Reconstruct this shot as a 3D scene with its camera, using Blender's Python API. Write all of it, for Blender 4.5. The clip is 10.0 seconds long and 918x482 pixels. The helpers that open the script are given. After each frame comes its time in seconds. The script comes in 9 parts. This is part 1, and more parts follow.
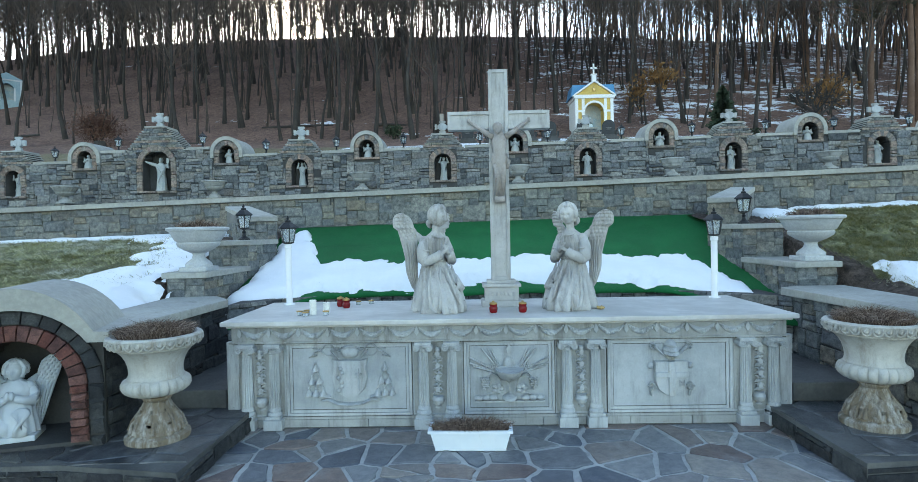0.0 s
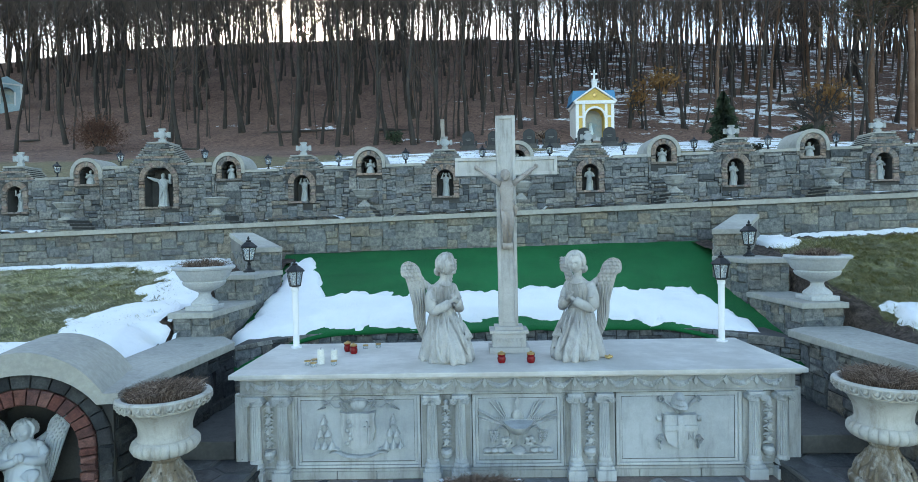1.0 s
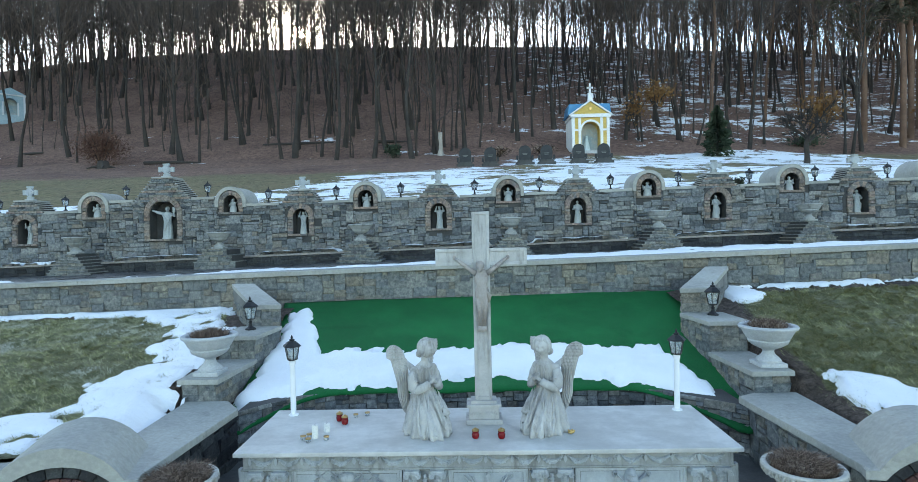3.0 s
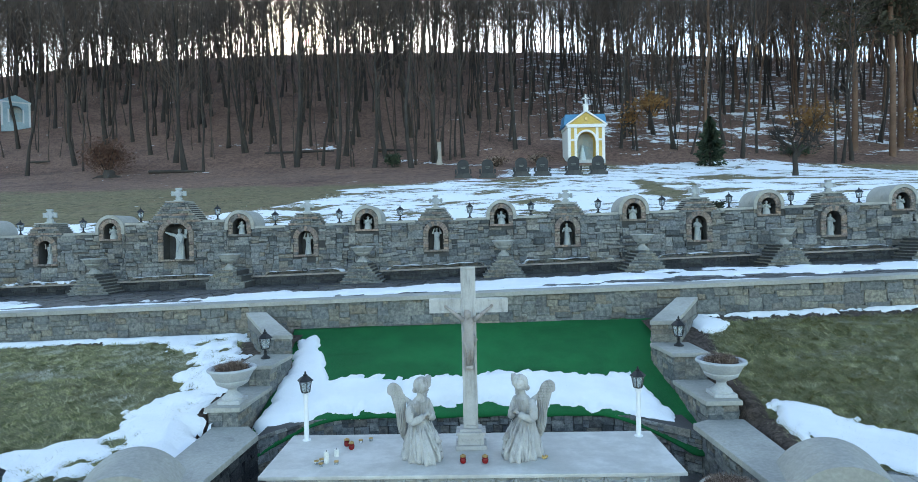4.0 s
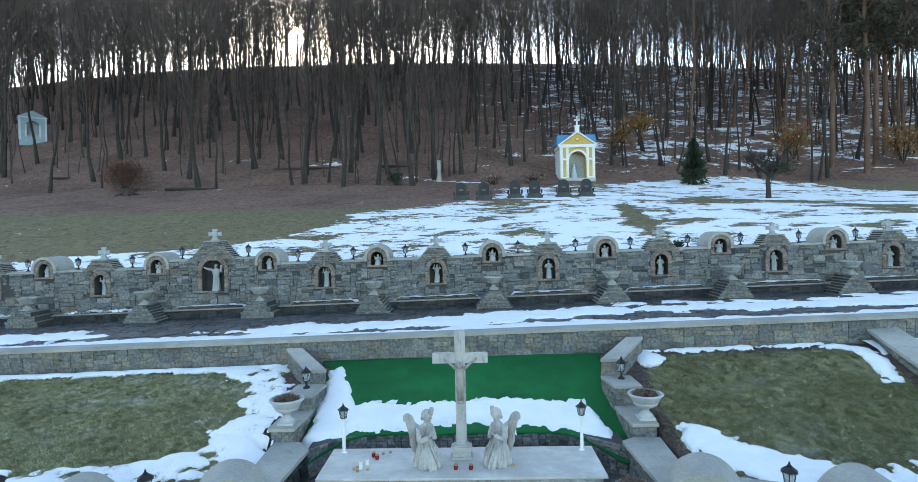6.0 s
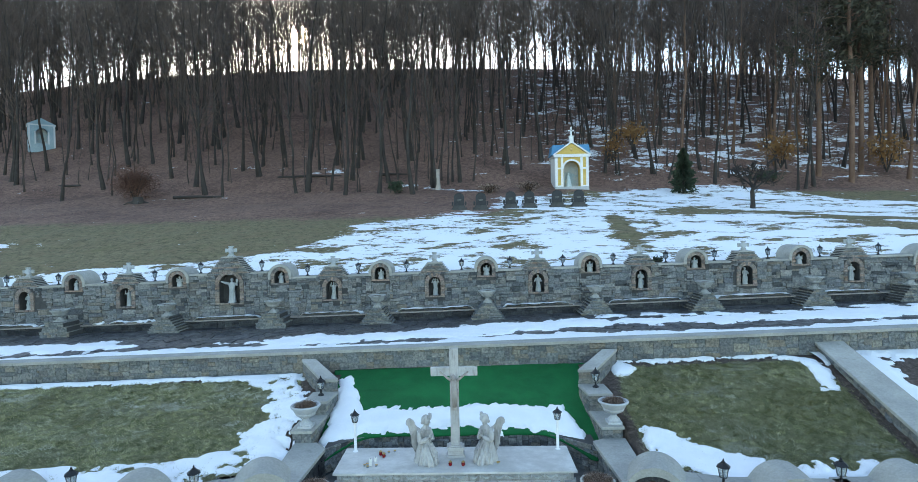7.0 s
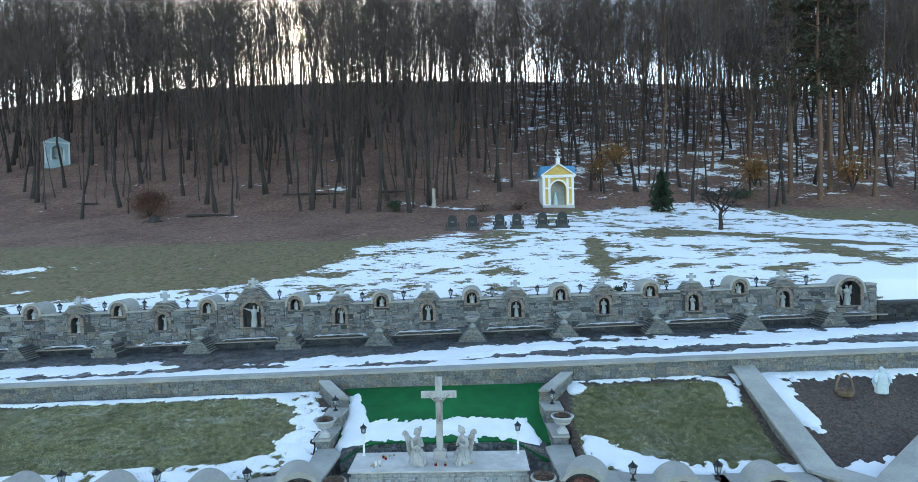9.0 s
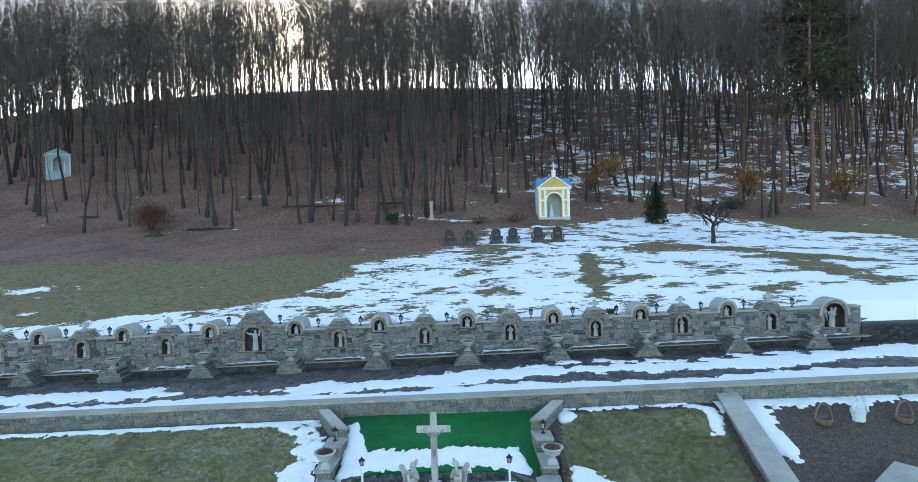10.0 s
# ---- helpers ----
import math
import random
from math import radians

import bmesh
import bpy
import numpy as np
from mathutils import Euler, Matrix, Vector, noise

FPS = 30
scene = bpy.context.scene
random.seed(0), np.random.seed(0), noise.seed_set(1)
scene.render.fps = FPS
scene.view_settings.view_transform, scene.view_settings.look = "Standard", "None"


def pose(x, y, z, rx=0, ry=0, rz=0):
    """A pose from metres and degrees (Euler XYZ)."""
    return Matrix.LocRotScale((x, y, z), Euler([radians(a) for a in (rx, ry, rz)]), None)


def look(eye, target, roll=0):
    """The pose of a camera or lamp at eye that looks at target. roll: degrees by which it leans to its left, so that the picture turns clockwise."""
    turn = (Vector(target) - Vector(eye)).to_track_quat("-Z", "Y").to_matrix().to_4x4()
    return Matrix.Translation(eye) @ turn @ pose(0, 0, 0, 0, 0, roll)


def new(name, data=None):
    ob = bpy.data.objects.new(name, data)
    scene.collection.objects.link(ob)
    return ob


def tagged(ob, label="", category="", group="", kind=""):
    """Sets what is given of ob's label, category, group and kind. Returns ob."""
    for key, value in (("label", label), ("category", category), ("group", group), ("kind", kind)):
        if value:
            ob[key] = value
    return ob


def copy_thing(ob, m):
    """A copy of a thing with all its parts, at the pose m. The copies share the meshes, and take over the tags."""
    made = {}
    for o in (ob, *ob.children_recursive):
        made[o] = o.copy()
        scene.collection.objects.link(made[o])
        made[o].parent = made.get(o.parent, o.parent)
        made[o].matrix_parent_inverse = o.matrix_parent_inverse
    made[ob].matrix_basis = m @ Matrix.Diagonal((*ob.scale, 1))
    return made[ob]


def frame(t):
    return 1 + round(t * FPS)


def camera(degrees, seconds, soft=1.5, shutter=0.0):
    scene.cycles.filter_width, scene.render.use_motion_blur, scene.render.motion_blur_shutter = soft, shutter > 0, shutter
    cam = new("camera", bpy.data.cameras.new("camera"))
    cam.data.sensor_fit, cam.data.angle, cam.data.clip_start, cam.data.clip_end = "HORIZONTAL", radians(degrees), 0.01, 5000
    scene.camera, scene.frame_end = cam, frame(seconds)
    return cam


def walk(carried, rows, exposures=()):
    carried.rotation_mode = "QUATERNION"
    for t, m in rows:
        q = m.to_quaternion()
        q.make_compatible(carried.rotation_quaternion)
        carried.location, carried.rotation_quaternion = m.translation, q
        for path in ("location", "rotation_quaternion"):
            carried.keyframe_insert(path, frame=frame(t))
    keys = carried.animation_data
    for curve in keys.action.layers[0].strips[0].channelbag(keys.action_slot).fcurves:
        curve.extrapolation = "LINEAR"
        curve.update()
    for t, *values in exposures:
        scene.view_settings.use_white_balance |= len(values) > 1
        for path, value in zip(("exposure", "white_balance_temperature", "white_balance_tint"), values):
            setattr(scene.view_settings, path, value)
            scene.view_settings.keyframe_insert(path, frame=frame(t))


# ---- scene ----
cam = camera(78.0, 10.0, 0.7)
PATH = [
    (0, (-0.296, -5.078, 1.8), (-0.341, -3.079, 1.761), -1.1),
    (0.5, (-0.353, -5.054, 2.047), (-0.397, -3.055, 2.009), -1.1),
    (1, (-0.368, -5.067, 2.279), (-0.412, -3.068, 2.241), -1.1),
    (1.5, (-0.335, -5.12, 2.493), (-0.379, -3.121, 2.454), -1.1),
    (2, (-0.277, -5.18, 2.704), (-0.322, -3.181, 2.668), -1.2),
    (2.5, (-0.186, -5.378, 2.937), (-0.232, -3.379, 2.903), -1.2),
    (4, (0.068, -6.794, 3.942), (0.023, -4.794, 3.908), -1.2),
    (4.5, (0.14, -7.48, 4.299), (0.094, -5.481, 4.265), -1.2),
    (5, (0.181, -8.24, 4.672), (0.136, -6.241, 4.636), -1.2),
    (5.5, (0.219, -9.058, 5.019), (0.175, -7.059, 4.983), -1.2),
    (7, (0.449, -11.897, 6.141), (0.407, -9.898, 6.101), -1.2),
    (7.5, (0.581, -12.909, 6.518), (0.541, -10.91, 6.478), -1.2),
    (8, (0.709, -13.972, 6.919), (0.67, -11.973, 6.879), -1.2),
    (8.5, (0.854, -15.042, 7.396), (0.817, -13.043, 7.353), -1.2),
    (9, (1.028, -15.974, 7.862), (0.991, -13.974, 7.821), -1.3),
    (9.5, (1.16, -16.517, 8.49), (1.127, -14.517, 8.447), -1.3),
    (10, (1.268, -16.739, 9.17), (1.234, -14.74, 9.129), -1.6),
]
walk(cam, [(t, look(eye, target, roll)) for t, eye, target, roll in PATH], [(0.0, 2.06, 7300, 4.5), (10.0, 1.95, 7050, 5)])

# ---- world, sun, exposure ----
SUN_AZ, SUN_EL = radians(-16.5), radians(18.6)
world = bpy.data.worlds.new("winter_sky")
scene.world = world
world.use_nodes = True
wn = world.node_tree
sky = wn.nodes.new("ShaderNodeTexSky")
sky.sky_type = "NISHITA"
sky.sun_disc = False
sky.sun_elevation, sky.sun_rotation = SUN_EL, SUN_AZ
sky.altitude, sky.air_density, sky.dust_density, sky.ozone_density = 300, 1.0, 0.8, 1.5
wn.links.new(sky.outputs[0], wn.nodes["Background"].inputs[0])
wn.nodes["Background"].inputs[1].default_value = 0.16

sun_lamp = bpy.data.lights.new("sun", "SUN")
sun_lamp.energy, sun_lamp.angle, sun_lamp.color = 2.0, radians(0.6), (1.0, 0.83, 0.62)
sun_way = Vector((math.sin(SUN_AZ) * math.cos(SUN_EL), math.cos(SUN_AZ) * math.cos(SUN_EL), math.sin(SUN_EL)))
new("sun", sun_lamp).matrix_world = look(sun_way * 300, (0, 0, 0))

# ---- materials ----
def lin(r, g, b):
    return (r, g, b, 1.0)


class Mat:
    """A small builder of node materials."""

    def __init__(self, name, rough=0.8, metal=0.0):
        self.m = bpy.data.materials.new(name)
        self.m.use_nodes = True
        self.t = self.m.node_tree
        self.b = self.t.nodes["Principled BSDF"]
        self.b.inputs["Roughness"].default_value = rough
        self.b.inputs["Metallic"].default_value = metal
        self.b.inputs["Specular IOR Level"].default_value = 0.3

    def node(self, kind, **kw):
        n = self.t.nodes.new(kind)
        for k, v in kw.items():
            n.inputs[k].default_value = v
        return n

    def link(self, a, b):
        self.t.links.new(a, b)

    def coords(self, stretch=None, world=False):
        if world:
            src = self.t.nodes.new("ShaderNodeNewGeometry").outputs["Position"]
        else:
            src = self.t.nodes.new("ShaderNodeTexCoord").outputs["Object"]
        if stretch:
            mp = self.t.nodes.new("ShaderNodeMapping")
            mp.inputs["Scale"].default_value = stretch
            self.link(src, mp.inputs[0])
            src = mp.outputs[0]
        return src

    def noise(self, scale, detail=5, rough=0.6, stretch=None, world=False):
        n = self.node("ShaderNodeTexNoise", Scale=scale, Detail=detail, Roughness=rough)
        self.link(self.coords(stretch, world), n.inputs["Vector"])
        return n.outputs["Fac"]

    def ramp(self, src, *stops):
        r = self.t.nodes.new("ShaderNodeValToRGB")
        e = r.color_ramp.elements
        while len(e) < len(stops):
            e.new(0.5)
        for k, (p, c) in zip(e, stops):
            k.position, k.color = p, c if len(c) == 4 else (*c, 1)
        self.link(src, r.inputs[0])
        return r.outputs[0]

    def mix(self, fac, a, b, how="MIX"):
        n = self.t.nodes.new("ShaderNodeMix")
        n.data_type, n.blend_type = "RGBA", how
        for v, k in ((fac, 0), (a, 6), (b, 7)):
            if hasattr(v, "is_output"):
                self.link(v, n.inputs[k])
            else:
                n.inputs[k].default_value = v
        return n.outputs[2]

    def math(self, op, a, b=0.0, c=0.0):
        n = self.t.nodes.new("ShaderNodeMath")
        n.operation = op
        for i, v in enumerate((a, b, c)):
            if hasattr(v, "is_output"):
                self.link(v, n.inputs[i])
            else:
                n.inputs[i].default_value = v
        return n.outputs[0]

    def step(self, src, lo, hi):
        n = self.t.nodes.new("ShaderNodeMapRange")
        n.interpolation_type = "SMOOTHSTEP"
        self.link(src, n.inputs[0])
        n.inputs[1].default_value, n.inputs[2].default_value = lo, hi
        return n.outputs[0]

    def attr(self, name):
        n = self.t.nodes.new("ShaderNodeAttribute")
        n.attribute_name = name
        return n.outputs["Fac"]

    def rnd(self, island):
        if island:
            return self.t.nodes.new("ShaderNodeNewGeometry").outputs["Random Per Island"]
        return self.t.nodes.new("ShaderNodeObjectInfo").outputs["Random"]

    def color(self, c):
        if hasattr(c, "is_output"):
            self.link(c, self.b.inputs["Base Color"])
        else:
            self.b.inputs["Base Color"].default_value = c
        return self

    def bump(self, src, strength=0.4, dist=0.02):
        n = self.node("ShaderNodeBump", Strength=strength, Distance=dist)
        self.link(src, n.inputs["Height"])
        self.link(n.outputs[0], self.b.inputs["Normal"])
        return self

    def rough(self, src):
        self.link(src, self.b.inputs["Roughness"])
        return self


def stone_piece_mat(name, tones, island, rough=0.85, grain=14.0, streak=None):
    """Natural stone whose tone differs from piece to piece, with grain and stains."""
    m = Mat(name, rough)
    n = len(tones)
    r = m.ramp(m.rnd(island), *[((i + 0.5) / n, t) for i, t in enumerate(tones)])
    world = True
    g = m.noise(grain, 8, 0.7, streak, world)
    big = m.noise(1.7, 4, 0.6, None, world)
    f = m.noise(grain * 5, 5, 0.8, None, world)
    c = m.mix(m.step(g, 0.3, 0.7), m.mix(1.0, r, lin(0.42, 0.44, 0.48), "MULTIPLY"), m.mix(1.0, r, lin(1.12, 1.11, 1.08), "MULTIPLY"))
    c = m.mix(m.step(f, 0.38, 0.66), m.mix(1.0, c, lin(0.7, 0.71, 0.73), "MULTIPLY"), c)
    c = m.mix(m.step(big, 0.5, 0.8), c, m.mix(1.0, c, lin(0.72, 0.66, 0.58), "MULTIPLY"))
    return m.color(c).bump(m.math("ADD", g, m.math("MULTIPLY", f, 0.4)), 0.75, 0.025).m


GREYS = [(0.10, 0.108, 0.11), (0.27, 0.28, 0.275), (0.18, 0.195, 0.195), (0.38, 0.37, 0.335), (0.235, 0.25, 0.25), (0.30, 0.265, 0.215), (0.145, 0.155, 0.165), (0.29, 0.30, 0.305), (0.22, 0.20, 0.175), (0.33, 0.335, 0.32)]
BUFFS = [(0.23, 0.24, 0.23), (0.37, 0.34, 0.265), (0.29, 0.30, 0.28), (0.17, 0.185, 0.185), (0.34, 0.335, 0.30), (0.25, 0.265, 0.265), (0.20, 0.205, 0.205), (0.31, 0.275, 0.22)]
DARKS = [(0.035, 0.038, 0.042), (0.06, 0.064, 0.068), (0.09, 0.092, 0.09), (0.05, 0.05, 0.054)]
SLABS = [(0.085, 0.10, 0.125), (0.215, 0.22, 0.225), (0.145, 0.155, 0.17), (0.27, 0.255, 0.235), (0.155, 0.105, 0.09), (0.07, 0.085, 0.11), (0.20, 0.20, 0.20), (0.19, 0.14, 0.12), (0.12, 0.13, 0.15), (0.24, 0.215, 0.195)]
M_RUBBLE = stone_piece_mat("rubble_stone", GREYS, False)
M_RUBBLE_ISL = stone_piece_mat("rubble_stone_joined", GREYS, True)
M_BUFF = stone_piece_mat("buff_stone", BUFFS, False)
M_BUFF_ISL = stone_piece_mat("buff_stone_joined", BUFFS, True)
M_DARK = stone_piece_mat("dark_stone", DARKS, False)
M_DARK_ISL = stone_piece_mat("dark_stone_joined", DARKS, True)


def flag_mat(name, tones, island):
    """Damp riven flagstone: cloudy tone, veins and patches of sheen."""
    m = Mat(name, 0.5)
    n = len(tones)
    r = m.ramp(m.rnd(island), *[((i + 0.5) / n, t) for i, t in enumerate(tones)])
    g = m.noise(11, 9, 0.75, None, True)
    f = m.noise(60, 5, 0.8, None, True)
    v = m.noise(3.2, 6, 0.7, (1, 0.5, 1), True)
    c = m.mix(m.step(g, 0.28, 0.72), m.mix(1.0, r, lin(0.62, 0.64, 0.68), "MULTIPLY"), m.mix(1.0, r, lin(1.25, 1.22, 1.18), "MULTIPLY"))
    c = m.mix(m.math("MULTIPLY", m.step(v, 0.5, 0.75), 0.6), c, lin(0.25, 0.255, 0.26))
    c = m.mix(m.math("MULTIPLY", m.step(f, 0.55, 0.75), 0.5), c, lin(0.3, 0.3, 0.29))
    m.b.inputs["Specular IOR Level"].default_value = 0.5
    m.rough(m.ramp(m.noise(2.3, 5, 0.7, None, True), (0.35, (0.3, 0.3, 0.3)), (0.65, (0.62, 0.62, 0.62))))
    return m.color(c).bump(m.math("ADD", g, m.math("MULTIPLY", f, 0.3)), 0.5, 0.012).m


M_SLAB = flag_mat("flag_stone", SLABS, False)
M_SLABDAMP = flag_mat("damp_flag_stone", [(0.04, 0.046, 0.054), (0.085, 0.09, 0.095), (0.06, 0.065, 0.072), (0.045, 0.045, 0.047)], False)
M_SLAB_ISL = flag_mat("flag_stone_joined", [(0.03, 0.032, 0.036), (0.065, 0.066, 0.07), (0.05, 0.044, 0.042), (0.09, 0.087, 0.085), (0.038, 0.04, 0.045)], True)
M_BRICK = stone_piece_mat("red_brick", [(0.17, 0.062, 0.05), (0.225, 0.088, 0.072), (0.19, 0.08, 0.064), (0.13, 0.06, 0.054), (0.25, 0.12, 0.10)], False)
M_TAN = stone_piece_mat("tan_brick", [(0.42, 0.31, 0.24), (0.30, 0.255, 0.215), (0.40, 0.34, 0.275), (0.36, 0.265, 0.225), (0.25, 0.23, 0.21)], False)


def plain(name, a, b, scale=6.0, rough=0.8, bump=0.25, spots=None, metal=0.0, dist=0.01):
    m = Mat(name, rough, metal)
    fine = m.noise(scale * 9, 6, 0.7)
    big = m.noise(scale * 0.35, 5, 0.65)
    c = m.mix(m.step(big, 0.3, 0.72), lin(*a), lin(*b))
    c = m.mix(m.step(fine, 0.35, 0.7), m.mix(1.0, c, lin(0.82, 0.82, 0.82), "MULTIPLY"), c)
    if spots:
        c = m.mix(m.step(m.noise(scale * 1.3, 8, 0.75), 0.56, 0.70), c, lin(*spots))
    return m.color(c).bump(fine, bump, dist).m


def paint(name, a, b, rough=0.5):
    """Smooth paint or plastic with faint clouding and a little dirt."""
    m = Mat(name, rough)
    c = m.mix(m.step(m.noise(2.5, 4, 0.6), 0.3, 0.7), lin(*a), lin(*b))
    c = m.mix(m.math("MULTIPLY", m.step(m.noise(14, 6, 0.75, (1, 1, 0.3)), 0.58, 0.75), 0.25), c, lin(0.42, 0.40, 0.37))
    return m.color(c).bump(m.noise(120, 3, 0.6), 0.05, 0.004).m


def carved(name, a, b, dirt, rough=0.8):
    """Carved pale stone: blotchy tone, rain streaks and grime spots."""
    m = Mat(name, rough)
    big = m.noise(1.6, 6, 0.7, None, True)
    streak = m.noise(7.0, 6, 0.7, (1, 1, 0.16), True)
    spots = m.noise(38, 8, 0.8, None, True)
    fine = m.noise(90, 5, 0.8, None, True)
    c = m.mix(m.step(big, 0.32, 0.7), lin(*a), lin(*b))
    c = m.mix(m.math("MULTIPLY", m.step(streak, 0.46, 0.72), 0.75), c, lin(*dirt))
    c = m.mix(m.math("MULTIPLY", m.step(spots, 0.55, 0.72), 0.45), c, lin(*dirt))
    c = m.mix(m.step(fine, 0.3, 0.65), m.mix(1.0, c, lin(0.9, 0.9, 0.895), "MULTIPLY"), c)
    return m.color(c).bump(m.math("ADD", spots, m.math("MULTIPLY", fine, 0.6)), 0.22, 0.012).m


M_MORTAR = plain("mortar", (0.13, 0.128, 0.12), (0.23, 0.225, 0.21), 5)
M_JOINT = plain("paving_mortar", (0.36, 0.36, 0.35), (0.54, 0.54, 0.53), 5, 0.8, 0.4, (0.2, 0.2, 0.2))
M_WORNSTEP = plain("worn_step_stone", (0.055, 0.057, 0.058), (0.15, 0.15, 0.145), 3.5, 0.6, 0.5, (0.06, 0.06, 0.06))
# Dark joints between stones; also puts shade into the niche recesses.
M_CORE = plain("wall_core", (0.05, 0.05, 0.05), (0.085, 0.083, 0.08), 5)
M_COPING = plain("cast_coping", (0.30, 0.297, 0.272), (0.43, 0.422, 0.38), 2.2, 0.85, 0.2, (0.24, 0.235, 0.21))
M_ALTAR = carved("altar_limestone", (0.36, 0.38, 0.39), (0.50, 0.52, 0.525), (0.19, 0.19, 0.18))
def marble_mat():
    m = Mat("altar_marble", 0.42)
    cloud = m.noise(1.3, 7, 0.7)
    smear = m.noise(4.0, 7, 0.75, (0.5, 1.2, 1))
    rust = m.noise(9, 8, 0.8)
    c = m.mix(m.step(cloud, 0.35, 0.68), lin(0.42, 0.41, 0.385), lin(0.60, 0.59, 0.56))
    c = m.mix(m.math("MULTIPLY", m.step(smear, 0.48, 0.72), 0.6), c, lin(0.36, 0.355, 0.345))
    c = m.mix(m.math("MULTIPLY", m.step(rust, 0.6, 0.78), 0.55), c, lin(0.40, 0.31, 0.23))
    return m.color(c).bump(smear, 0.08, 0.01).m


M_SLABTOP = marble_mat()
M_STATUE = carved("weathered_white_stone", (0.38, 0.37, 0.355), (0.56, 0.55, 0.53), (0.19, 0.175, 0.16))
M_WHITE = paint("white_statue_paint", (0.42, 0.46, 0.495), (0.54, 0.58, 0.61), 0.4)
M_PALE = plain("pale_statue_stone", (0.34, 0.37, 0.37), (0.47, 0.495, 0.485), 4.0, 0.6, 0.12, (0.32, 0.34, 0.33))
# Darker than the altar stone: recess shade is put into the fields.
M_FIELD = carved("boss_and_shaded_field_stone", (0.31, 0.335, 0.35), (0.455, 0.48, 0.495), (0.21, 0.22, 0.22))
M_FRIEZE = carved("grimy_frieze_stone", (0.28, 0.285, 0.275), (0.42, 0.425, 0.41), (0.13, 0.125, 0.11))
# Strips of dark colour: joint grime plus shade drawn into the creases.
M_CREASE = plain("crease_shade_and_grime", (0.06, 0.058, 0.052), (0.12, 0.115, 0.1), 9)
# Red of pine bark; on the bare trees it holds warm sunlight.
M_WARMBARK = plain("sunlit_red_and_pine_bark", (0.13, 0.075, 0.052), (0.22, 0.135, 0.095), 1.2, 0.95, 0.8, (0.08, 0.055, 0.045), 0.0, 0.05)
M_CORPUS = plain("weathered_corpus", (0.27, 0.235, 0.21), (0.44, 0.40, 0.37), 9.0, 0.75, 0.2, (0.19, 0.13, 0.11))
M_URN = carved("cast_stone_urn", (0.38, 0.37, 0.34), (0.54, 0.53, 0.49), (0.25, 0.22, 0.18))
M_URNGREY = plain("grey_cast_urn", (0.40, 0.415, 0.42), (0.54, 0.55, 0.55), 4.0, 0.75, 0.15, (0.34, 0.34, 0.33))
def foot_mat():
    m = Mat("stained_cast_stone", 0.75)
    run = m.noise(11.0, 7, 0.75, (1, 1, 0.22))
    spot = m.noise(22, 8, 0.8)
    c = m.mix(m.step(run, 0.28, 0.58), lin(0.46, 0.44, 0.40), lin(0.19, 0.15, 0.105))
    c = m.mix(m.math("MULTIPLY", m.step(spot, 0.46, 0.72), 0.75), c, lin(0.075, 0.06, 0.045))
    return m.color(c).bump(spot, 0.5, 0.02).m


M_URNFOOT = foot_mat()
M_BOWL = carved("weathered_grey_bowl_stone", (0.27, 0.28, 0.27), (0.40, 0.405, 0.385), (0.13, 0.13, 0.12))
M_IRON = plain("black_lantern_paint", (0.012, 0.013, 0.015), (0.025, 0.026, 0.028), 8, 0.45, 0.1)
M_POST = paint("white_post_paint", (0.72, 0.73, 0.74), (0.82, 0.82, 0.82))
M_PLASTIC = paint("white_planter_plastic", (0.66, 0.72, 0.78), (0.74, 0.79, 0.83), 0.4)
M_RED = plain("red_candle_glass", (0.16, 0.004, 0.006), (0.24, 0.006, 0.009), 8, 0.25, 0.0)
M_WAX = plain("white_candle_wax", (0.75, 0.74, 0.68), (0.82, 0.81, 0.76), 8, 0.5, 0.0)
M_GOLD = plain("brass_lid", (0.45, 0.3, 0.12), (0.6, 0.42, 0.18), 8, 0.35, 0.05, None, 1.0)
M_SOIL = plain("bare_soil", (0.045, 0.032, 0.026), (0.12, 0.085, 0.065), 3.0, 0.95, 0.9, (0.16, 0.12, 0.09), 0.0, 0.05)
M_BLUE = plain("blue_roof_paint", (0.05, 0.22, 0.42), (0.08, 0.28, 0.48), 1.0, 0.5, 0.05)
M_YELLOW = plain("ochre_render", (0.62, 0.43, 0.12), (0.70, 0.50, 0.17), 1.0, 0.8, 0.05)
M_TRIM = plain("white_render", (0.78, 0.78, 0.77), (0.86, 0.86, 0.85), 1.0, 0.7, 0.05)
M_PALEBLUE = plain("pale_blue_render", (0.55, 0.66, 0.70), (0.64, 0.73, 0.76), 1.0, 0.8, 0.05)
M_SHRINE = plain("weathered_blue_render", (0.28, 0.40, 0.46), (0.40, 0.51, 0.56), 1.0, 0.85, 0.1)
M_SHRINETRIM = plain("greyed_white_render", (0.58, 0.61, 0.63), (0.7, 0.72, 0.73), 1.0, 0.8, 0.1)
M_MURAL = plain("faded_mural", (0.26, 0.36, 0.40), (0.52, 0.47, 0.40), 2.4, 0.8, 0.03, (0.36, 0.52, 0.6))
M_GRANITE = plain("dark_granite", (0.022, 0.024, 0.026), (0.045, 0.047, 0.05), 6, 0.6, 0.05)
M_DARKBASE = plain("damp_dark_concrete", (0.05, 0.05, 0.05), (0.09, 0.088, 0.085), 3, 0.85, 0.2)
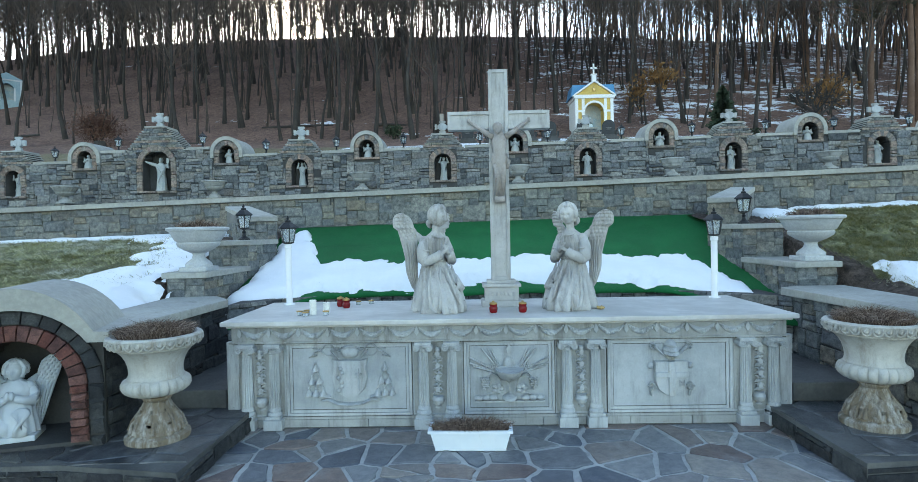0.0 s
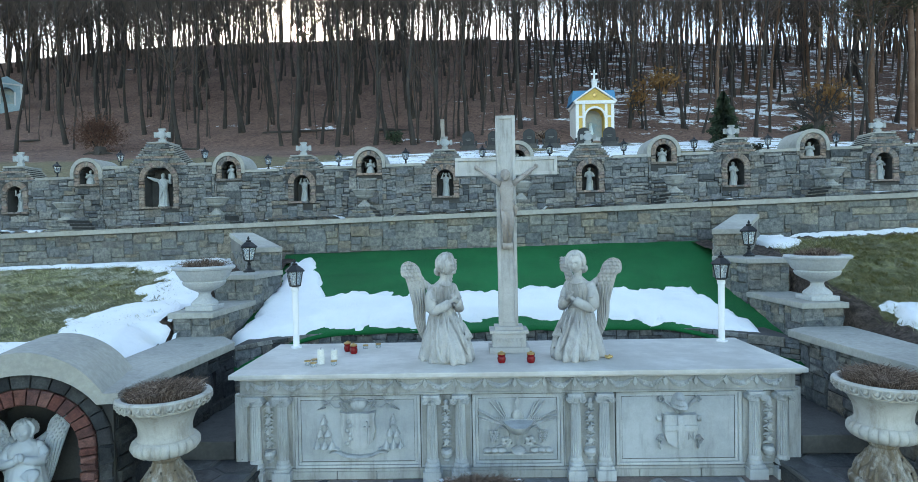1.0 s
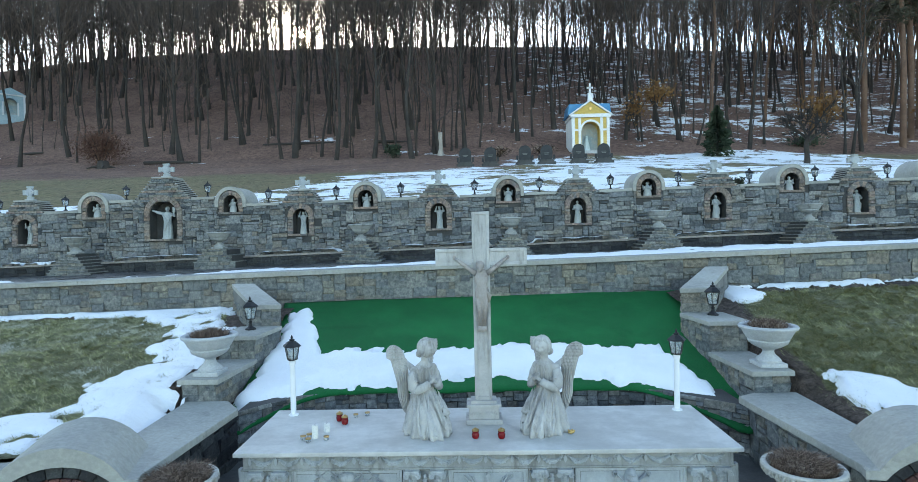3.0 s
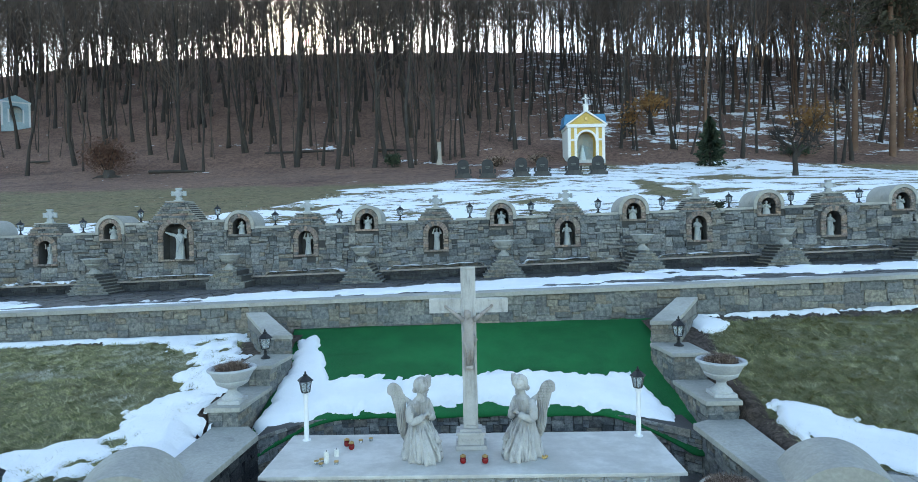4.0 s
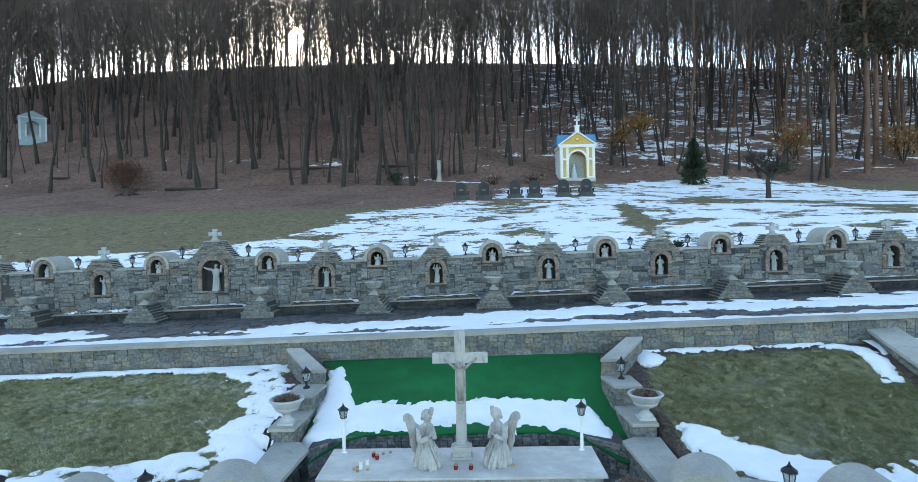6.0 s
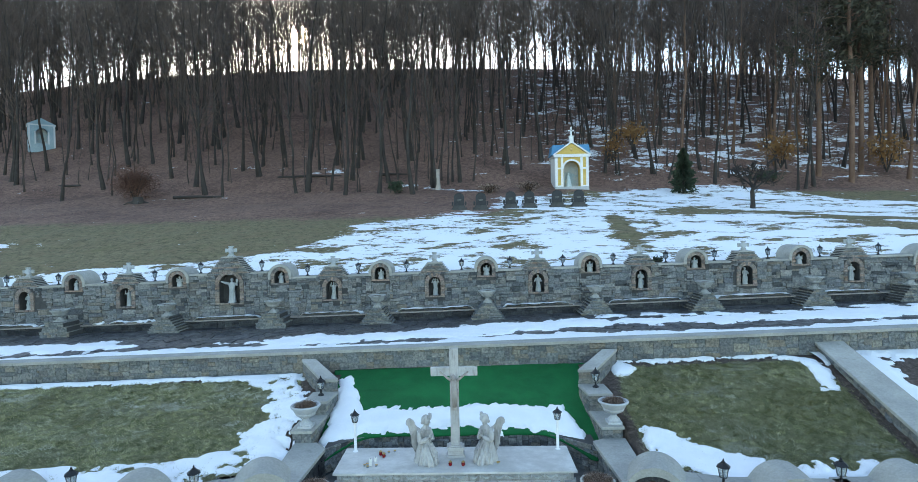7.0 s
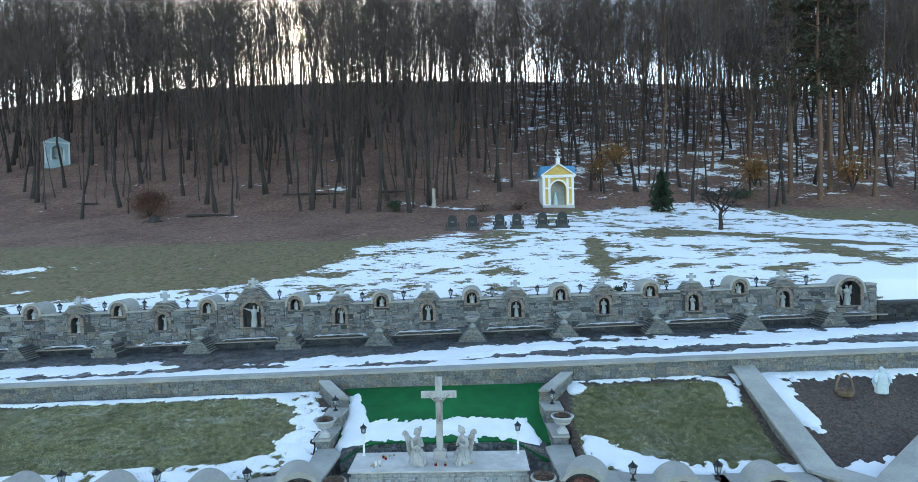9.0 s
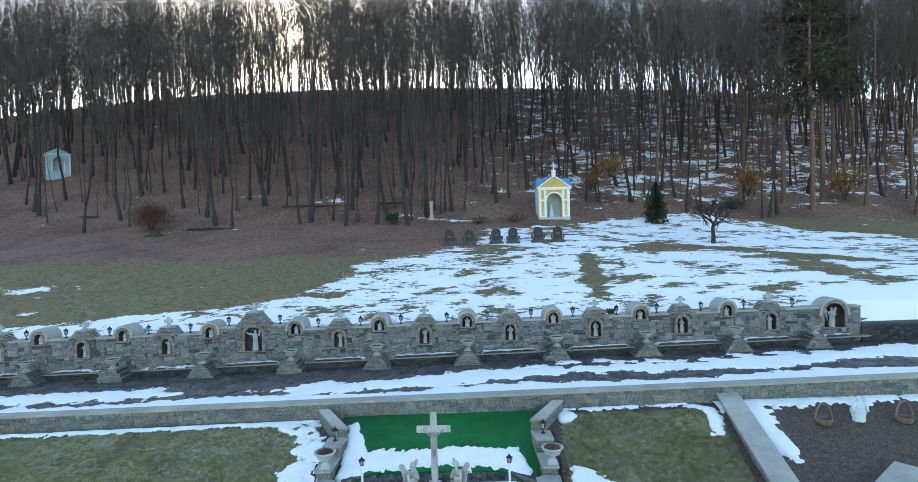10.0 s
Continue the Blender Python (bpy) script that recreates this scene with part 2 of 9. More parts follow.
M_BARK = plain("grey_brown_bark", (0.034, 0.029, 0.026), (0.078, 0.066, 0.058), 1.2, 0.95, 0.8, (0.035, 0.03, 0.028), 0.0, 0.05)
M_TWIG = plain("bare_twig", (0.08, 0.061, 0.052), (0.15, 0.112, 0.095), 1.0, 0.95, 0.0)
M_FARWOOD = plain("distant_bare_wood", (0.045, 0.036, 0.032), (0.10, 0.078, 0.067), 1.0, 0.95, 0.0)
M_BIRCH = plain("pale_birch_bark", (0.34, 0.30, 0.26), (0.46, 0.42, 0.38), 1.0, 0.9, 0.3, (0.12, 0.1, 0.09))
M_SHRUB = plain("reddish_shrub_twigs", (0.085, 0.042, 0.03), (0.18, 0.095, 0.068), 2.0, 0.9, 0.0)
M_RUSSET = plain("russet_leaves", (0.20, 0.10, 0.035), (0.30, 0.16, 0.06), 2.0, 0.9, 0.0)
M_PINE = plain("dark_conifer_needles", (0.03, 0.05, 0.03), (0.07, 0.092, 0.055), 2.0, 0.9, 0.0)
M_PINECROWN = plain("brownish_pine_needles", (0.042, 0.042, 0.027), (0.09, 0.08, 0.052), 2.0, 0.9, 0.0)
M_WICKER = plain("wicker", (0.16, 0.11, 0.07), (0.26, 0.19, 0.13), 18.0, 0.9, 0.6)


def dry_mat():
    m = Mat("dry_plant_stems", 0.95)
    return m.color(m.ramp(m.rnd(True), (0.1, (0.055, 0.036, 0.028)), (0.45, (0.14, 0.092, 0.068)), (0.8, (0.26, 0.185, 0.145)), (1.0, (0.42, 0.33, 0.27)))).m


M_DRY = dry_mat()


def grass_mat():
    m = Mat("grass_blades", 0.9)
    r = m.ramp(m.rnd(True), (0.1, (0.145, 0.155, 0.062)), (0.4, (0.25, 0.245, 0.115)), (0.7, (0.36, 0.33, 0.185)), (0.95, (0.50, 0.46, 0.33)))
    big = m.noise(0.5, 4, 0.6, None, True)
    return m.color(m.mix(m.step(big, 0.35, 0.7), m.mix(1.0, r, lin(0.92, 0.92, 0.76), "MULTIPLY"), m.mix(m.step(m.noise(1.6, 7, 0.75, (0.5, 1, 1), True), 0.46, 0.6), m.mix(1.0, r, lin(1.05, 1.05, 0.9), "MULTIPLY"), lin(0.47, 0.46, 0.38)))).m


M_GRASS = grass_mat()


def glass_mat():
    m = Mat("lantern_glass", 0.25)
    m.b.inputs["Base Color"].default_value = (0.75, 0.8, 0.82, 1)
    m.b.inputs["Transmission Weight"].default_value = 0.75
    return m.m


def carpet_mat():
    m = Mat("green_grass_carpet", 0.95)
    big = m.noise(0.9, 5, 0.6)
    fine = m.noise(160, 4, 0.8)
    seam = m.noise(2.2, 3, 0.5, (0.15, 1, 1))
    c = m.mix(m.step(big, 0.3, 0.75), lin(0.005, 0.112, 0.032), lin(0.009, 0.172, 0.05))
    c = m.mix(m.step(seam, 0.55, 0.8), c, m.mix(1.0, c, lin(0.7, 0.78, 0.75), "MULTIPLY"))
    c = m.mix(m.step(fine, 0.3, 0.7), m.mix(1.0, c, lin(0.6, 0.65, 0.6), "MULTIPLY"), c)
    return m.color(c).bump(fine, 0.6, 0.01).m


def snow_mat():
    m = Mat("old_snow", 0.6)
    big = m.noise(1.6, 6, 0.65)
    fine = m.noise(26, 6, 0.75)
    specks = m.noise(34, 3, 0.6)
    c = m.mix(m.step(big, 0.35, 0.7), lin(0.80, 0.815, 0.83), lin(0.86, 0.87, 0.88))
    c = m.mix(m.step(specks, 0.74, 0.8), c, lin(0.3, 0.26, 0.22))
    return m.color(c).bump(m.math("ADD", m.math("MULTIPLY", big, 3.0), fine), 0.5, 0.05).m


def lawn_mat():
    m = Mat("winter_lawn", 0.95)
    big = m.noise(0.55, 5, 0.65)
    mid = m.noise(3.5, 6, 0.7)
    fine = m.noise(42, 6, 0.8, (1, 0.45, 1))
    g = m.mix(m.step(mid, 0.35, 0.7), lin(0.13, 0.135, 0.06), lin(0.27, 0.255, 0.145))
    g = m.mix(m.step(big, 0.5, 0.72), g, lin(0.22, 0.205, 0.125))
    g = m.mix(m.step(fine, 0.35, 0.7), m.mix(1.0, g, lin(0.6, 0.6, 0.52), "MULTIPLY"), g)
    frost = m.math("MULTIPLY", m.step(m.noise(1.1, 6, 0.7, (0.5, 1, 1)), 0.52, 0.72), m.step(fine, 0.4, 0.65))
    g = m.mix(m.math("MULTIPLY", frost, 0.8), g, lin(0.5, 0.5, 0.46))
    soil = m.mix(m.step(m.noise(9, 8, 0.85), 0.38, 0.64), lin(0.05, 0.038, 0.032), lin(0.17, 0.128, 0.105))
    edge = m.math("ADD", m.attr("soil"), m.math("MULTIPLY", m.math("SUBTRACT", m.noise(5, 5, 0.7), 0.5), 0.9))
    c = m.mix(m.step(edge, 0.42, 0.58), g, soil)
    return m.color(c).bump(m.math("ADD", fine, mid), 0.9, 0.05).m


def hill_mat():
    m = Mat("hillside_ground", 0.95)
    mid = m.noise(1.1, 6, 0.72, None, True)
    fine = m.math("ADD", m.math("MULTIPLY", m.noise(9, 6, 0.8, None, True), 0.5), m.math("MULTIPLY", m.noise(2.6, 5, 0.85, None, True), 0.5))
    big = m.noise(0.16, 5, 0.65, None, True)
    leaf = m.mix(m.step(fine, 0.4, 0.62), lin(0.085, 0.049, 0.037), lin(0.315, 0.182, 0.132))
    leaf = m.mix(m.step(big, 0.4, 0.7), leaf, m.mix(1.0, leaf, lin(0.62, 0.6, 0.62), "MULTIPLY"))
    grass = m.mix(m.step(fine, 0.38, 0.62), lin(0.05, 0.041, 0.02), lin(0.25, 0.205, 0.11))
    grass = m.mix(m.step(mid, 0.45, 0.7), grass, lin(0.19, 0.135, 0.075))
    grass = m.mix(m.math("MULTIPLY", m.step(m.noise(0.5, 5, 0.7, (1, 1.6, 1), True), 0.5, 0.72), 0.45), grass, lin(0.125, 0.12, 0.048))
    lit = m.math("ADD", m.attr("litter"), m.math("MULTIPLY", m.math("SUBTRACT", mid, 0.5), 0.8))
    g = m.mix(m.step(lit, 0.35, 0.65), grass, leaf)
    patch = m.math("ADD", m.math("MULTIPLY", m.noise(0.5, 9, 0.74, (0.62, 1, 1), True), 1.0), m.math("ADD", m.math("MULTIPLY", m.noise(1.7, 6, 0.75, (0.6, 1, 1), True), 0.42), m.math("MULTIPLY", fine, 0.2)))
    cover = m.math("ADD", m.attr("snow"), m.math("MULTIPLY", m.math("SUBTRACT", patch, 0.81), 1.9))
    f = m.step(cover, 0.49, 0.53)
    c = m.mix(f, g, lin(0.82, 0.83, 0.85))
    h = m.math("ADD", m.math("MULTIPLY", fine, 0.5), m.math("MULTIPLY", f, 0.8))
    return m.color(c).bump(h, 0.6, 0.06).m


M_GLASS, M_CARPET, M_SNOW, M_LAWN, M_HILL = glass_mat(), carpet_mat(), snow_mat(), lawn_mat(), hill_mat()


def sun_mat():
    m = bpy.data.materials.new("sun_glare")
    m.use_nodes = True
    b = m.node_tree.nodes["Principled BSDF"]
    b.inputs["Base Color"].default_value = (0, 0, 0, 1)
    b.inputs["Emission Color"].default_value = (1.0, 0.86, 0.62, 1)
    b.inputs["Emission Strength"].default_value = 140.0
    return m


M_SUN = sun_mat()

# ---- mesh helpers ----
def G(x):
    """The terraces climb gently along x."""
    return 0.024 * x


def W(x):
    """The foot and the top of the niche wall climb a little less than the terrace."""
    return 0.03 + 0.0173 * x


def thing(name, m, label, category, group=""):
    e = new(name)
    e.empty_display_size = 0.1
    e.matrix_basis = m
    return tagged(e, label, category, group)


def finish(bm, name, mat, smooth=False):
    me = bpy.data.meshes.new(name)
    bm.normal_update()
    bm.to_mesh(me)
    bm.free()
    me.materials.append(mat)
    if smooth:
        me.shade_smooth()
        me.set_sharp_from_angle(angle=radians(38))
    return me


def part(name, bm, mat, parent=None, label="", smooth=False):
    ob = new(name, finish(bm, name, mat, smooth))
    ob.parent = parent
    return tagged(ob, label)


def structure(name, bm, mat, label, category="structure", smooth=False):
    return tagged(part(name, bm, mat, None, "", smooth), label, category, "", "structure")


def raw(name, verts, faces, mat, parent=None, label="", smooth=False):
    me = bpy.data.meshes.new(name)
    me.from_pydata([tuple(v) for v in verts], [], [tuple(int(i) for i in f) for f in faces])
    me.update()
    me.materials.append(mat)
    if smooth:
        me.shade_smooth()
    ob = new(name, me)
    ob.parent = parent
    return tagged(ob, label)


def box(bm, x0, x1, y0, y1, z0, z1, bevel=0.0, m=None, slope=0.0):
    vs = [bm.verts.new((x, y, z + slope * x)) for z in (z0, z1) for x, y in ((x0, y0), (x1, y0), (x1, y1), (x0, y1))]
    fs = [bm.faces.new([vs[i] for i in f]) for f in ((3, 2, 1, 0), (4, 5, 6, 7), (0, 1, 5, 4), (1, 2, 6, 5), (2, 3, 7, 6), (3, 0, 4, 7))]
    if m is not None:
        for v in vs:
            v.co = m @ v.co
    if bevel:
        es = list({e for f in fs for e in f.edges})
        bmesh.ops.bevel(bm, geom=es, offset=bevel, segments=2, affect="EDGES", profile=0.6)
    return vs


def slab(bm, ring, z0, z1, bevel=0.0):
    """A flat slab over a plan outline (counter-clockwise); z0, z1 are numbers or functions of (x, y)."""
    f0 = z0 if callable(z0) else (lambda x, y: z0)
    f1 = z1 if callable(z1) else (lambda x, y: z1)
    a = [bm.verts.new((x, y, f0(x, y))) for x, y in ring]
    b = [bm.verts.new((x, y, f1(x, y))) for x, y in ring]
    n = len(ring)
    fs = [bm.faces.new(a[::-1]), bm.faces.new(b)]
    fs += [bm.faces.new((a[i], a[(i + 1) % n], b[(i + 1) % n], b[i])) for i in range(n)]
    if bevel:
        es = list({e for f in fs for e in f.edges})
        bmesh.ops.bevel(bm, geom=es, offset=bevel, segments=2, affect="EDGES", profile=0.6)


def lathe(bm, prof, n=24, at=(0, 0, 0), wave=None):
    """A turned body: prof is a list of (radius, height); wave(i, angle, r) may change the radius."""
    rings = []
    for i, (r, z) in enumerate(prof):
        ring = []
        for k in range(n):
            a = 2 * math.pi * k / n
            q = wave(i, a, r) if wave else r
            ring.append(bm.verts.new((at[0] + q * math.cos(a), at[1] + q * math.sin(a), at[2] + z)))
        rings.append(ring)
    skin(bm, rings)
    return rings


def skin(bm, rings, caps=True):
    n = len(rings[0])
    for a, b in zip(rings, rings[1:]):
        for k in range(n):
            bm.faces.new((a[k], a[(k + 1) % n], b[(k + 1) % n], b[k]))
    if caps:
        bm.faces.new(rings[0][::-1])
        bm.faces.new(rings[-1])


def tube(bm, pts, rad, n=6, flat=1.0, up=(0, 0, 1)):
    """A limb along pts with radii rad; flat squeezes it along the second axis."""
    pts = [Vector(p) for p in pts]
    rings = []
    for i, p in enumerate(pts):
        d = (pts[min(i + 1, len(pts) - 1)] - pts[max(i - 1, 0)]).normalized()
        u = Vector(up)
        if abs(d.dot(u)) > 0.95:
            u = Vector((0, 1, 0)) if abs(d.y) < 0.9 else Vector((1, 0, 0))
        s = d.cross(u).normalized()
        w = d.cross(s).normalized()
        r = rad[i] if hasattr(rad, "__len__") else rad
        rings.append([bm.verts.new(p + s * (r * math.cos(a)) + w * (r * flat * math.sin(a))) for a in [2 * math.pi * k / n for k in range(n)]])
    skin(bm, rings)


def ball(bm, c, r, u=12, v=8, m=None):
    r = r if hasattr(r, "__len__") else (r, r, r)
    mm = Matrix.Translation(c) @ (m or Matrix()) @ Matrix.Diagonal((*r, 1))
    bmesh.ops.create_uvsphere(bm, u_segments=u, v_segments=v, radius=1, matrix=mm)


def plate(bm, poly, m, depth):
    """A flat relief: a polygon in the local xy plane, raised by depth along local z, under m."""
    a = [bm.verts.new(m @ Vector((x, y, 0))) for x, y in poly]
    b = [bm.verts.new(m @ Vector((x * 0.96, y * 0.96, depth))) for x, y in poly]
    n = len(poly)
    bm.faces.new(b)
    for i in range(n):
        bm.faces.new((a[i], a[(i + 1) % n], b[(i + 1) % n], b[i]))


def stair_prism(bm, steps, y0, y1):
    """A symmetric stepped body: steps of (half width, z0, z1) from the foot up, between y0 and y1."""
    right = [q for hw, z0, z1 in steps for q in ((hw, z0), (hw, z1))]
    ring = right + [(-x, z) for x, z in right[::-1]]
    a = [bm.verts.new((x, y0, z)) for x, z in ring]
    b = [bm.verts.new((x, y1, z)) for x, z in ring]
    bm.faces.new(a)
    bm.faces.new(b[::-1])
    for i in range(len(ring)):
        j = (i + 1) % len(ring)
        bm.faces.new((a[j], a[i], b[i], b[j]))


# ---- stone pieces ----
UNITS = {}


def unit_stones(mat):
    """Eight rough blocks of unit size, front face at y = -1, shared by all the stones of one material."""
    if mat.name not in UNITS:
        rng = random.Random(len(UNITS) + 5)
        made = []
        for k in range(8):
            v, f = stone_mesh(rng)
            me = bpy.data.meshes.new("stone")
            me.from_pydata(v, [], f)
            me.update()
            me.materials.append(mat)
            made.append(me)
        UNITS[mat.name] = made
    return UNITS[mat.name]


def stone_mesh(rng):
    j = lambda s: rng.uniform(-s, s)
    v = []
    for y, s in ((0.0, 0.5), (-0.72, 0.5), (-1.0, 0.43)):
        for x, z in ((-1, -1), (1, -1), (1, 1), (-1, 1)):
            v.append((x * s + (j(0.10) if y < 0 else 0), y + (j(0.3) if y < -0.5 else 0), z * s + (j(0.14) if y < 0 else 0)))
    f = [(8, 9, 10, 11)]
    for a, b in ((0, 4), (4, 8)):
        f += [(a + i, a + (i + 1) % 4, b + (i + 1) % 4, b + i) for i in range(4)]
    return v, f


def rubble(w, h, rng, course=(0.12, 0.24), width=(0.16, 0.5), split=0.4):
    """Random rubble: rectangles (u, v, width, height) of uneven size that fill w x h without running courses."""
    cw, ch = min(0.06, width[0] / 2), max(0.045, course[0] / 2)
    nx, ny = max(1, round(w / cw)), max(1, round(h / ch))
    cw, ch = w / nx, h / ny
    full = [[False] * ny for _ in range(nx)]
    out = []
    for j in range(ny):
        for i in range(nx):
            if full[i][j]:
                continue
            a = max(1, round(rng.uniform(*width) * rng.uniform(0.9, 1.25) / cw))
            b = max(1, round(rng.uniform(course[0] * (1 - split), course[1]) / ch))
            k = 0
            while k < a and i + k < nx and not full[i + k][j]:
                k += 1
            a, b = k, min(b, ny - j)
            while b > 1 and b * ch > a * cw * 0.85:
                b -= 1
            if i + a == nx - 1 and not full[nx - 1][j]:
                a += 1
            for x in range(i, i + a):
                for y in range(j, j + b):
                    full[x][y] = True
            out.append((i * cw, j * ch, a * cw, b * ch))
    return out


def lay(wall, at, turn, rects, mat, mat_joined, near=None, keep=None, slope=0.0, depth=0.05, joint=0.012, seed=1, name="stone"):
    """Lay stones on a wall face: at is the lower left corner, turn the angle of the face about z. near(u, v) picks the single
    pieces, the rest is joined; keep(u0, u1, v0, v1) leaves out those in openings."""
    rng = random.Random(seed)
    face = Matrix.Translation(at) @ Matrix.Rotation(turn, 4, "Z")
    units = unit_stones(mat)
    vs, fs, count = [], [], 0
    for u, v, w, h in rects:
        if keep and not keep(u, u + w, v, v + h):
            continue
        d = depth * rng.uniform(0.75, 1.25)
        m = face @ Matrix.Translation((u + w / 2, 0, v + h / 2 + slope * (u + w / 2))) @ Matrix.Rotation(-math.atan(slope), 4, "Y") @ Matrix.Diagonal((max(w - joint, 0.02), d, max(h - joint, 0.02), 1))
        if count < 300 and (near is None or near(u + w / 2, v + h / 2)):
            ob = new(name, units[rng.randrange(8)])
            ob.parent = wall
            ob.matrix_basis = m
            count += 1
        else:
            sv, sf = stone_mesh(rng)
            base = len(vs)
            vs += [m @ Vector(p) for p in sv]
            fs += [[base + i for i in f] for f in sf]
    if vs:
        tagged(raw("far_stones", vs, fs, mat_joined, wall), "", "", "", "stuff")


def wedge_mesh(r0, r1, a, depth, mat, name="brick"):
    """An arch stone between two radii, spanning the angle a about straight up, in the xz plane, from y = 0 to -depth."""
    bm = bmesh.new()
    k = 0.005 / r1
    vs = []
    for y, s in ((0.0, 0.0), (-depth * 0.8, 0.0), (-depth, 0.012)):
        for r, t in ((r0 + s, -a / 2 + k), (r0 + s, a / 2 - k), (r1 - s, a / 2 - k), (r1 - s, -a / 2 + k)):
            t2 = t * (1 - s * 2)
            vs.append(bm.verts.new((r * math.sin(t2), y, r * math.cos(t2))))
    bm.faces.new(vs[8:12])
    for b in (0, 4):
        for i in range(4):
            bm.faces.new((vs[b + i], vs[b + (i + 1) % 4], vs[b + 4 + (i + 1) % 4], vs[b + 4 + i]))
    return finish(bm, name, mat)


def arch_ring(parent, cx, cz, r0, r1, n, depth, mat, name, legs=0.0, leg_n=0, y=0.0):
    """Arch stones over a half circle, and the jamb stones below it, as pieces of parent (in its own space)."""
    a = math.pi / n
    me = wedge_mesh(r0, r1, a, depth, mat, name)
    for i in range(n):
        ob = new(name, me)
        ob.parent = parent
        ob.matrix_basis = Matrix.Translation((cx, y, cz)) @ Matrix.Rotation(-math.pi / 2 + a * (i + 0.5), 4, "Y")
    units = unit_stones(mat)
    for s in (-1, 1):
        for i in range(leg_n):
            h = legs / leg_n
            ob = new(name, units[(i * 3 + s) % 8])
            ob.parent = parent
            ob.matrix_basis = Matrix.Translation((cx + s * (r0 + r1) / 2, y, cz - h * (i + 0.5))) @ Matrix.Diagonal((r1 - r0 - 0.01, depth, h - 0.012, 1))


def crazy(x0, x1, y0, y1, size, rng, thin=0.0):
    """Crazy paving: cells of a jittered grid, of which a share (thin) is left out so that the rest grow unevenly."""
    nx, ny = max(1, int((x1 - x0) / size)), max(1, int((y1 - y0) / size))
    sx, sy = (x1 - x0) / nx, (y1 - y0) / ny
    p = {}
    for i in range(-2, nx + 2):
        for j in range(-2, ny + 2):
            q = Vector((x0 + sx * (i + 0.5 + rng.uniform(-0.48, 0.48)), y0 + sy * (j + 0.5 + rng.uniform(-0.48, 0.48))))
            if rng.random() >= thin:
                p[i, j] = q
    out = []
    for i in range(nx):
        for j in range(ny):
            if (i, j) not in p:
                continue
            c = p[i, j]
            gap = rng.uniform(0.007, 0.024)
            poly = [Vector((x0, y0)), Vector((x1, y0)), Vector((x1, y1)), Vector((x0, y1))]
            for a in range(i - 3, i + 4):
                for b in range(j - 3, j + 4):
                    if (a, b) == (i, j) or (a, b) not in p:
                        continue
                    d = p[a, b] - c
                    mid = c + d / 2
                    d = d.normalized()
                    mid = mid - d * gap
                    res = []
                    for k in range(len(poly)):
                        s, e = poly[k], poly[(k + 1) % len(poly)]
                        ds, de = (s - mid).dot(d), (e - mid).dot(d)
                        if ds <= 0:
                            res.append(s)
                        if ds * de < 0:
                            res.append(s + (e - s) * (ds / (ds - de)))
                    poly = res
                    if not poly:
                        break
                if not poly:
                    break
            if len(poly) > 2:
                out.append([(v.x, v.y) for v in poly])
    return out


def ragged(poly, rng):
    """Break the straight edges of a flag and blunt its corners."""
    out = []
    for k, (x, y) in enumerate(poly):
        px, py = poly[k - 1]
        nx, ny = poly[(k + 1) % len(poly)]
        a, b = math.dist((x, y), (px, py)), math.dist((x, y), (nx, ny))
        ca, cb = min(0.011, a * 0.25) / max(a, 1e-6), min(0.011, b * 0.25) / max(b, 1e-6)
        out += [(x + (px - x) * ca, y + (py - y) * ca), (x + (nx - x) * cb, y + (ny - y) * cb)]
        if b > 0.13:
            for t in ((0.35, 0.65) if b > 0.26 else (0.5,)):
                q = rng.uniform(-0.006, 0.014)
                out.append((x + (nx - x) * t - (ny - y) / b * q, y + (ny - y) * t + (nx - x) / b * q))
    return out


def flag(poly, z, thick, parent, mat, rng, name="flagstone"):
    poly = ragged(poly, rng)
    bm = bmesh.new()
    cx, cy = sum(x for x, y in poly) / len(poly), sum(y for x, y in poly) / len(poly)
    t = rng.uniform(-0.003, 0.004)
    lo = [bm.verts.new((x, y, z - thick)) for x, y in poly]
    up = [bm.verts.new((x, y, z - 0.006 + t)) for x, y in poly]
    top = [bm.verts.new((cx + (x - cx) * 0.965, cy + (y - cy) * 0.965, z + t)) for x, y in poly]
    n = len(poly)
    bm.faces.new(top)
    for a, b in ((lo, up), (up, top)):
        for i in range(n):
            bm.faces.new((a[i], a[(i + 1) % n], b[(i + 1) % n], b[i]))
    return part(name, bm, mat, parent)


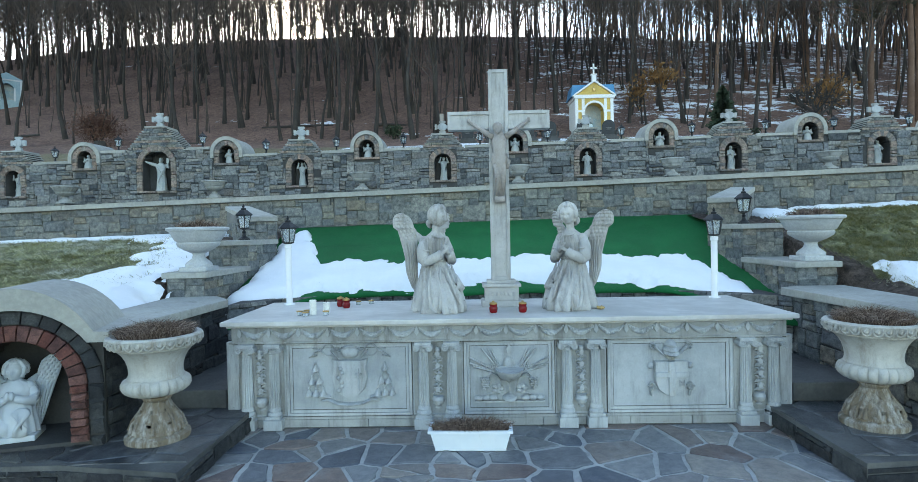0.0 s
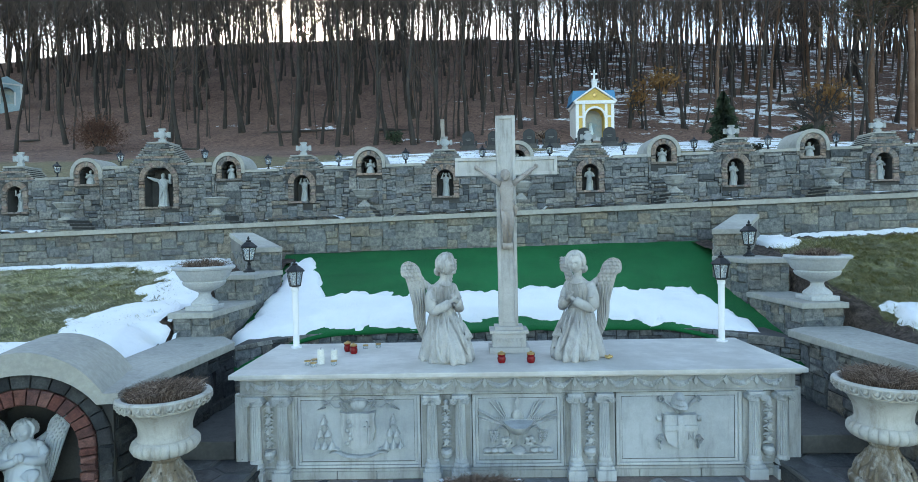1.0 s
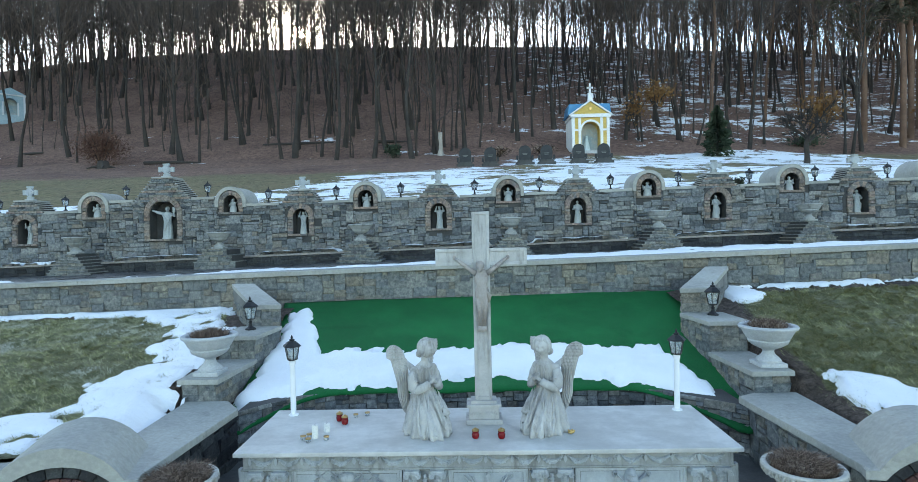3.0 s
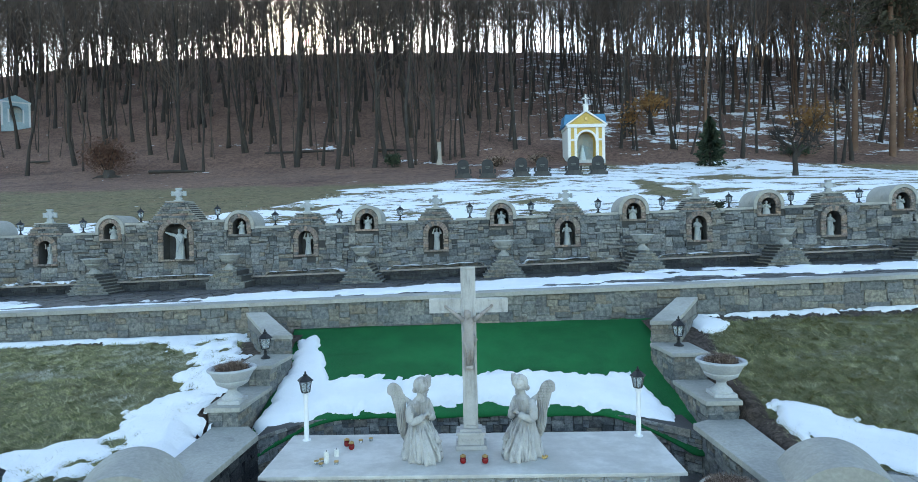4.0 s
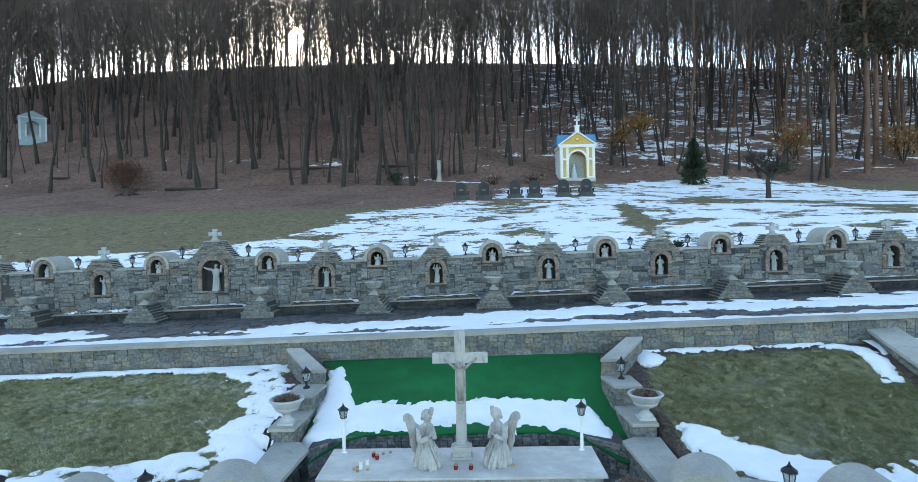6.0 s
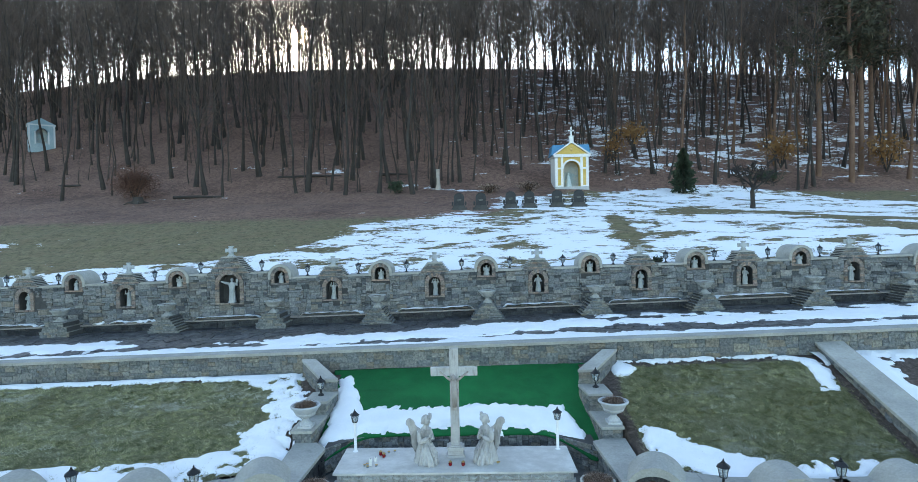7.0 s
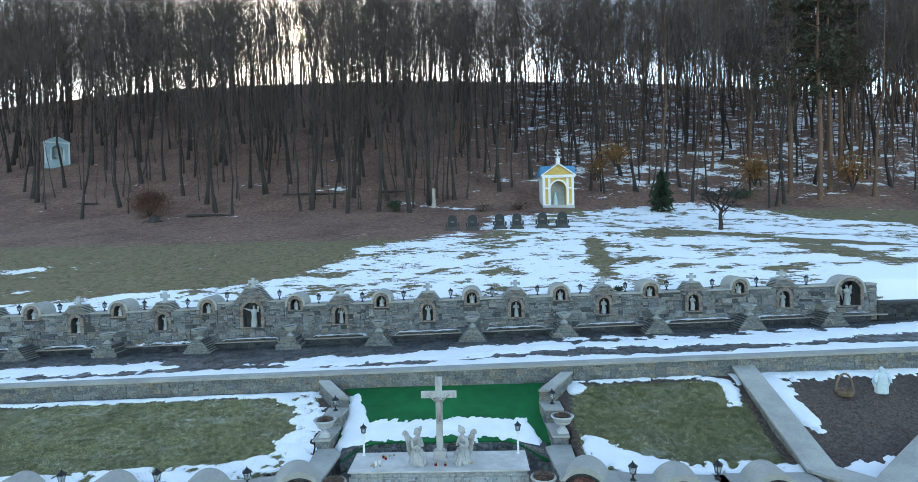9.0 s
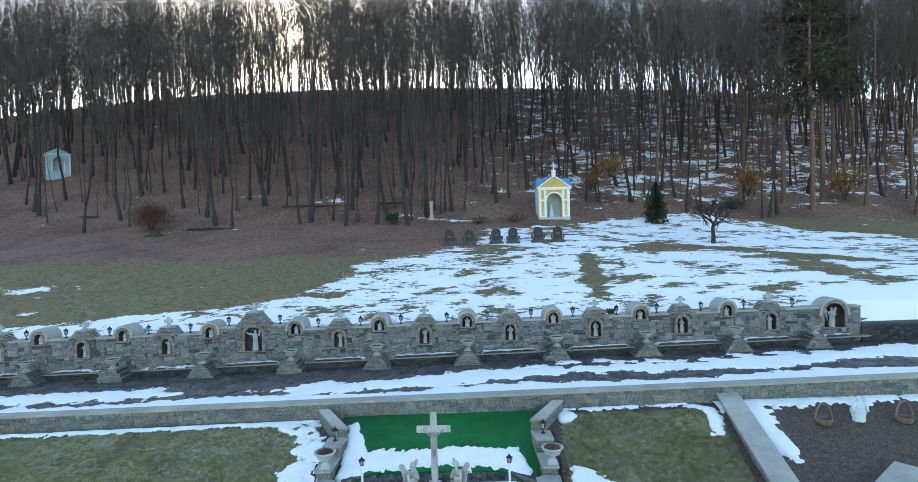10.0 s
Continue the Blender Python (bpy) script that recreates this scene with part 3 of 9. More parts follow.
# ---- snow ----
def snow_patch(name, x0, x1, y0, y1, ground, cover, label, cell=0.05, thick=0.09, drop=0.11):
    """A sheet of old snow over ground(x, y): it lies where cover(x, y) > 0, thickens inwards and has an uneven rim."""
    nx, ny = int((x1 - x0) / cell) + 1, int((y1 - y0) / cell) + 1
    val = np.zeros((nx, ny))
    for i in range(nx):
        for j in range(ny):
            x, y = x0 + i * cell, y0 + j * cell
            val[i, j] = cover(x, y) + 0.35 * (noise.noise(Vector((x * 1.4, y * 1.4, 3.1)))) + 0.28 * noise.noise(Vector((x * 4.0, y * 4.0, 7.7))) + 0.16 * noise.noise(Vector((x * 11, y * 11, 1.2)))
    idx, vs, fs = {}, [], []
    for i in range(nx - 1):
        for j in range(ny - 1):
            if max(val[i, j], val[i + 1, j], val[i, j + 1], val[i + 1, j + 1]) <= 0:
                continue
            q = []
            for a, b in ((i, j), (i + 1, j), (i + 1, j + 1), (i, j + 1)):
                if (a, b) not in idx:
                    x, y = x0 + a * cell, y0 + b * cell
                    s = min(max(val[a, b] / 0.28, -1.0), 1.0)
                    h = thick * math.sqrt(s) * (0.8 + 0.35 * noise.noise(Vector((x * 2.1, y * 2.1, 5.0)))) if s > 0 else drop * s
                    idx[a, b] = len(vs)
                    vs.append((x, y, ground(x, y) + h + 0.004))
                q.append(idx[a, b])
            fs.append(q)
    ob = raw(name, vs, fs, M_SNOW, None, "", True)
    return tagged(ob, label, "snow", "", "stuff")


def bump01(x, a, b):
    t = min(max((x - a) / (b - a), 0.0), 1.0)
    return t * t * (3 - 2 * t)

# ---- the large structure: ground and hillside ----
HILL = ((12.62, 4.18), (20.0, 5.35), (34.5, 7.85), (41.0, 8.9), (47.0, 10.35), (56.0, 14.0), (67.0, 19.0), (88.0, 30.5), (104.0, 39.2), (112.0, 41.6), (122.0, 41.0), (170.0, 30.0), (400.0, 20.0), (3000.0, 0.0))


def hill(x, y):
    """The height of the hillside above the terrace."""
    for (a, p), (b, q) in zip(HILL, HILL[1:]):
        if y <= b:
            break
    t = min(max((y - a) / (b - a), 0.0), 1.0)
    z = p + (q - p) * t
    near = 1 - bump01(y, 14, 30)
    z += G(x) * near - 0.02 * max(x - 10, 0) * bump01(y, 20, 34) * (1 - bump01(y, 50, 70)) * 1.2
    far = bump01(y, 60, 100) * (1 - bump01(y, 120, 200))
    z -= far * (abs(x + 35) / 70) ** 2 * 4.0 * (1 if x < -35 else 0.45)
    z += 0.35 * bump01(y, 20, 50) * noise.noise(Vector((x * 0.09, y * 0.09, 0))) + 0.10 * noise.noise(Vector((x * 0.4, y * 0.4, 2)))
    return z


LINE_Y = (13.0, 16.2, 17.3, 18.2, 20.0, 24.0, 28.0, 30.0, 32.0, 34.0, 46.0)
LINE_X = (-60.0, -27.0, -20.0, -15.0, -11.5, -9.5, -8.0, -5.5, -3.5, 0.0, 2.0)
TOP_X = (-8.0, 1.0, 7.0, 13.0, 16.0, 21.0, 27.0, 31.0, 34.0, 38.0, 42.0, 60.0)
TOP_Y = (40.0, 44.0, 42.5, 44.5, 46.5, 47.5, 49.0, 47.0, 41.5, 39.0, 36.0, 29.0)


def near_line(x, y, pts, r):
    """1 on a polyline of the plan, falling to 0 at the distance r."""
    best = 1e9
    for (ax, ay), (bx, by) in zip(pts, pts[1:]):
        t = ((x - ax) * (bx - ax) + (y - ay) * (by - ay)) / ((bx - ax) ** 2 + (by - ay) ** 2)
        t = min(max(t, 0.0), 1.0)
        best = min(best, math.hypot(x - ax - t * (bx - ax), y - ay - t * (by - ay)))
    return 1 - bump01(best, 0.35 * r, r)


def snow_bias(x, y):
    """How readily snow lies on the hillside."""
    line = float(np.interp(y, LINE_Y, LINE_X))
    top = float(np.interp(x, TOP_X, TOP_Y))
    s = 0.16 + 0.435 * bump01(x, line - 1.5, line + 3.5) * (1 - bump01(y, top - 2.0, top + 1.0))
    for cx, cy, rx, ry, d in ((3.0, 31.5, 6.0, 1.3, 0.24), (0.5, 26.5, 3.0, 1.6, 0.12), (17.0, 30.5, 3.0, 1.0, 0.12), (4.0, 40.0, 6.0, 3.0, 0.13), (9.0, 20.5, 3.0, 1.0, 0.1)):
        s -= d * math.exp(-((x - cx) / rx) ** 2 - ((y - cy) / ry) ** 2)
    s -= 0.34 * near_line(x, y, ((10.8, 29.5), (10.4, 27.5), (9.6, 22.0), (9.0, 17.0)), 0.95)
    s -= 0.34 * near_line(x, y, ((16.5, 32.6), (21.0, 32.0), (24.5, 29.5), (27.5, 27.5), (30.0, 24.0)), 1.3)
    s -= 0.30 * near_line(x, y, ((26.0, 27.0), (25.0, 21.0), (25.5, 17.5)), 2.0)
    s += 0.33 * near_line(x, y, ((-28.0, 57.2), (-21.7, 55.2), (-16.8, 53.4), (-13.0, 52.6)), 0.8)
    s += 0.30 * near_line(x, y, ((-7.5, 48.8), (-2.7, 47.6), (1.3, 45.8)), 1.1)
    s += 0.17 * bump01(x, 2, 16) * bump01(y, 47, 53)
    s += 0.10 * bump01(x, -6, 4) * bump01(y, 50, 56)
    s += 0.45 * math.exp(-((x - 27) / 6.0) ** 2 - ((y - 13.5) / 3.0) ** 2)
    s += 0.5 * math.exp(-((x + 30) / 3.0) ** 2 - ((y - 23.5) / 0.9) ** 2)
    s += 0.35 * math.exp(-((x + 27.5) / 3.0) ** 2 - ((y - 18.2) / 0.8) ** 2)
    return s


def build_ground():
    xs = [-3000, -1200, -500, -260, -180] + list(np.arange(-140, -34, 1.6)) + list(np.arange(-34, 46, 0.55)) + list(np.arange(46, 140.1, 1.6)) + [180, 260, 500, 1200, 3000]
    ys = [-3000, -800, -200, -60, -20, 0, 6, 12.86] + list(np.arange(12.9, 50, 0.5)) + list(np.arange(50, 128, 1.7)) + [140, 160, 200, 300, 500, 1000, 3000]
    vs, lit, snw = [], [], []
    for y in ys:
        for x in xs:
            z = hill(x, y) if y > 12.88 else -0.07
            vs.append((x, y, z))
            lit.append(bump01(y, 25 + bump01(x, 0, 12) * 16, 36 + bump01(x, 0, 12) * 12))
            snw.append(snow_bias(x, y) if y > 12.88 else 0.0)
    n = len(xs)
    fs = [(j * n + i, j * n + i + 1, (j + 1) * n + i + 1, (j + 1) * n + i) for j in range(len(ys) - 1) for i in range(n - 1)]
    ob = raw("ground", vs, fs, M_HILL, None, "", True)
    for name, data in (("litter", lit), ("snow", snw)):
        ob.data.attributes.new(name, "FLOAT", "POINT").data.foreach_set("value", data)
    tagged(ob, "hillside of leaf litter, winter grass and snow patches", "ground", "", "structure")


build_ground()
sun_ball = bmesh.new()
ball(sun_ball, sun_way * 2600 + Vector((0, 0, 5)), 36, 24, 16)
tagged(part("backdrop_sun", sun_ball, M_SUN), "low winter sun glowing behind the bare trees", "sun", "", "structure")


def lawn_z(x, y):
    top = 1.93 + 0.025 * x
    if x > 10:
        top = 1.93 + 0.25 + (x - 10) * 0.015
    t = min(max(y / 5.15, -0.3), 1.0)
    z = 1.03 + (top - 1.03) * (t if t < 0 else t * 0.55 + 0.45 * t * t * (3 - 2 * t)) + 0.02 * noise.noise(Vector((x * 0.7, y * 0.7, 0)))
    # a bank falls to the copings beside the altar
    return min(z, 0.995 + 0.5 * max(abs(x) - 3.97, 0.0) + max(y - 1.5, 0.0) * 1.2) if abs(x) < 5.2 else z


def lawn_front(x):
    """The lawns begin behind the front wall."""
    return -0.1 - 0.5 * bump01(abs(x), 4.9, 5.4)


def build_lawn(name, x0, x1, y0, y1, soil, label, cell=0.12):
    nx, ny = int((x1 - x0) / cell) + 1, int((y1 - y0) / cell) + 1
    vs, so = [], []
    for j in range(ny):
        for i in range(nx):
            x = x0 + (x1 - x0) * i / (nx - 1)
            f = max(y0, lawn_front(x)) if x < 10.5 else y0
            y = f + (y1 - f) * j / (ny - 1)
            s = soil(x, y)
            sink = 0.6 if abs(x) < 4.0 and y < 3.7 else 0.0
            vs.append((x, y, lawn_z(x, y) + 0.035 * noise.noise(Vector((x * 6, y * 6, 1))) * (1 + s * 0.6) + 0.02 * noise.noise(Vector((x * 15, y * 15, 4))) - 0.03 * s - sink))
            so.append(s)
    fs = [(j * nx + i, j * nx + i + 1, (j + 1) * nx + i + 1, (j + 1) * nx + i) for j in range(ny - 1) for i in range(nx - 1)]
    ob = raw(name, vs, fs, M_LAWN, None, "", True)
    ob.data.attributes.new("soil", "FLOAT", "POINT").data.foreach_set("value", so)
    return tagged(ob, label, "lawn", "", "structure")


def soil_left(x, y):
    d = min((-3.95 - 0.2 * max(y - 3, 0)) - x, (5.15 - y) * 1.5)
    return 1 - bump01(d, 0.15, 0.65)


def soil_right(x, y):
    edge = 9.95 + 0.12 * y
    d = min(x - (4.0 + 0.2 * max(y - 3, 0)), (5.05 - y) * 1.3, (edge - x) * 0.8 + 0.25)
    return 1 - bump01(d, 0.12, 0.55)


build_lawn("lawn_left", -34, -3.55, -0.95, 5.3, soil_left, "frosted winter lawn below the terrace wall", 0.13)
build_lawn("lawn_right", 3.6, 10.95, -0.95, 5.3, soil_right, "olive winter lawn edged with bare soil", 0.13)
build_lawn("flower_bed", 11.0, 24, -2.2, 5.4, lambda x, y: 1.0, "bare dark soil bed below the terrace wall", 0.13)


def grass(name, x0, x1, y0, y1, soil, count, seed):
    """Short matted winter grass blades on a lawn."""
    r = np.random.default_rng(seed)
    vs, fs = [], []
    for _ in range(count):
        x, y = r.uniform(x0, x1), r.uniform(y0, y1)
        if y < lawn_front(x) + 0.05 or soil(x, y) > r.uniform(0.1, 0.95):
            continue
        a = 1.6 * noise.noise(Vector((x * 0.9, y * 0.9, 6))) + 3.2 * noise.noise(Vector((x * 5, y * 5, 2))) + r.normal(0, 0.8) + 3.4
        L, w = r.uniform(0.045, 0.12), r.uniform(0.003, 0.0065)
        z = lawn_z(x, y) + 0.012 + 0.03 * noise.noise(Vector((x * 6, y * 6, 1)))
        c, s = math.cos(a), math.sin(a)
        b = len(vs)
        vs += [(x - s * w, y + c * w, z - 0.02), (x + s * w, y - c * w, z - 0.02), (x + c * L, y + s * L, z + L * r.uniform(0.05, 0.5))]
        fs.append((b, b + 1, b + 2))
    tagged(raw(name, vs, fs, M_GRASS), "matted frosty winter grass on the lawn", "grass", "", "stuff")


grass("grass_left", -15, -3.9, -0.6, 5.2, soil_left, 105000, 1)
grass("grass_right", 3.95, 10.4, -0.6, 5.1, soil_right, 68000, 2)

# ---- plaza, altar recess and its walls ----
def build_plaza():
    bm = bmesh.new()
    box(bm, -14, 14, -20, 2.4, -0.12, -0.012)
    floor = structure("floor", bm, M_JOINT, "crazy paving of grey and brown flagstones", "paving")
    rng = random.Random(3)
    vs, fs, k = [], [], 0
    cells = crazy(-6.5, 6.5, -7.5, 0.25, 0.235, rng, 0.48)
    cells.sort(key=lambda c: abs(c[0][0]) + 1.6 * abs(c[0][1] + 1.0))
    for poly in cells:
        if k < 300:
            flag(poly, 0.0, 0.04, floor, M_SLAB, rng)
            k += 1
        else:
            b = len(vs)
            vs += [(x, y, 0.0) for x, y in poly] + [(x, y, -0.04) for x, y in poly]
            n = len(poly)
            fs += [list(range(b, b + n))] + [(b + i, b + n + i, b + n + (i + 1) % n, b + (i + 1) % n) for i in range(n)]
    for x0, x1, y0, y1 in ((-14, -6.52, -20, -1.0), (6.52, 14, -20, -1.0), (-6.5, 6.5, -20, -7.52)):
        for poly in crazy(x0, x1, y0, y1, 0.42, rng, 0.3):
            b, n = len(vs), len(poly)
            vs += [(x, y, 0.0) for x, y in poly] + [(x, y, -0.04) for x, y in poly]
            fs += [list(range(b, b + n))] + [(b + i, b + n + i, b + n + (i + 1) % n, b + (i + 1) % n) for i in range(n)]
    tagged(raw("far_flagstones", vs, fs, M_SLAB_ISL, floor), "", "", "", "stuff")


build_plaza()


def step(name, ring, z0, z1, seed, label, size=0.4):
    """A raised platform: rubble riser, dark flagstones on top."""
    bm = bmesh.new()
    slab(bm, ring, z0, z1 - 0.008)
    ob = structure(name, bm, M_WORNSTEP, label, "step")
    rng = random.Random(seed)
    xs, ys = [p[0] for p in ring], [p[1] for p in ring]

    def inside(x, y):
        c = False
        for (ax, ay), (bx, by) in zip(ring, ring[1:] + ring[:1]):
            if (ay > y) != (by > y) and x < (bx - ax) * (y - ay) / (by - ay) + ax:
                c = not c
        return c

    for poly in crazy(min(xs), max(xs), min(ys), max(ys), size * 0.8, rng, 0.25):
        # clip each flag to the outline of the platform
        p = [Vector(q) for q in poly]
        for (ax, ay), (bx, by) in zip(ring, ring[1:] + ring[:1]):
            nrm = Vector((by - ay, ax - bx)).normalized()
            res = []
            for k in range(len(p)):
                s, e = p[k], p[(k + 1) % len(p)]
                ds, de = (s - Vector((ax, ay))).dot(nrm) - 0.015, (e - Vector((ax, ay))).dot(nrm) - 0.015
                if ds <= 0:
                    res.append(s)
                if ds * de < 0:
                    res.append(s + (e - s) * (ds / (ds - de)))
            p = res
            if len(p) < 3:
                break
        if len(p) > 2:
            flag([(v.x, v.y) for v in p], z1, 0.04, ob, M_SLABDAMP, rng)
    for k in range(len(ring)):
        a, b = Vector(ring[k]), Vector(ring[(k + 1) % len(ring)])
        if (b - a).length > 0.3:
            ang = math.atan2(b.y - a.y, b.x - a.x)
            lay(ob, (a.x, a.y, z0), ang, rubble((b - a).length, z1 - z0 - 0.04, rng, (0.07, 0.13), (0.18, 0.4), 0.0), M_DARK, M_DARK_ISL, seed=seed + k, depth=0.02)
    return ob


step("step_left", [(-5.6, -1.2), (-3.3, -1.1), (-2.36, -1.25), (-2.36, 2.2), (-5.6, 2.2)], 0, 0.17, 11, "low flagstone platform with a rubble riser")
step("step_right", [(2.36, -1.2), (3.3, -1.1), (5.6, -1.2), (5.6, 2.2), (2.36, 2.2)], 0, 0.17, 12, "low flagstone platform with a rubble riser")


def upper_step(name, x0, x1):
    bm = bmesh.new()
    box(bm, x0, x1, 0.15, 2.3, 0.17, 0.345, 0.015)
    structure(name, bm, M_WORNSTEP, "worn grey stone step beside the altar", "step")


upper_step("step_upper_left", -3.2, -2.62)
upper_step("step_upper_right", 2.62, 3.3)


def coping(name, ring, z0, z1, label="smooth grey cast-stone coping", bevel=0.012):
    bm = bmesh.new()
    slab(bm, ring, z0, z1, bevel)
    return structure(name, bm, M_COPING, label, "coping")


def stone_side(name, a, b, z0, z1, thick, label, seed, mats=(M_RUBBLE, M_RUBBLE_ISL), course=(0.12, 0.2), width=(0.14, 0.32), slope=0.0, near=None, depth=0.035, core=M_CORE):
    """A straight wall whose front face runs from a to b (seen from the side on the right of that way)."""
    a, b = Vector(a), Vector(b)
    d = (b - a).normalized()
    nrm = Vector((-d.y, d.x))
    ring = [tuple(a + nrm * 0.0), tuple(b), tuple(b + nrm * thick), tuple(a + nrm * thick)]
    bm = bmesh.new()
    zf = lambda x, y: z1 + slope * ((Vector((x, y)) - a).dot(d))
    slab(bm, ring, z0, zf)
    ob = structure(name, bm, core, label, "wall")
    lay(ob, (a.x, a.y, z0), math.atan2(d.y, d.x), rubble((b - a).length, z1 - z0, random.Random(seed), course, width), mats[0], mats[1], near, None, slope, depth, 0.012, seed)
    return ob


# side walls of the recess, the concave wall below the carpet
# left face laid in the darkest stones, right face in buff
stone_side("wall_recess_left", (-3.25, -0.62), (-3.17, 1.42), 0.17, 0.98, 0.3, "dark rubble stone wall beside the altar", 21, (M_DARK, M_DARK_ISL))
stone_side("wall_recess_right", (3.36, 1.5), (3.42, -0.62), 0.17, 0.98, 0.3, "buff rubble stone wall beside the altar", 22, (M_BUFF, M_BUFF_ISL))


def carpet_front(x):
    return 2.33 - 0.95 * min(max((abs(x) - 1.9) / 1.3, 0), 1) ** 2


def build_carpet_wall():
    pts = [(x, carpet_front(x) + 0.02) for x in (-3.17, -2.85, -2.5, -2.1, -1.5, 0.0, 1.5, 2.1, 2.5, 2.85, 3.33)]
    bm = bmesh.new()
    slab(bm, pts + [(3.33, 2.7), (-3.17, 2.7)], 0.0, 0.97)
    ob = structure("wall_carpet", bm, M_CORE, "concave dark rubble wall behind the altar", "wall")
    for k, (a, b) in enumerate(zip(pts, pts[1:])):
        w = math.dist(a, b)
        lay(ob, (a[0], a[1], 0.2), math.atan2(b[1] - a[1], b[0] - a[0]), rubble(w, 0.78, random.Random(30 + k), (0.12, 0.2), (0.1, 0.2), 0.3), M_RUBBLE, M_RUBBLE_ISL, seed=31 + k, depth=0.03)


build_carpet_wall()


def carpet_z(x, y):
    t = (y - 2.3) / 2.95
    return 1.0 + 0.91 * t + (0.02 * x if t > 0 else 0) * max(t, 0) + 0.012 * noise.noise(Vector((x * 1.3, y * 1.3, 9)))


def build_carpet():
    nx, ny = 70, 40
    vs = []
    for i in range(nx + 1):
        x = -3.42 + 7.1 * i / nx
        y0 = carpet_front(x) - 0.05
        for j in range(ny + 1):
            t = j / ny
            y = y0 + (5.42 - y0) * t
            vs.append((x * (1 + 0.12 * t * t), y, carpet_z(x, y)))
    n = ny + 1
    fs = [(i * n + j, (i + 1) * n + j, (i + 1) * n + j + 1, i * n + j + 1) for i in range(nx) for j in range(ny)]
    # the hem hangs over the wall
    b = len(vs)
    for i in range(nx + 1):
        x, y, z = vs[i * n]
        vs.append((x, y - 0.012, z - 0.045 - 0.02 * noise.noise(Vector((x * 3, 0, 0)))))
    fs += [(b + i, b + i + 1, (i + 1) * n, i * n) for i in range(nx)]
    ob = raw("carpet", vs, fs, M_CARPET, None, "", True)
    ob.modifiers.new("thickness", "SOLIDIFY").thickness = 0.01
    tagged(ob, "bright green artificial grass carpet on the slope", "carpet")


build_carpet()


def pier(name, ring, z0, z1, cap, seed, label, back=None):
    """A low stone pier with a projecting cast cap; z1 and back are the cap's heights at its two ends."""
    bm = bmesh.new()
    ymin, ymax = min(p[1] for p in ring), max(p[1] for p in ring)
    zf = (lambda x, y: z1) if back is None else (lambda x, y: z1 + (back - z1) * (y - ymin) / (ymax - ymin))
    slab(bm, ring, z0, lambda x, y: zf(x, y) - cap)
    ob = structure(name, bm, M_MORTAR, label, "pier")
    rng = random.Random(seed)
    for k in range(len(ring)):
        a, b = Vector(ring[k]), Vector(ring[(k + 1) % len(ring)])
        d = (b - a).normalized()
        sl = (zf(*b) - zf(*a)) / (b - a).length
        lay(ob, (a.x, a.y, z0), math.atan2(d.y, d.x), rubble((b - a).length, min(zf(*a), zf(*b)) - cap - z0, rng, (0.09, 0.15), (0.14, 0.34), 0.0), M_BUFF, M_BUFF_ISL, None, None, 0, 0.02, 0.012, seed + k)
    c = Vector((sum(p[0] for p in ring) / len(ring), sum(p[1] for p in ring) / len(ring)))
    out = [tuple(Vector(p) + Vector((math.copysign(0.05, p[0] - c.x), math.copysign(0.05, p[1] - c.y)))) for p in ring]
    bm = bmesh.new()
    slab(bm, out, lambda x, y: zf(x, min(max(y, ymin), ymax)) - cap, lambda x, y: zf(x, min(max(y, ymin), ymax)), 0.012)
    part("cap", bm, M_COPING, ob, "smooth grey cast-stone cap")
    return ob


for s, a in ((-1, "left"), (1, "right")):
    lift = 0 if s < 0 else 0.1
    o = (lambda r: r) if s < 0 else (lambda r: [(-x, y) for x, y in r][::-1])
    pier(f"pier_low_{a}", o([(-3.98, 1.68), (-3.53, 1.68), (-3.47, 2.80), (-3.98, 2.80)]), 0.9, 1.35, 0.07, 41, "low stone pier that carries a wide urn")
    pier(f"pier_middle_{a}", o([(-4.0, 2.86), (-3.46, 2.86), (-3.37, 3.68), (-3.98, 3.68)]), 1.0, 1.71 + lift, 0.07, 43, "stone pier that carries a black lantern")
    pier(f"pier_high_{a}", o([(-3.86, 3.74), (-3.36, 3.74), (-4.28, 5.1), (-4.72, 5.1)]), 1.2, 2.07 + lift * 1.5, 0.08, 45, "stone pier whose sloped cap climbs to the terrace wall", 2.31 + lift * 1.6)

coping("coping_recess_left", [(-3.19, -0.72), (-3.08, 1.30), (-3.36, 1.66), (-3.92, 1.66), (-3.86, -0.1)], 0.975, 1.06)
coping("coping_recess_right", [(3.36, -0.72), (3.98, -0.1), (4.05, 1.66), (3.5, 1.66), (3.24, 1.5)], 0.985, 1.07)


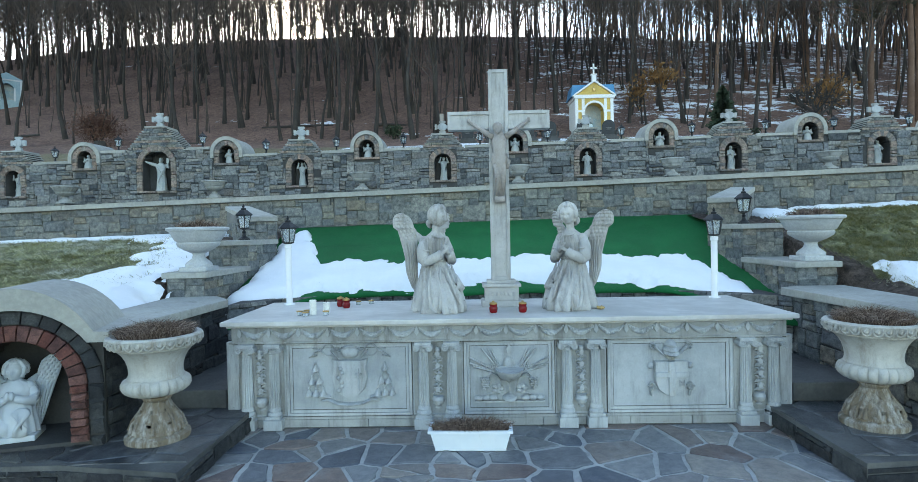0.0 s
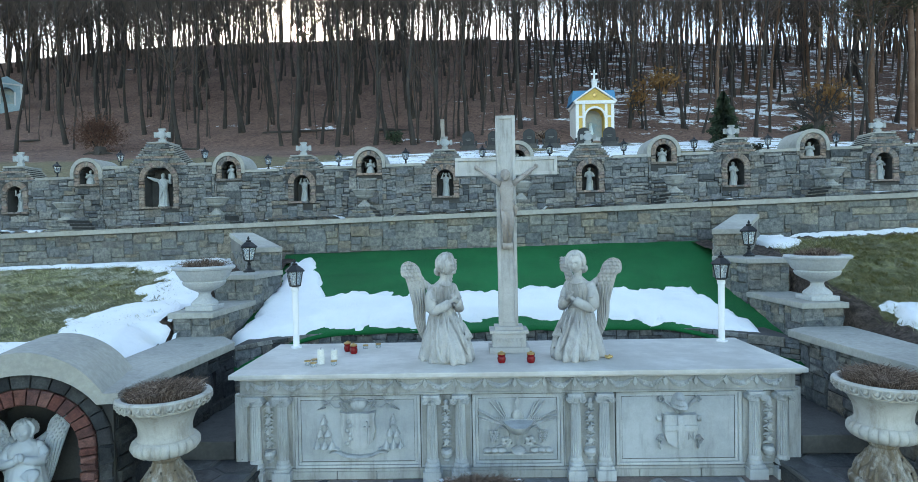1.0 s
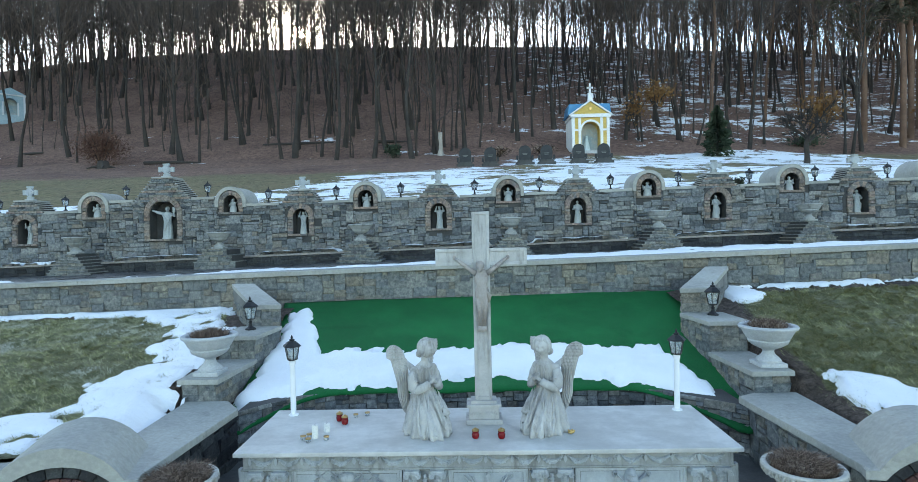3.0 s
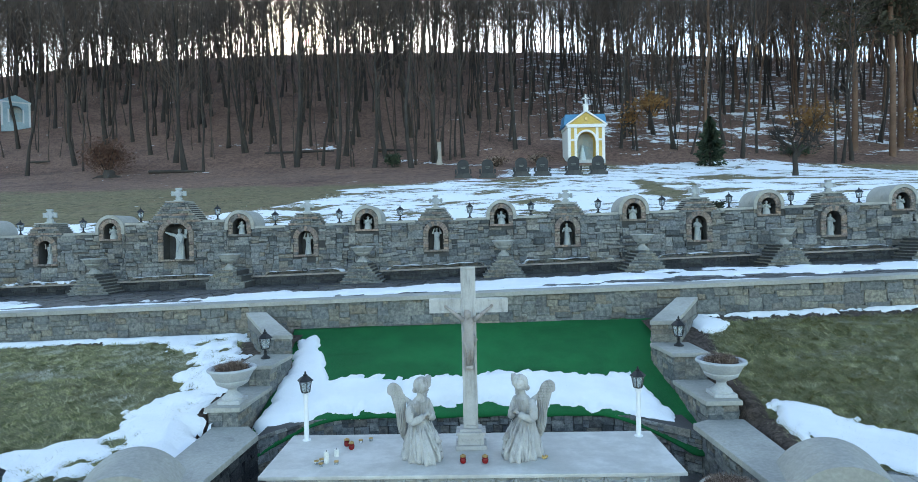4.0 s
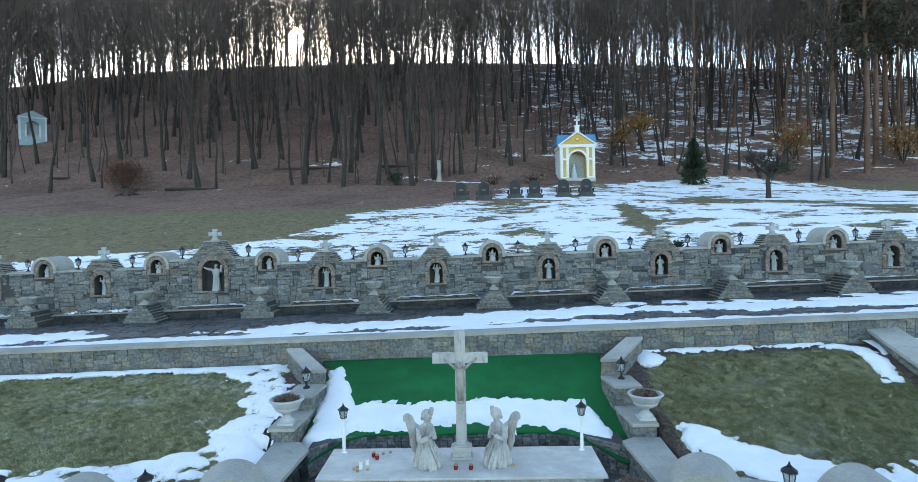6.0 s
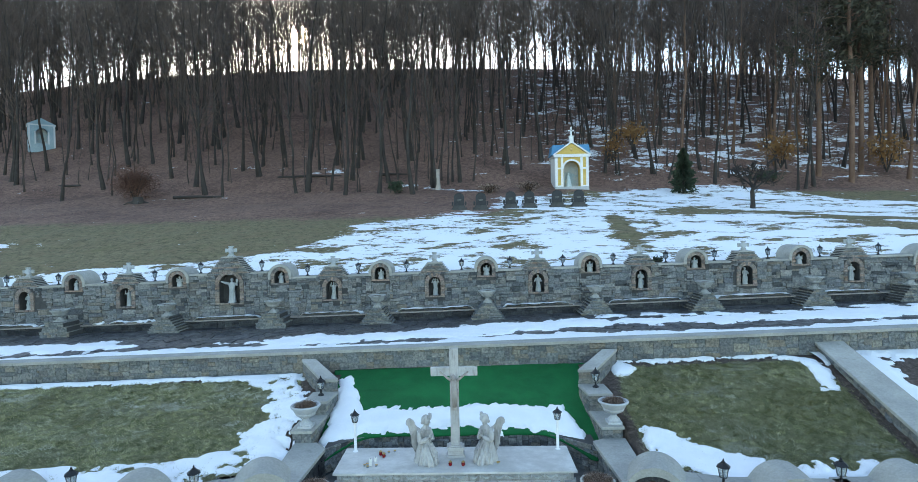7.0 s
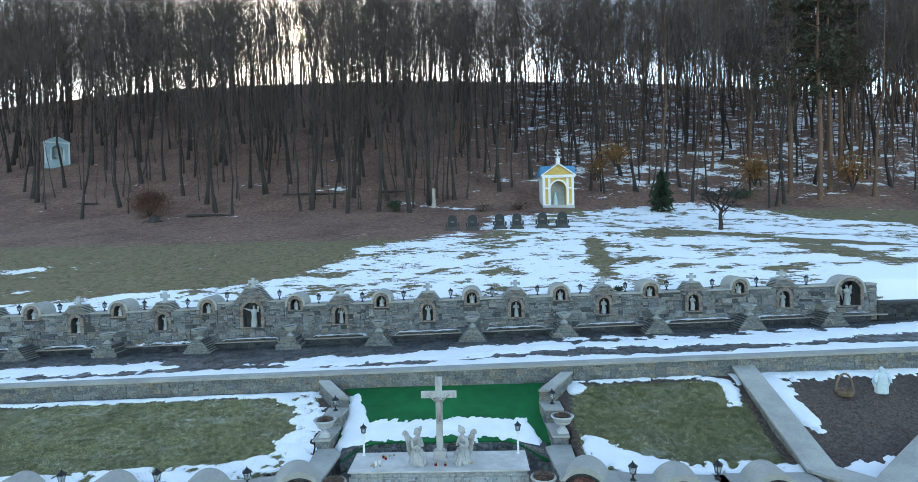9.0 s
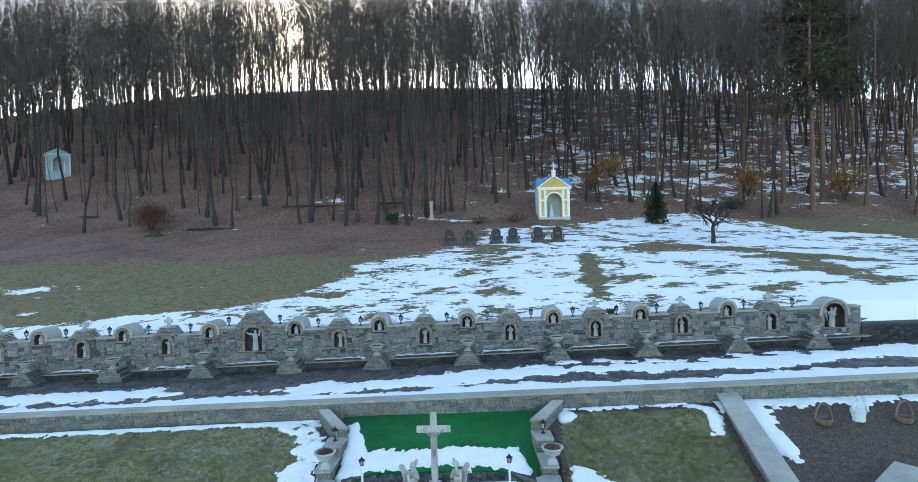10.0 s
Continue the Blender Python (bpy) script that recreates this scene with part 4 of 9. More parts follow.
# ---- the front wall with its arched niches ----
def front_niche(name, cx, yf, turn, label, inner=0):
    """A wall bay with an arched niche: red brick ring, dark stone ring, rounded coping. inner: the side that ends at the altar recess."""
    bm = bmesh.new()
    spring, r, rb, rd = 0.65, 0.37, 0.49, 0.60
    n = 18
    for i in range(n):
        x0, x1 = -r + 2 * r * i / n, -r + 2 * r * (i + 1) / n
        m = abs((x0 + x1) / 2)
        zt = spring + math.sqrt(max(r * r - m * m, 0))
        zo = spring + math.sqrt(max(rd * rd - m * m, 0))
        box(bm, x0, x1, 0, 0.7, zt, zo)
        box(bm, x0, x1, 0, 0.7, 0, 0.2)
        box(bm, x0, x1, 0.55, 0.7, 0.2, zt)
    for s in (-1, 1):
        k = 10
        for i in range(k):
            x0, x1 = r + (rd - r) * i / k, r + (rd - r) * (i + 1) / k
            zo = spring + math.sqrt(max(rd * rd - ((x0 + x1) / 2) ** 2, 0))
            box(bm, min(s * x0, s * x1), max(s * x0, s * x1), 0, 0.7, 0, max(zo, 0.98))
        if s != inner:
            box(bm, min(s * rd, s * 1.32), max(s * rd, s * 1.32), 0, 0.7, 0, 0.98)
    # the near-black core holds part of the niche's inner shade in its colour
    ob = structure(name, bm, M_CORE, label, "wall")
    ob.matrix_basis = pose(cx, yf, 0, 0, 0, turn)
    arch_ring(ob, 0, spring, r, rb, 17, 0.06, M_BRICK, "brick", spring - 0.2, 7)
    arch_ring(ob, 0, spring, rb + 0.008, rd, 13, 0.045, M_DARK, "stone", spring - 0.1, 4)
    for s in (-1, 1):
        if s != inner:
            lay(ob, (rd if s > 0 else -1.3, 0, 0.0), 0, rubble(0.66, 0.98, random.Random(7 + s), (0.12, 0.2), (0.14, 0.3)), M_RUBBLE, M_RUBBLE_ISL, seed=3 + s, depth=0.03)
    bm = bmesh.new()
    t0 = math.asin((0.985 - spring) / (rd + 0.01))
    prof = [(-1.32, 0.98), (-0.66, 0.98)] + [(-math.cos(t) * (rd + 0.01), spring + math.sin(t) * (rd + 0.01)) for t in np.linspace(t0, math.pi - t0, 17)] + [(0.66, 0.98), (1.32, 0.98)]
    if inner:
        prof = [p for p in prof if p[0] * inner < 0.68]
    rows = []
    for y in (-0.09, 0.8):
        lo = [bm.verts.new((x, y, z)) for x, z in prof]
        up = [bm.verts.new((x * 1.09 if abs(x) < 0.65 else x, y, z + (0.10 * (z - 0.98) / 0.32 + 0.08 if abs(x) < 0.65 else 0.08))) for x, z in prof]
        rows.append((lo, up))
    (l0, u0), (l1, u1) = rows
    for i in range(len(prof) - 1):
        bm.faces.new((l0[i], l0[i + 1], u0[i + 1], u0[i]))
        bm.faces.new((l1[i + 1], l1[i], u1[i], u1[i + 1]))
        bm.faces.new((u0[i], u0[i + 1], u1[i + 1], u1[i]))
        bm.faces.new((l0[i + 1], l0[i], l1[i], l1[i + 1]))
    for i in (0, -1):
        q = (l0[i], u0[i], u1[i], l1[i])
        bm.faces.new(q if i == 0 else q[::-1])
    part("coping", bm, M_COPING, ob, "rounded grey cast-stone coping")
    return ob


front_niche("wall_niche_left", -3.80, -0.85, 18, "stone bay with a brick-ringed arched niche", 1)
front_niche("wall_niche_right", 3.98, -0.82, -18, "stone bay with a brick-ringed arched niche", -1)
for i, (x, t) in enumerate(((-6.25, 4), (-8.85, 0), (-11.45, 0), (-14.0, 0), (6.4, -4), (8.8, 0))):
    front_niche(f"wall_front_{i + 1}", x, -1.35, t, "stone bay with a brick-ringed arched niche")


for i, ring in enumerate(([(-5.35, -1.3), (-4.85, -1.05), (-4.85, -0.3), (-5.35, -0.6)], [(4.95, -1.05), (5.45, -1.3), (5.45, -0.6), (4.95, -0.3)])):
    bm = bmesh.new()
    slab(bm, ring, 0, 0.98)
    structure(f"wall_link_{i + 1}", bm, M_CORE, "stone link between two wall bays", "wall")
    coping(f"coping_link_{i + 1}", ring, 0.98, 1.068)


# ---- the terrace wall and the side wall ----
def build_parapet():
    y0, z0 = 5.42, 2.5
    tilt = math.atan2(-0.25, 20)
    bm = bmesh.new()
    box(bm, -40, 40, 0, 0.4, 1.2, z0 + 0.02, slope=0.0255)
    ob = structure("wall_terrace", bm, M_MORTAR, "long retaining wall of grey and buff stone blocks", "wall")
    ob.matrix_basis = pose(0, y0, 0, 0, 0, math.degrees(tilt))
    lay(ob, (-38, 0, 1.66 - 38 * 0.0255), 0, rubble(76, 0.85, random.Random(51), (0.13, 0.25), (0.14, 0.46), 0.4), M_BUFF, M_BUFF_ISL, lambda u, v: 33 < u < 45 and v > 0.1, None, 0.0255, 0.03, 0.013, 52)
    bm = bmesh.new()
    x = -40.0
    while x < 40:
        box(bm, x, x + 1.994, -0.09, 0.46, z0 + 0.02, z0 + 0.105, 0.0, slope=0.0255)
        x += 2.0
    part("coping", bm, M_COPING, ob, "smooth grey cast-stone coping")


build_parapet()


def build_side_wall():
    pts = [((11.12, 5.25), 2.56), ((10.42, -0.6), 1.2), ((11.4, -1.75), 1.15), ((14.6, 0.75), 1.5)]
    for k in range(3):
        (a, za), (b, zb) = pts[k], pts[k + 1]
        a, b = Vector(a), Vector(b)
        d = (b - a).normalized()
        nrm = Vector((-d.y, d.x))
        zf = lambda x, y: za + (zb - za) * ((Vector((x, y)) - a).dot(d) / (b - a).length)
        bm = bmesh.new()
        slab(bm, [tuple(a - nrm * 0.31), tuple(b - nrm * 0.31), tuple(b + nrm * 0.31), tuple(a + nrm * 0.31)], 0.3, lambda x, y: zf(x, y) - 0.09)
        ob = structure(f"wall_side_{k + 1}", bm, M_CORE, "stone side wall of the flower bed", "wall")
        L, sl = (b - a).length, (zb - za) / (b - a).length
        lay(ob, (a.x - nrm.x * 0.31, a.y - nrm.y * 0.31, za - 0.78), math.atan2(d.y, d.x), rubble(L, 0.69, random.Random(60 + k), (0.13, 0.2), (0.2, 0.5), 0.2), M_BUFF, M_BUFF_ISL, None, None, sl, 0.03, 0.012, 61 + k)
        bm = bmesh.new()
        e = 0.41
        slab(bm, [tuple(a - nrm * e - d * 0.12), tuple(b - nrm * e + d * 0.12), tuple(b + nrm * e + d * 0.12), tuple(a + nrm * e - d * 0.12)], lambda x, y: zf(x, y) - 0.09, lambda x, y: zf(x, y) + 0.003 * k, 0.012)
        part("coping", bm, M_COPING, ob, "smooth grey cast-stone coping")


build_side_wall()

# ---- terrace with its niche wall ----
WY = 12.32
BAYS = [-23.5, -19.0, -14.54, -10.0, -5.55, -1.14, 3.28, 7.66, 12.08, 16.55]
SMALL = [-21.25, -16.8, -12.25, -7.8, -3.46, 1.08, 5.5, 9.95, 14.35]
BIG = -10.0
CAP = 4.36
LIFT = 0.27
WIDE = 19.75
END = 21.05
# half width of the opening, its foot, its spring line and the breadth of the brick ring
TALL, GREAT, UPPER, BROAD = (0.255, 3.33, 3.88, 0.17), (0.45, 3.33, 4.12, 0.17), (0.24, 4.11, 4.41, 0.15), (0.52, 3.30, 4.0, 0.14)


def form(c):
    """The niche form at the centre c."""
    return GREAT if c == BIG else UPPER if c in SMALL else BROAD if c == WIDE else TALL


def cap_z(x):
    return CAP + W(x) + (LIFT if abs(x - BIG) < 1.75 else 0.0)


def build_terrace_floor():
    bm = bmesh.new()
    box(bm, -45, 45, 5.7, 12.4, 1.0, 2.42, slope=0.024)
    ob = structure("terrace_floor", bm, M_CORE, "wet dark slab paving of the terrace", "paving")
    rng = random.Random(70)
    vs, fs = [], []
    for poly in crazy(-30, 28, 5.75, 12.0, 0.62, rng):
        b, n, t = len(vs), len(poly), rng.uniform(-0.012, 0.014)
        vs += [(x, y, 2.445 + G(x) + t) for x, y in poly] + [(x, y, 2.40 + G(x)) for x, y in poly]
        fs += [list(range(b, b + n))] + [(b + i, b + n + i, b + n + (i + 1) % n, b + (i + 1) % n) for i in range(n)]
    tagged(raw("paving_slabs", vs, fs, M_SLAB_ISL, ob), "", "", "", "stuff")


build_terrace_floor()


def opening(x):
    """The lower and upper edge of the recess that holds x, or None."""
    for c in BAYS + SMALL + [WIDE]:
        r, lo, sp, w = form(c)
        if abs(x - c) < r:
            return lo + W(c), sp + W(c) + math.sqrt(r * r - (x - c) ** 2)
    return None


def build_niche_wall():
    cuts = {-30.0, END, BIG - 1.75, BIG + 1.75}
    for c in BAYS + SMALL + [WIDE]:
        r = form(c)[0]
        cuts |= {c - r + 2 * r * i / 10 for i in range(11)}
    cuts = sorted(cuts)
    bm = bmesh.new()
    for a, b in zip(cuts, cuts[1:]):
        if b - a < 1e-4:
            continue
        m = (a + b) / 2
        o = opening(m)
        top = cap_z(m) - 0.08
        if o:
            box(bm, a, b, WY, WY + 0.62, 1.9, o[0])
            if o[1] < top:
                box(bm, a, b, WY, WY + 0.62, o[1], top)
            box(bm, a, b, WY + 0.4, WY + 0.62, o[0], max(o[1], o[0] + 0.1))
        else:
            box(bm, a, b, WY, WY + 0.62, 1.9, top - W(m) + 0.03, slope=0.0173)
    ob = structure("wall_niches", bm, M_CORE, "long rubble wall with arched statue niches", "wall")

    def keep(u0, u1, v0, v1):
        x0, x1 = -30 + u0, -30 + u1
        for c in BAYS + SMALL + [WIDE]:
            r, lo, sp, w = form(c)
            if x1 > c - r - w + 0.02 and x0 < c + r + w - 0.02 and v1 + 2.42 > lo - 0.06:
                return False
            if abs((x0 + x1) / 2 - BIG) > 1.75 and v1 + 2.42 > CAP - 0.06:
                return False
        return True

    rects = []
    rng = random.Random(80)
    # split the stones at the niche edges so that they end against the surrounds
    edges = sorted([c + k * (form(c)[0] + form(c)[3]) + 30 for c in BAYS + SMALL + [WIDE] for k in (-1, 1)] + [BIG - 1.75 + 30, BIG + 1.75 + 30])
    for u, v, w, h in rubble(END + 30, CAP - 0.08 - 2.42, rng, (0.085, 0.23), (0.15, 0.62), 0.5) + [(u, v + CAP - 0.08 - 2.42, w, h) for u, v, w, h in rubble(END + 30, LIFT, rng, (0.085, 0.16), (0.15, 0.5), 0.3)]:
        cut = [e for e in edges if u + 0.04 < e < u + w - 0.04]
        ends = [u] + cut + [u + w]
        rects += [(a, v, b - a, h) for a, b in zip(ends, ends[1:])]
    lay(ob, (-30, WY, 2.42 + W(-30)), 0, rects, M_RUBBLE, M_RUBBLE_ISL, lambda u, v: 25.5 < u < 33.5, keep, 0.0173, 0.05, 0.014, 81)
    return ob


niche_wall = build_niche_wall()


def build_caps():
    """Coping lengths on the wall, between the gables and the small vaults."""
    marks = sorted([(c - (0.95 if c == BIG else 0.68), c + (0.95 if c == BIG else 0.68)) for c in BAYS] + [(c - 0.52, c + 0.52) for c in SMALL] + [(WIDE - 0.76, WIDE + 0.76)])
    x = -30.0
    bm = bmesh.new()
    for a, b in marks + [(END, END)]:
        if a - x > 0.05:
            for p, q in ((x, min(a, BIG - 1.75)), (max(x, BIG - 1.75), min(a, BIG + 1.75)), (max(x, BIG + 1.75), a)):
                if q - p > 0.03:
                    up = 0.03 + (LIFT if abs((p + q) / 2 - BIG) < 1.75 else 0.0)
                    box(bm, p, q, WY - 0.07, WY + 0.72, CAP - 0.08 + up, CAP + up, 0.0, slope=0.0173)
        x = b
    part("coping", bm, M_COPING, niche_wall, "smooth grey cast-stone coping")


build_caps()


def build_gable(c, big):
    """Brick surround of a tall niche and the stepped gable over it."""
    e = structure("gable" + ("_large" if big else ""), bmesh.new(), M_CORE, "stepped stone gable over an arched statue niche", "gable")
    e.matrix_basis = Matrix.Translation((c, WY, W(c)))
    r, lo, sp, w = form(c)
    arch_ring(e, 0, sp, r, r + w, 11 if not big else 15, 0.06, M_TAN, "brick", sp - lo, 6 if not big else 8)
    n = 4 if not big else 6
    for k in range(n):
        ob = new("brick", unit_stones(M_TAN)[k % 8])
        ob.parent = e
        step_w = 2 * (r + w) / n
        ob.matrix_basis = Matrix.Translation((-r - w + step_w * (k + 0.5), 0.02, lo - 0.03)) @ Matrix.Diagonal((step_w - 0.01, 0.10, 0.06, 1))
    foot = CAP - 0.10 + (LIFT if big else 0.0)
    # wall infill round the ring, up to the gable
    bm = bmesh.new()
    hw = 0.66 if not big else 0.93
    box(bm, -hw, hw, 0.004, 0.62, sp + r + w * 0.5, foot + 0.02)
    part("gable_core", bm, M_CORE, e)
    rng = random.Random(int(c * 10))
    rects = []
    for u, v, ww, h in rubble(2 * hw, foot - sp, rng, (0.08, 0.14), (0.10, 0.24), 0.2):
        x = min(abs(u - hw), abs(u + ww - hw)) if (u - hw) * (u + ww - hw) > 0 else 0.0
        if x < (r + w) - 0.01 and v < math.sqrt(max((r + w) ** 2 - x * x, 0)) - 0.02:
            continue
        rects.append((u, v, ww, h))
    lay(e, (-hw, 0, sp), 0, rects, M_RUBBLE, M_RUBBLE_ISL, seed=int(c) + 9, depth=0.045)
    steps = [(0.64 - 0.057 * i, foot + 0.07 * i) for i in range(7)] if not big else [(0.92 - 0.062 * i, foot + 0.073 * i) for i in range(11)]
    top = steps[-1][1] + (0.07 if not big else 0.068)
    bm = bmesh.new()
    stair_prism(bm, [(hw - 0.01, z - (0.02 if i else 0), (steps[i + 1][1] if i + 1 < len(steps) else top) - 0.02) for i, (hw, z) in enumerate(steps)], 0.0, 0.64)
    part("gable_core", bm, M_CORE, e)
    for i, (hw, z) in enumerate(steps):
        z1 = steps[i + 1][1] if i + 1 < len(steps) else top
        rects = rubble(2 * hw, z1 - z, rng, (0.1, 0.14), (0.12, 0.28), 0.0)
        lay(e, (-hw, 0, z), 0, rects, (M_RUBBLE, M_TAN, M_BUFF)[i % 3], M_RUBBLE_ISL, seed=i + 3, depth=0.045, joint=0.008)
    # coping treads on the steps
    bm = bmesh.new()
    for i, (hw, z) in enumerate(steps):
        z1 = steps[i + 1][1] if i + 1 < len(steps) else top
        if i + 1 == len(steps):
            box(bm, -hw - 0.03, hw + 0.03, -0.07, 0.68, z1 - 0.045, z1, 0.006)
            break
        nx = steps[i + 1][0]
        for k in (-1, 1):
            a, b = sorted((k * (hw + 0.02), k * (nx - 0.005)))
            box(bm, a, b, -0.035, 0.66, z1 - 0.022, z1 + 0.004)
    part("coping", bm, M_COPING, e, "stepped grey cast-stone treads")


for c in BAYS:
    build_gable(c, c == BIG)


def build_vault(c, wide=False):
    """A small upper niche under a barrel-shaped coping."""
    e = structure("vault_large" if wide else "vault", bmesh.new(), M_CORE, "small arched niche under a rounded cast-stone vault", "niche")
    e.matrix_basis = Matrix.Translation((c, WY, W(c)))
    r, lo, sp, w = form(c)
    t, dep = (0.115, 1.0) if not wide else (0.10, 0.8)
    arch_ring(e, 0, sp, r, r + w, 9 if not wide else 15, 0.06, M_TAN, "brick", sp - lo, 3 if not wide else 7)
    bm = bmesh.new()
    box(bm, -r - w, r + w, -0.075, 0.02, lo - 0.06, lo)
    part("sill", bm, M_TAN, e)
    bm = bmesh.new()
    n, R = 20, r + w
    for i in range(n):
        a, b = math.pi * i / n, math.pi * (i + 1) / n
        vs = []
        for y in (-0.08, dep):
            for q, ang in ((R + 0.005, a), (R + 0.005, b), (R + t, b), (R + t, a)):
                vs.append(bm.verts.new((-q * math.cos(ang), y, sp + q * math.sin(ang) * 1.02)))
        for f in ((0, 1, 2, 3), (7, 6, 5, 4), (3, 2, 6, 7), (1, 0, 4, 5)):
            bm.faces.new([vs[k] for k in f])
    for k in (-1, 1):
        a, b = sorted((k * (R + 0.005), k * (R + t)))
        box(bm, a, b, -0.08, dep, CAP - 0.09, sp + 0.001) if not wide else box(bm, a, b, -0.08, dep, CAP - 0.45, sp + 0.001)
    bmesh.ops.remove_doubles(bm, verts=bm.verts, dist=0.0005)
    part("vault_coping", bm, M_COPING, e, "rounded grey cast-stone coping", True)
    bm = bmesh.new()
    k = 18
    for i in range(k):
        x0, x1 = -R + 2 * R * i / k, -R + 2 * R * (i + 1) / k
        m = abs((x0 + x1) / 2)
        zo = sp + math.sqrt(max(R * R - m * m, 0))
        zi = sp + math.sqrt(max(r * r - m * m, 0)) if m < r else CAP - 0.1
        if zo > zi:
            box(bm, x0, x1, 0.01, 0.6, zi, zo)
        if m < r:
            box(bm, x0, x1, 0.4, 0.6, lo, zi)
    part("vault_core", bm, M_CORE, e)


for c in SMALL:
    build_vault(c)
build_vault(WIDE, True)


def build_low_wall():
    """The low dark wall that carries on beyond the end of the niche wall."""
    bm = bmesh.new()
    box(bm, END + 0.004, 44, WY - 0.1, WY + 0.56, 2.2, 3.5, slope=0.012)
    ob = structure("wall_low", bm, M_CORE, "low dark rubble wall holding back the snowy meadow", "wall")
    lay(ob, (END, WY - 0.1, 2.45 + 0.012 * END), 0, rubble(12, 1.0, random.Random(95), (0.1, 0.22), (0.18, 0.5), 0.3), M_DARK, M_DARK_ISL, None, None, 0.012, 0.04, 0.014, 96)
    bm = bmesh.new()
    box(bm, END + 0.004, 44, WY - 0.17, WY + 0.6, 3.5, 3.56, slope=0.012)
    part("coping", bm, M_DARKBASE, ob, "dark damp coping slabs")


build_low_wall()


def build_bench():
    bm = bmesh.new()
    box(bm, -30, 20.5, 11.92, 12.36, 2.3, 2.73, slope=0.024)
    ob = structure("bench", bm, M_CORE, "dark stone ledge along the foot of the niche wall", "ledge")
    lay(ob, (-30, 11.92, 2.42 - 30 * 0.024), 0, rubble(50.5, 0.3, random.Random(90), (0.12, 0.18), (0.2, 0.5), 0.2), M_DARK, M_DARK_ISL, lambda u, v: 26 < u < 34, None, 0.024, 0.03, 0.014, 91)
    bm = bmesh.new()
    x = -30
    while x < 20.4:
        box(bm, x, x + 0.895, 11.86, WY - 0.05, 2.73, 2.785, slope=0.024)
        x += 0.9
    part("ledge_slabs", bm, M_SLAB, ob, "dark slate ledge slabs")


build_bench()

# ---- the wood on the hillside ----
def np_tube(pts, rad, n):
    pts, rad = np.asarray(pts, float), np.asarray(rad, float)
    k = len(pts)
    d = np.gradient(pts, axis=0)
    d /= np.linalg.norm(d, axis=1)[:, None] + 1e-9
    up = np.where(np.abs(d[:, 2:3]) > 0.9, np.array([[1.0, 0, 0]]), np.array([[0, 0, 1.0]]))
    s = np.cross(d, up)
    s /= np.linalg.norm(s, axis=1)[:, None] + 1e-9
    w = np.cross(s, d)
    a = 2 * np.pi * np.arange(n) / n
    v = pts[:, None] + rad[:, None, None] * (np.cos(a)[None, :, None] * s[:, None] + np.sin(a)[None, :, None] * w[:, None])
    i, j = np.meshgrid(np.arange(k - 1), np.arange(n), indexing="ij")
    f = np.stack([i * n + j, i * n + (j + 1) % n, (i + 1) * n + (j + 1) % n, (i + 1) * n + j], -1).reshape(-1, 4)
    return v.reshape(-1, 3), f


def gather(tubes):
    vs, fs, b = [], [], 0
    for v, f in tubes:
        vs.append(v)
        fs.append(f + b)
        b += len(v)
    return np.concatenate(vs), np.concatenate(fs)


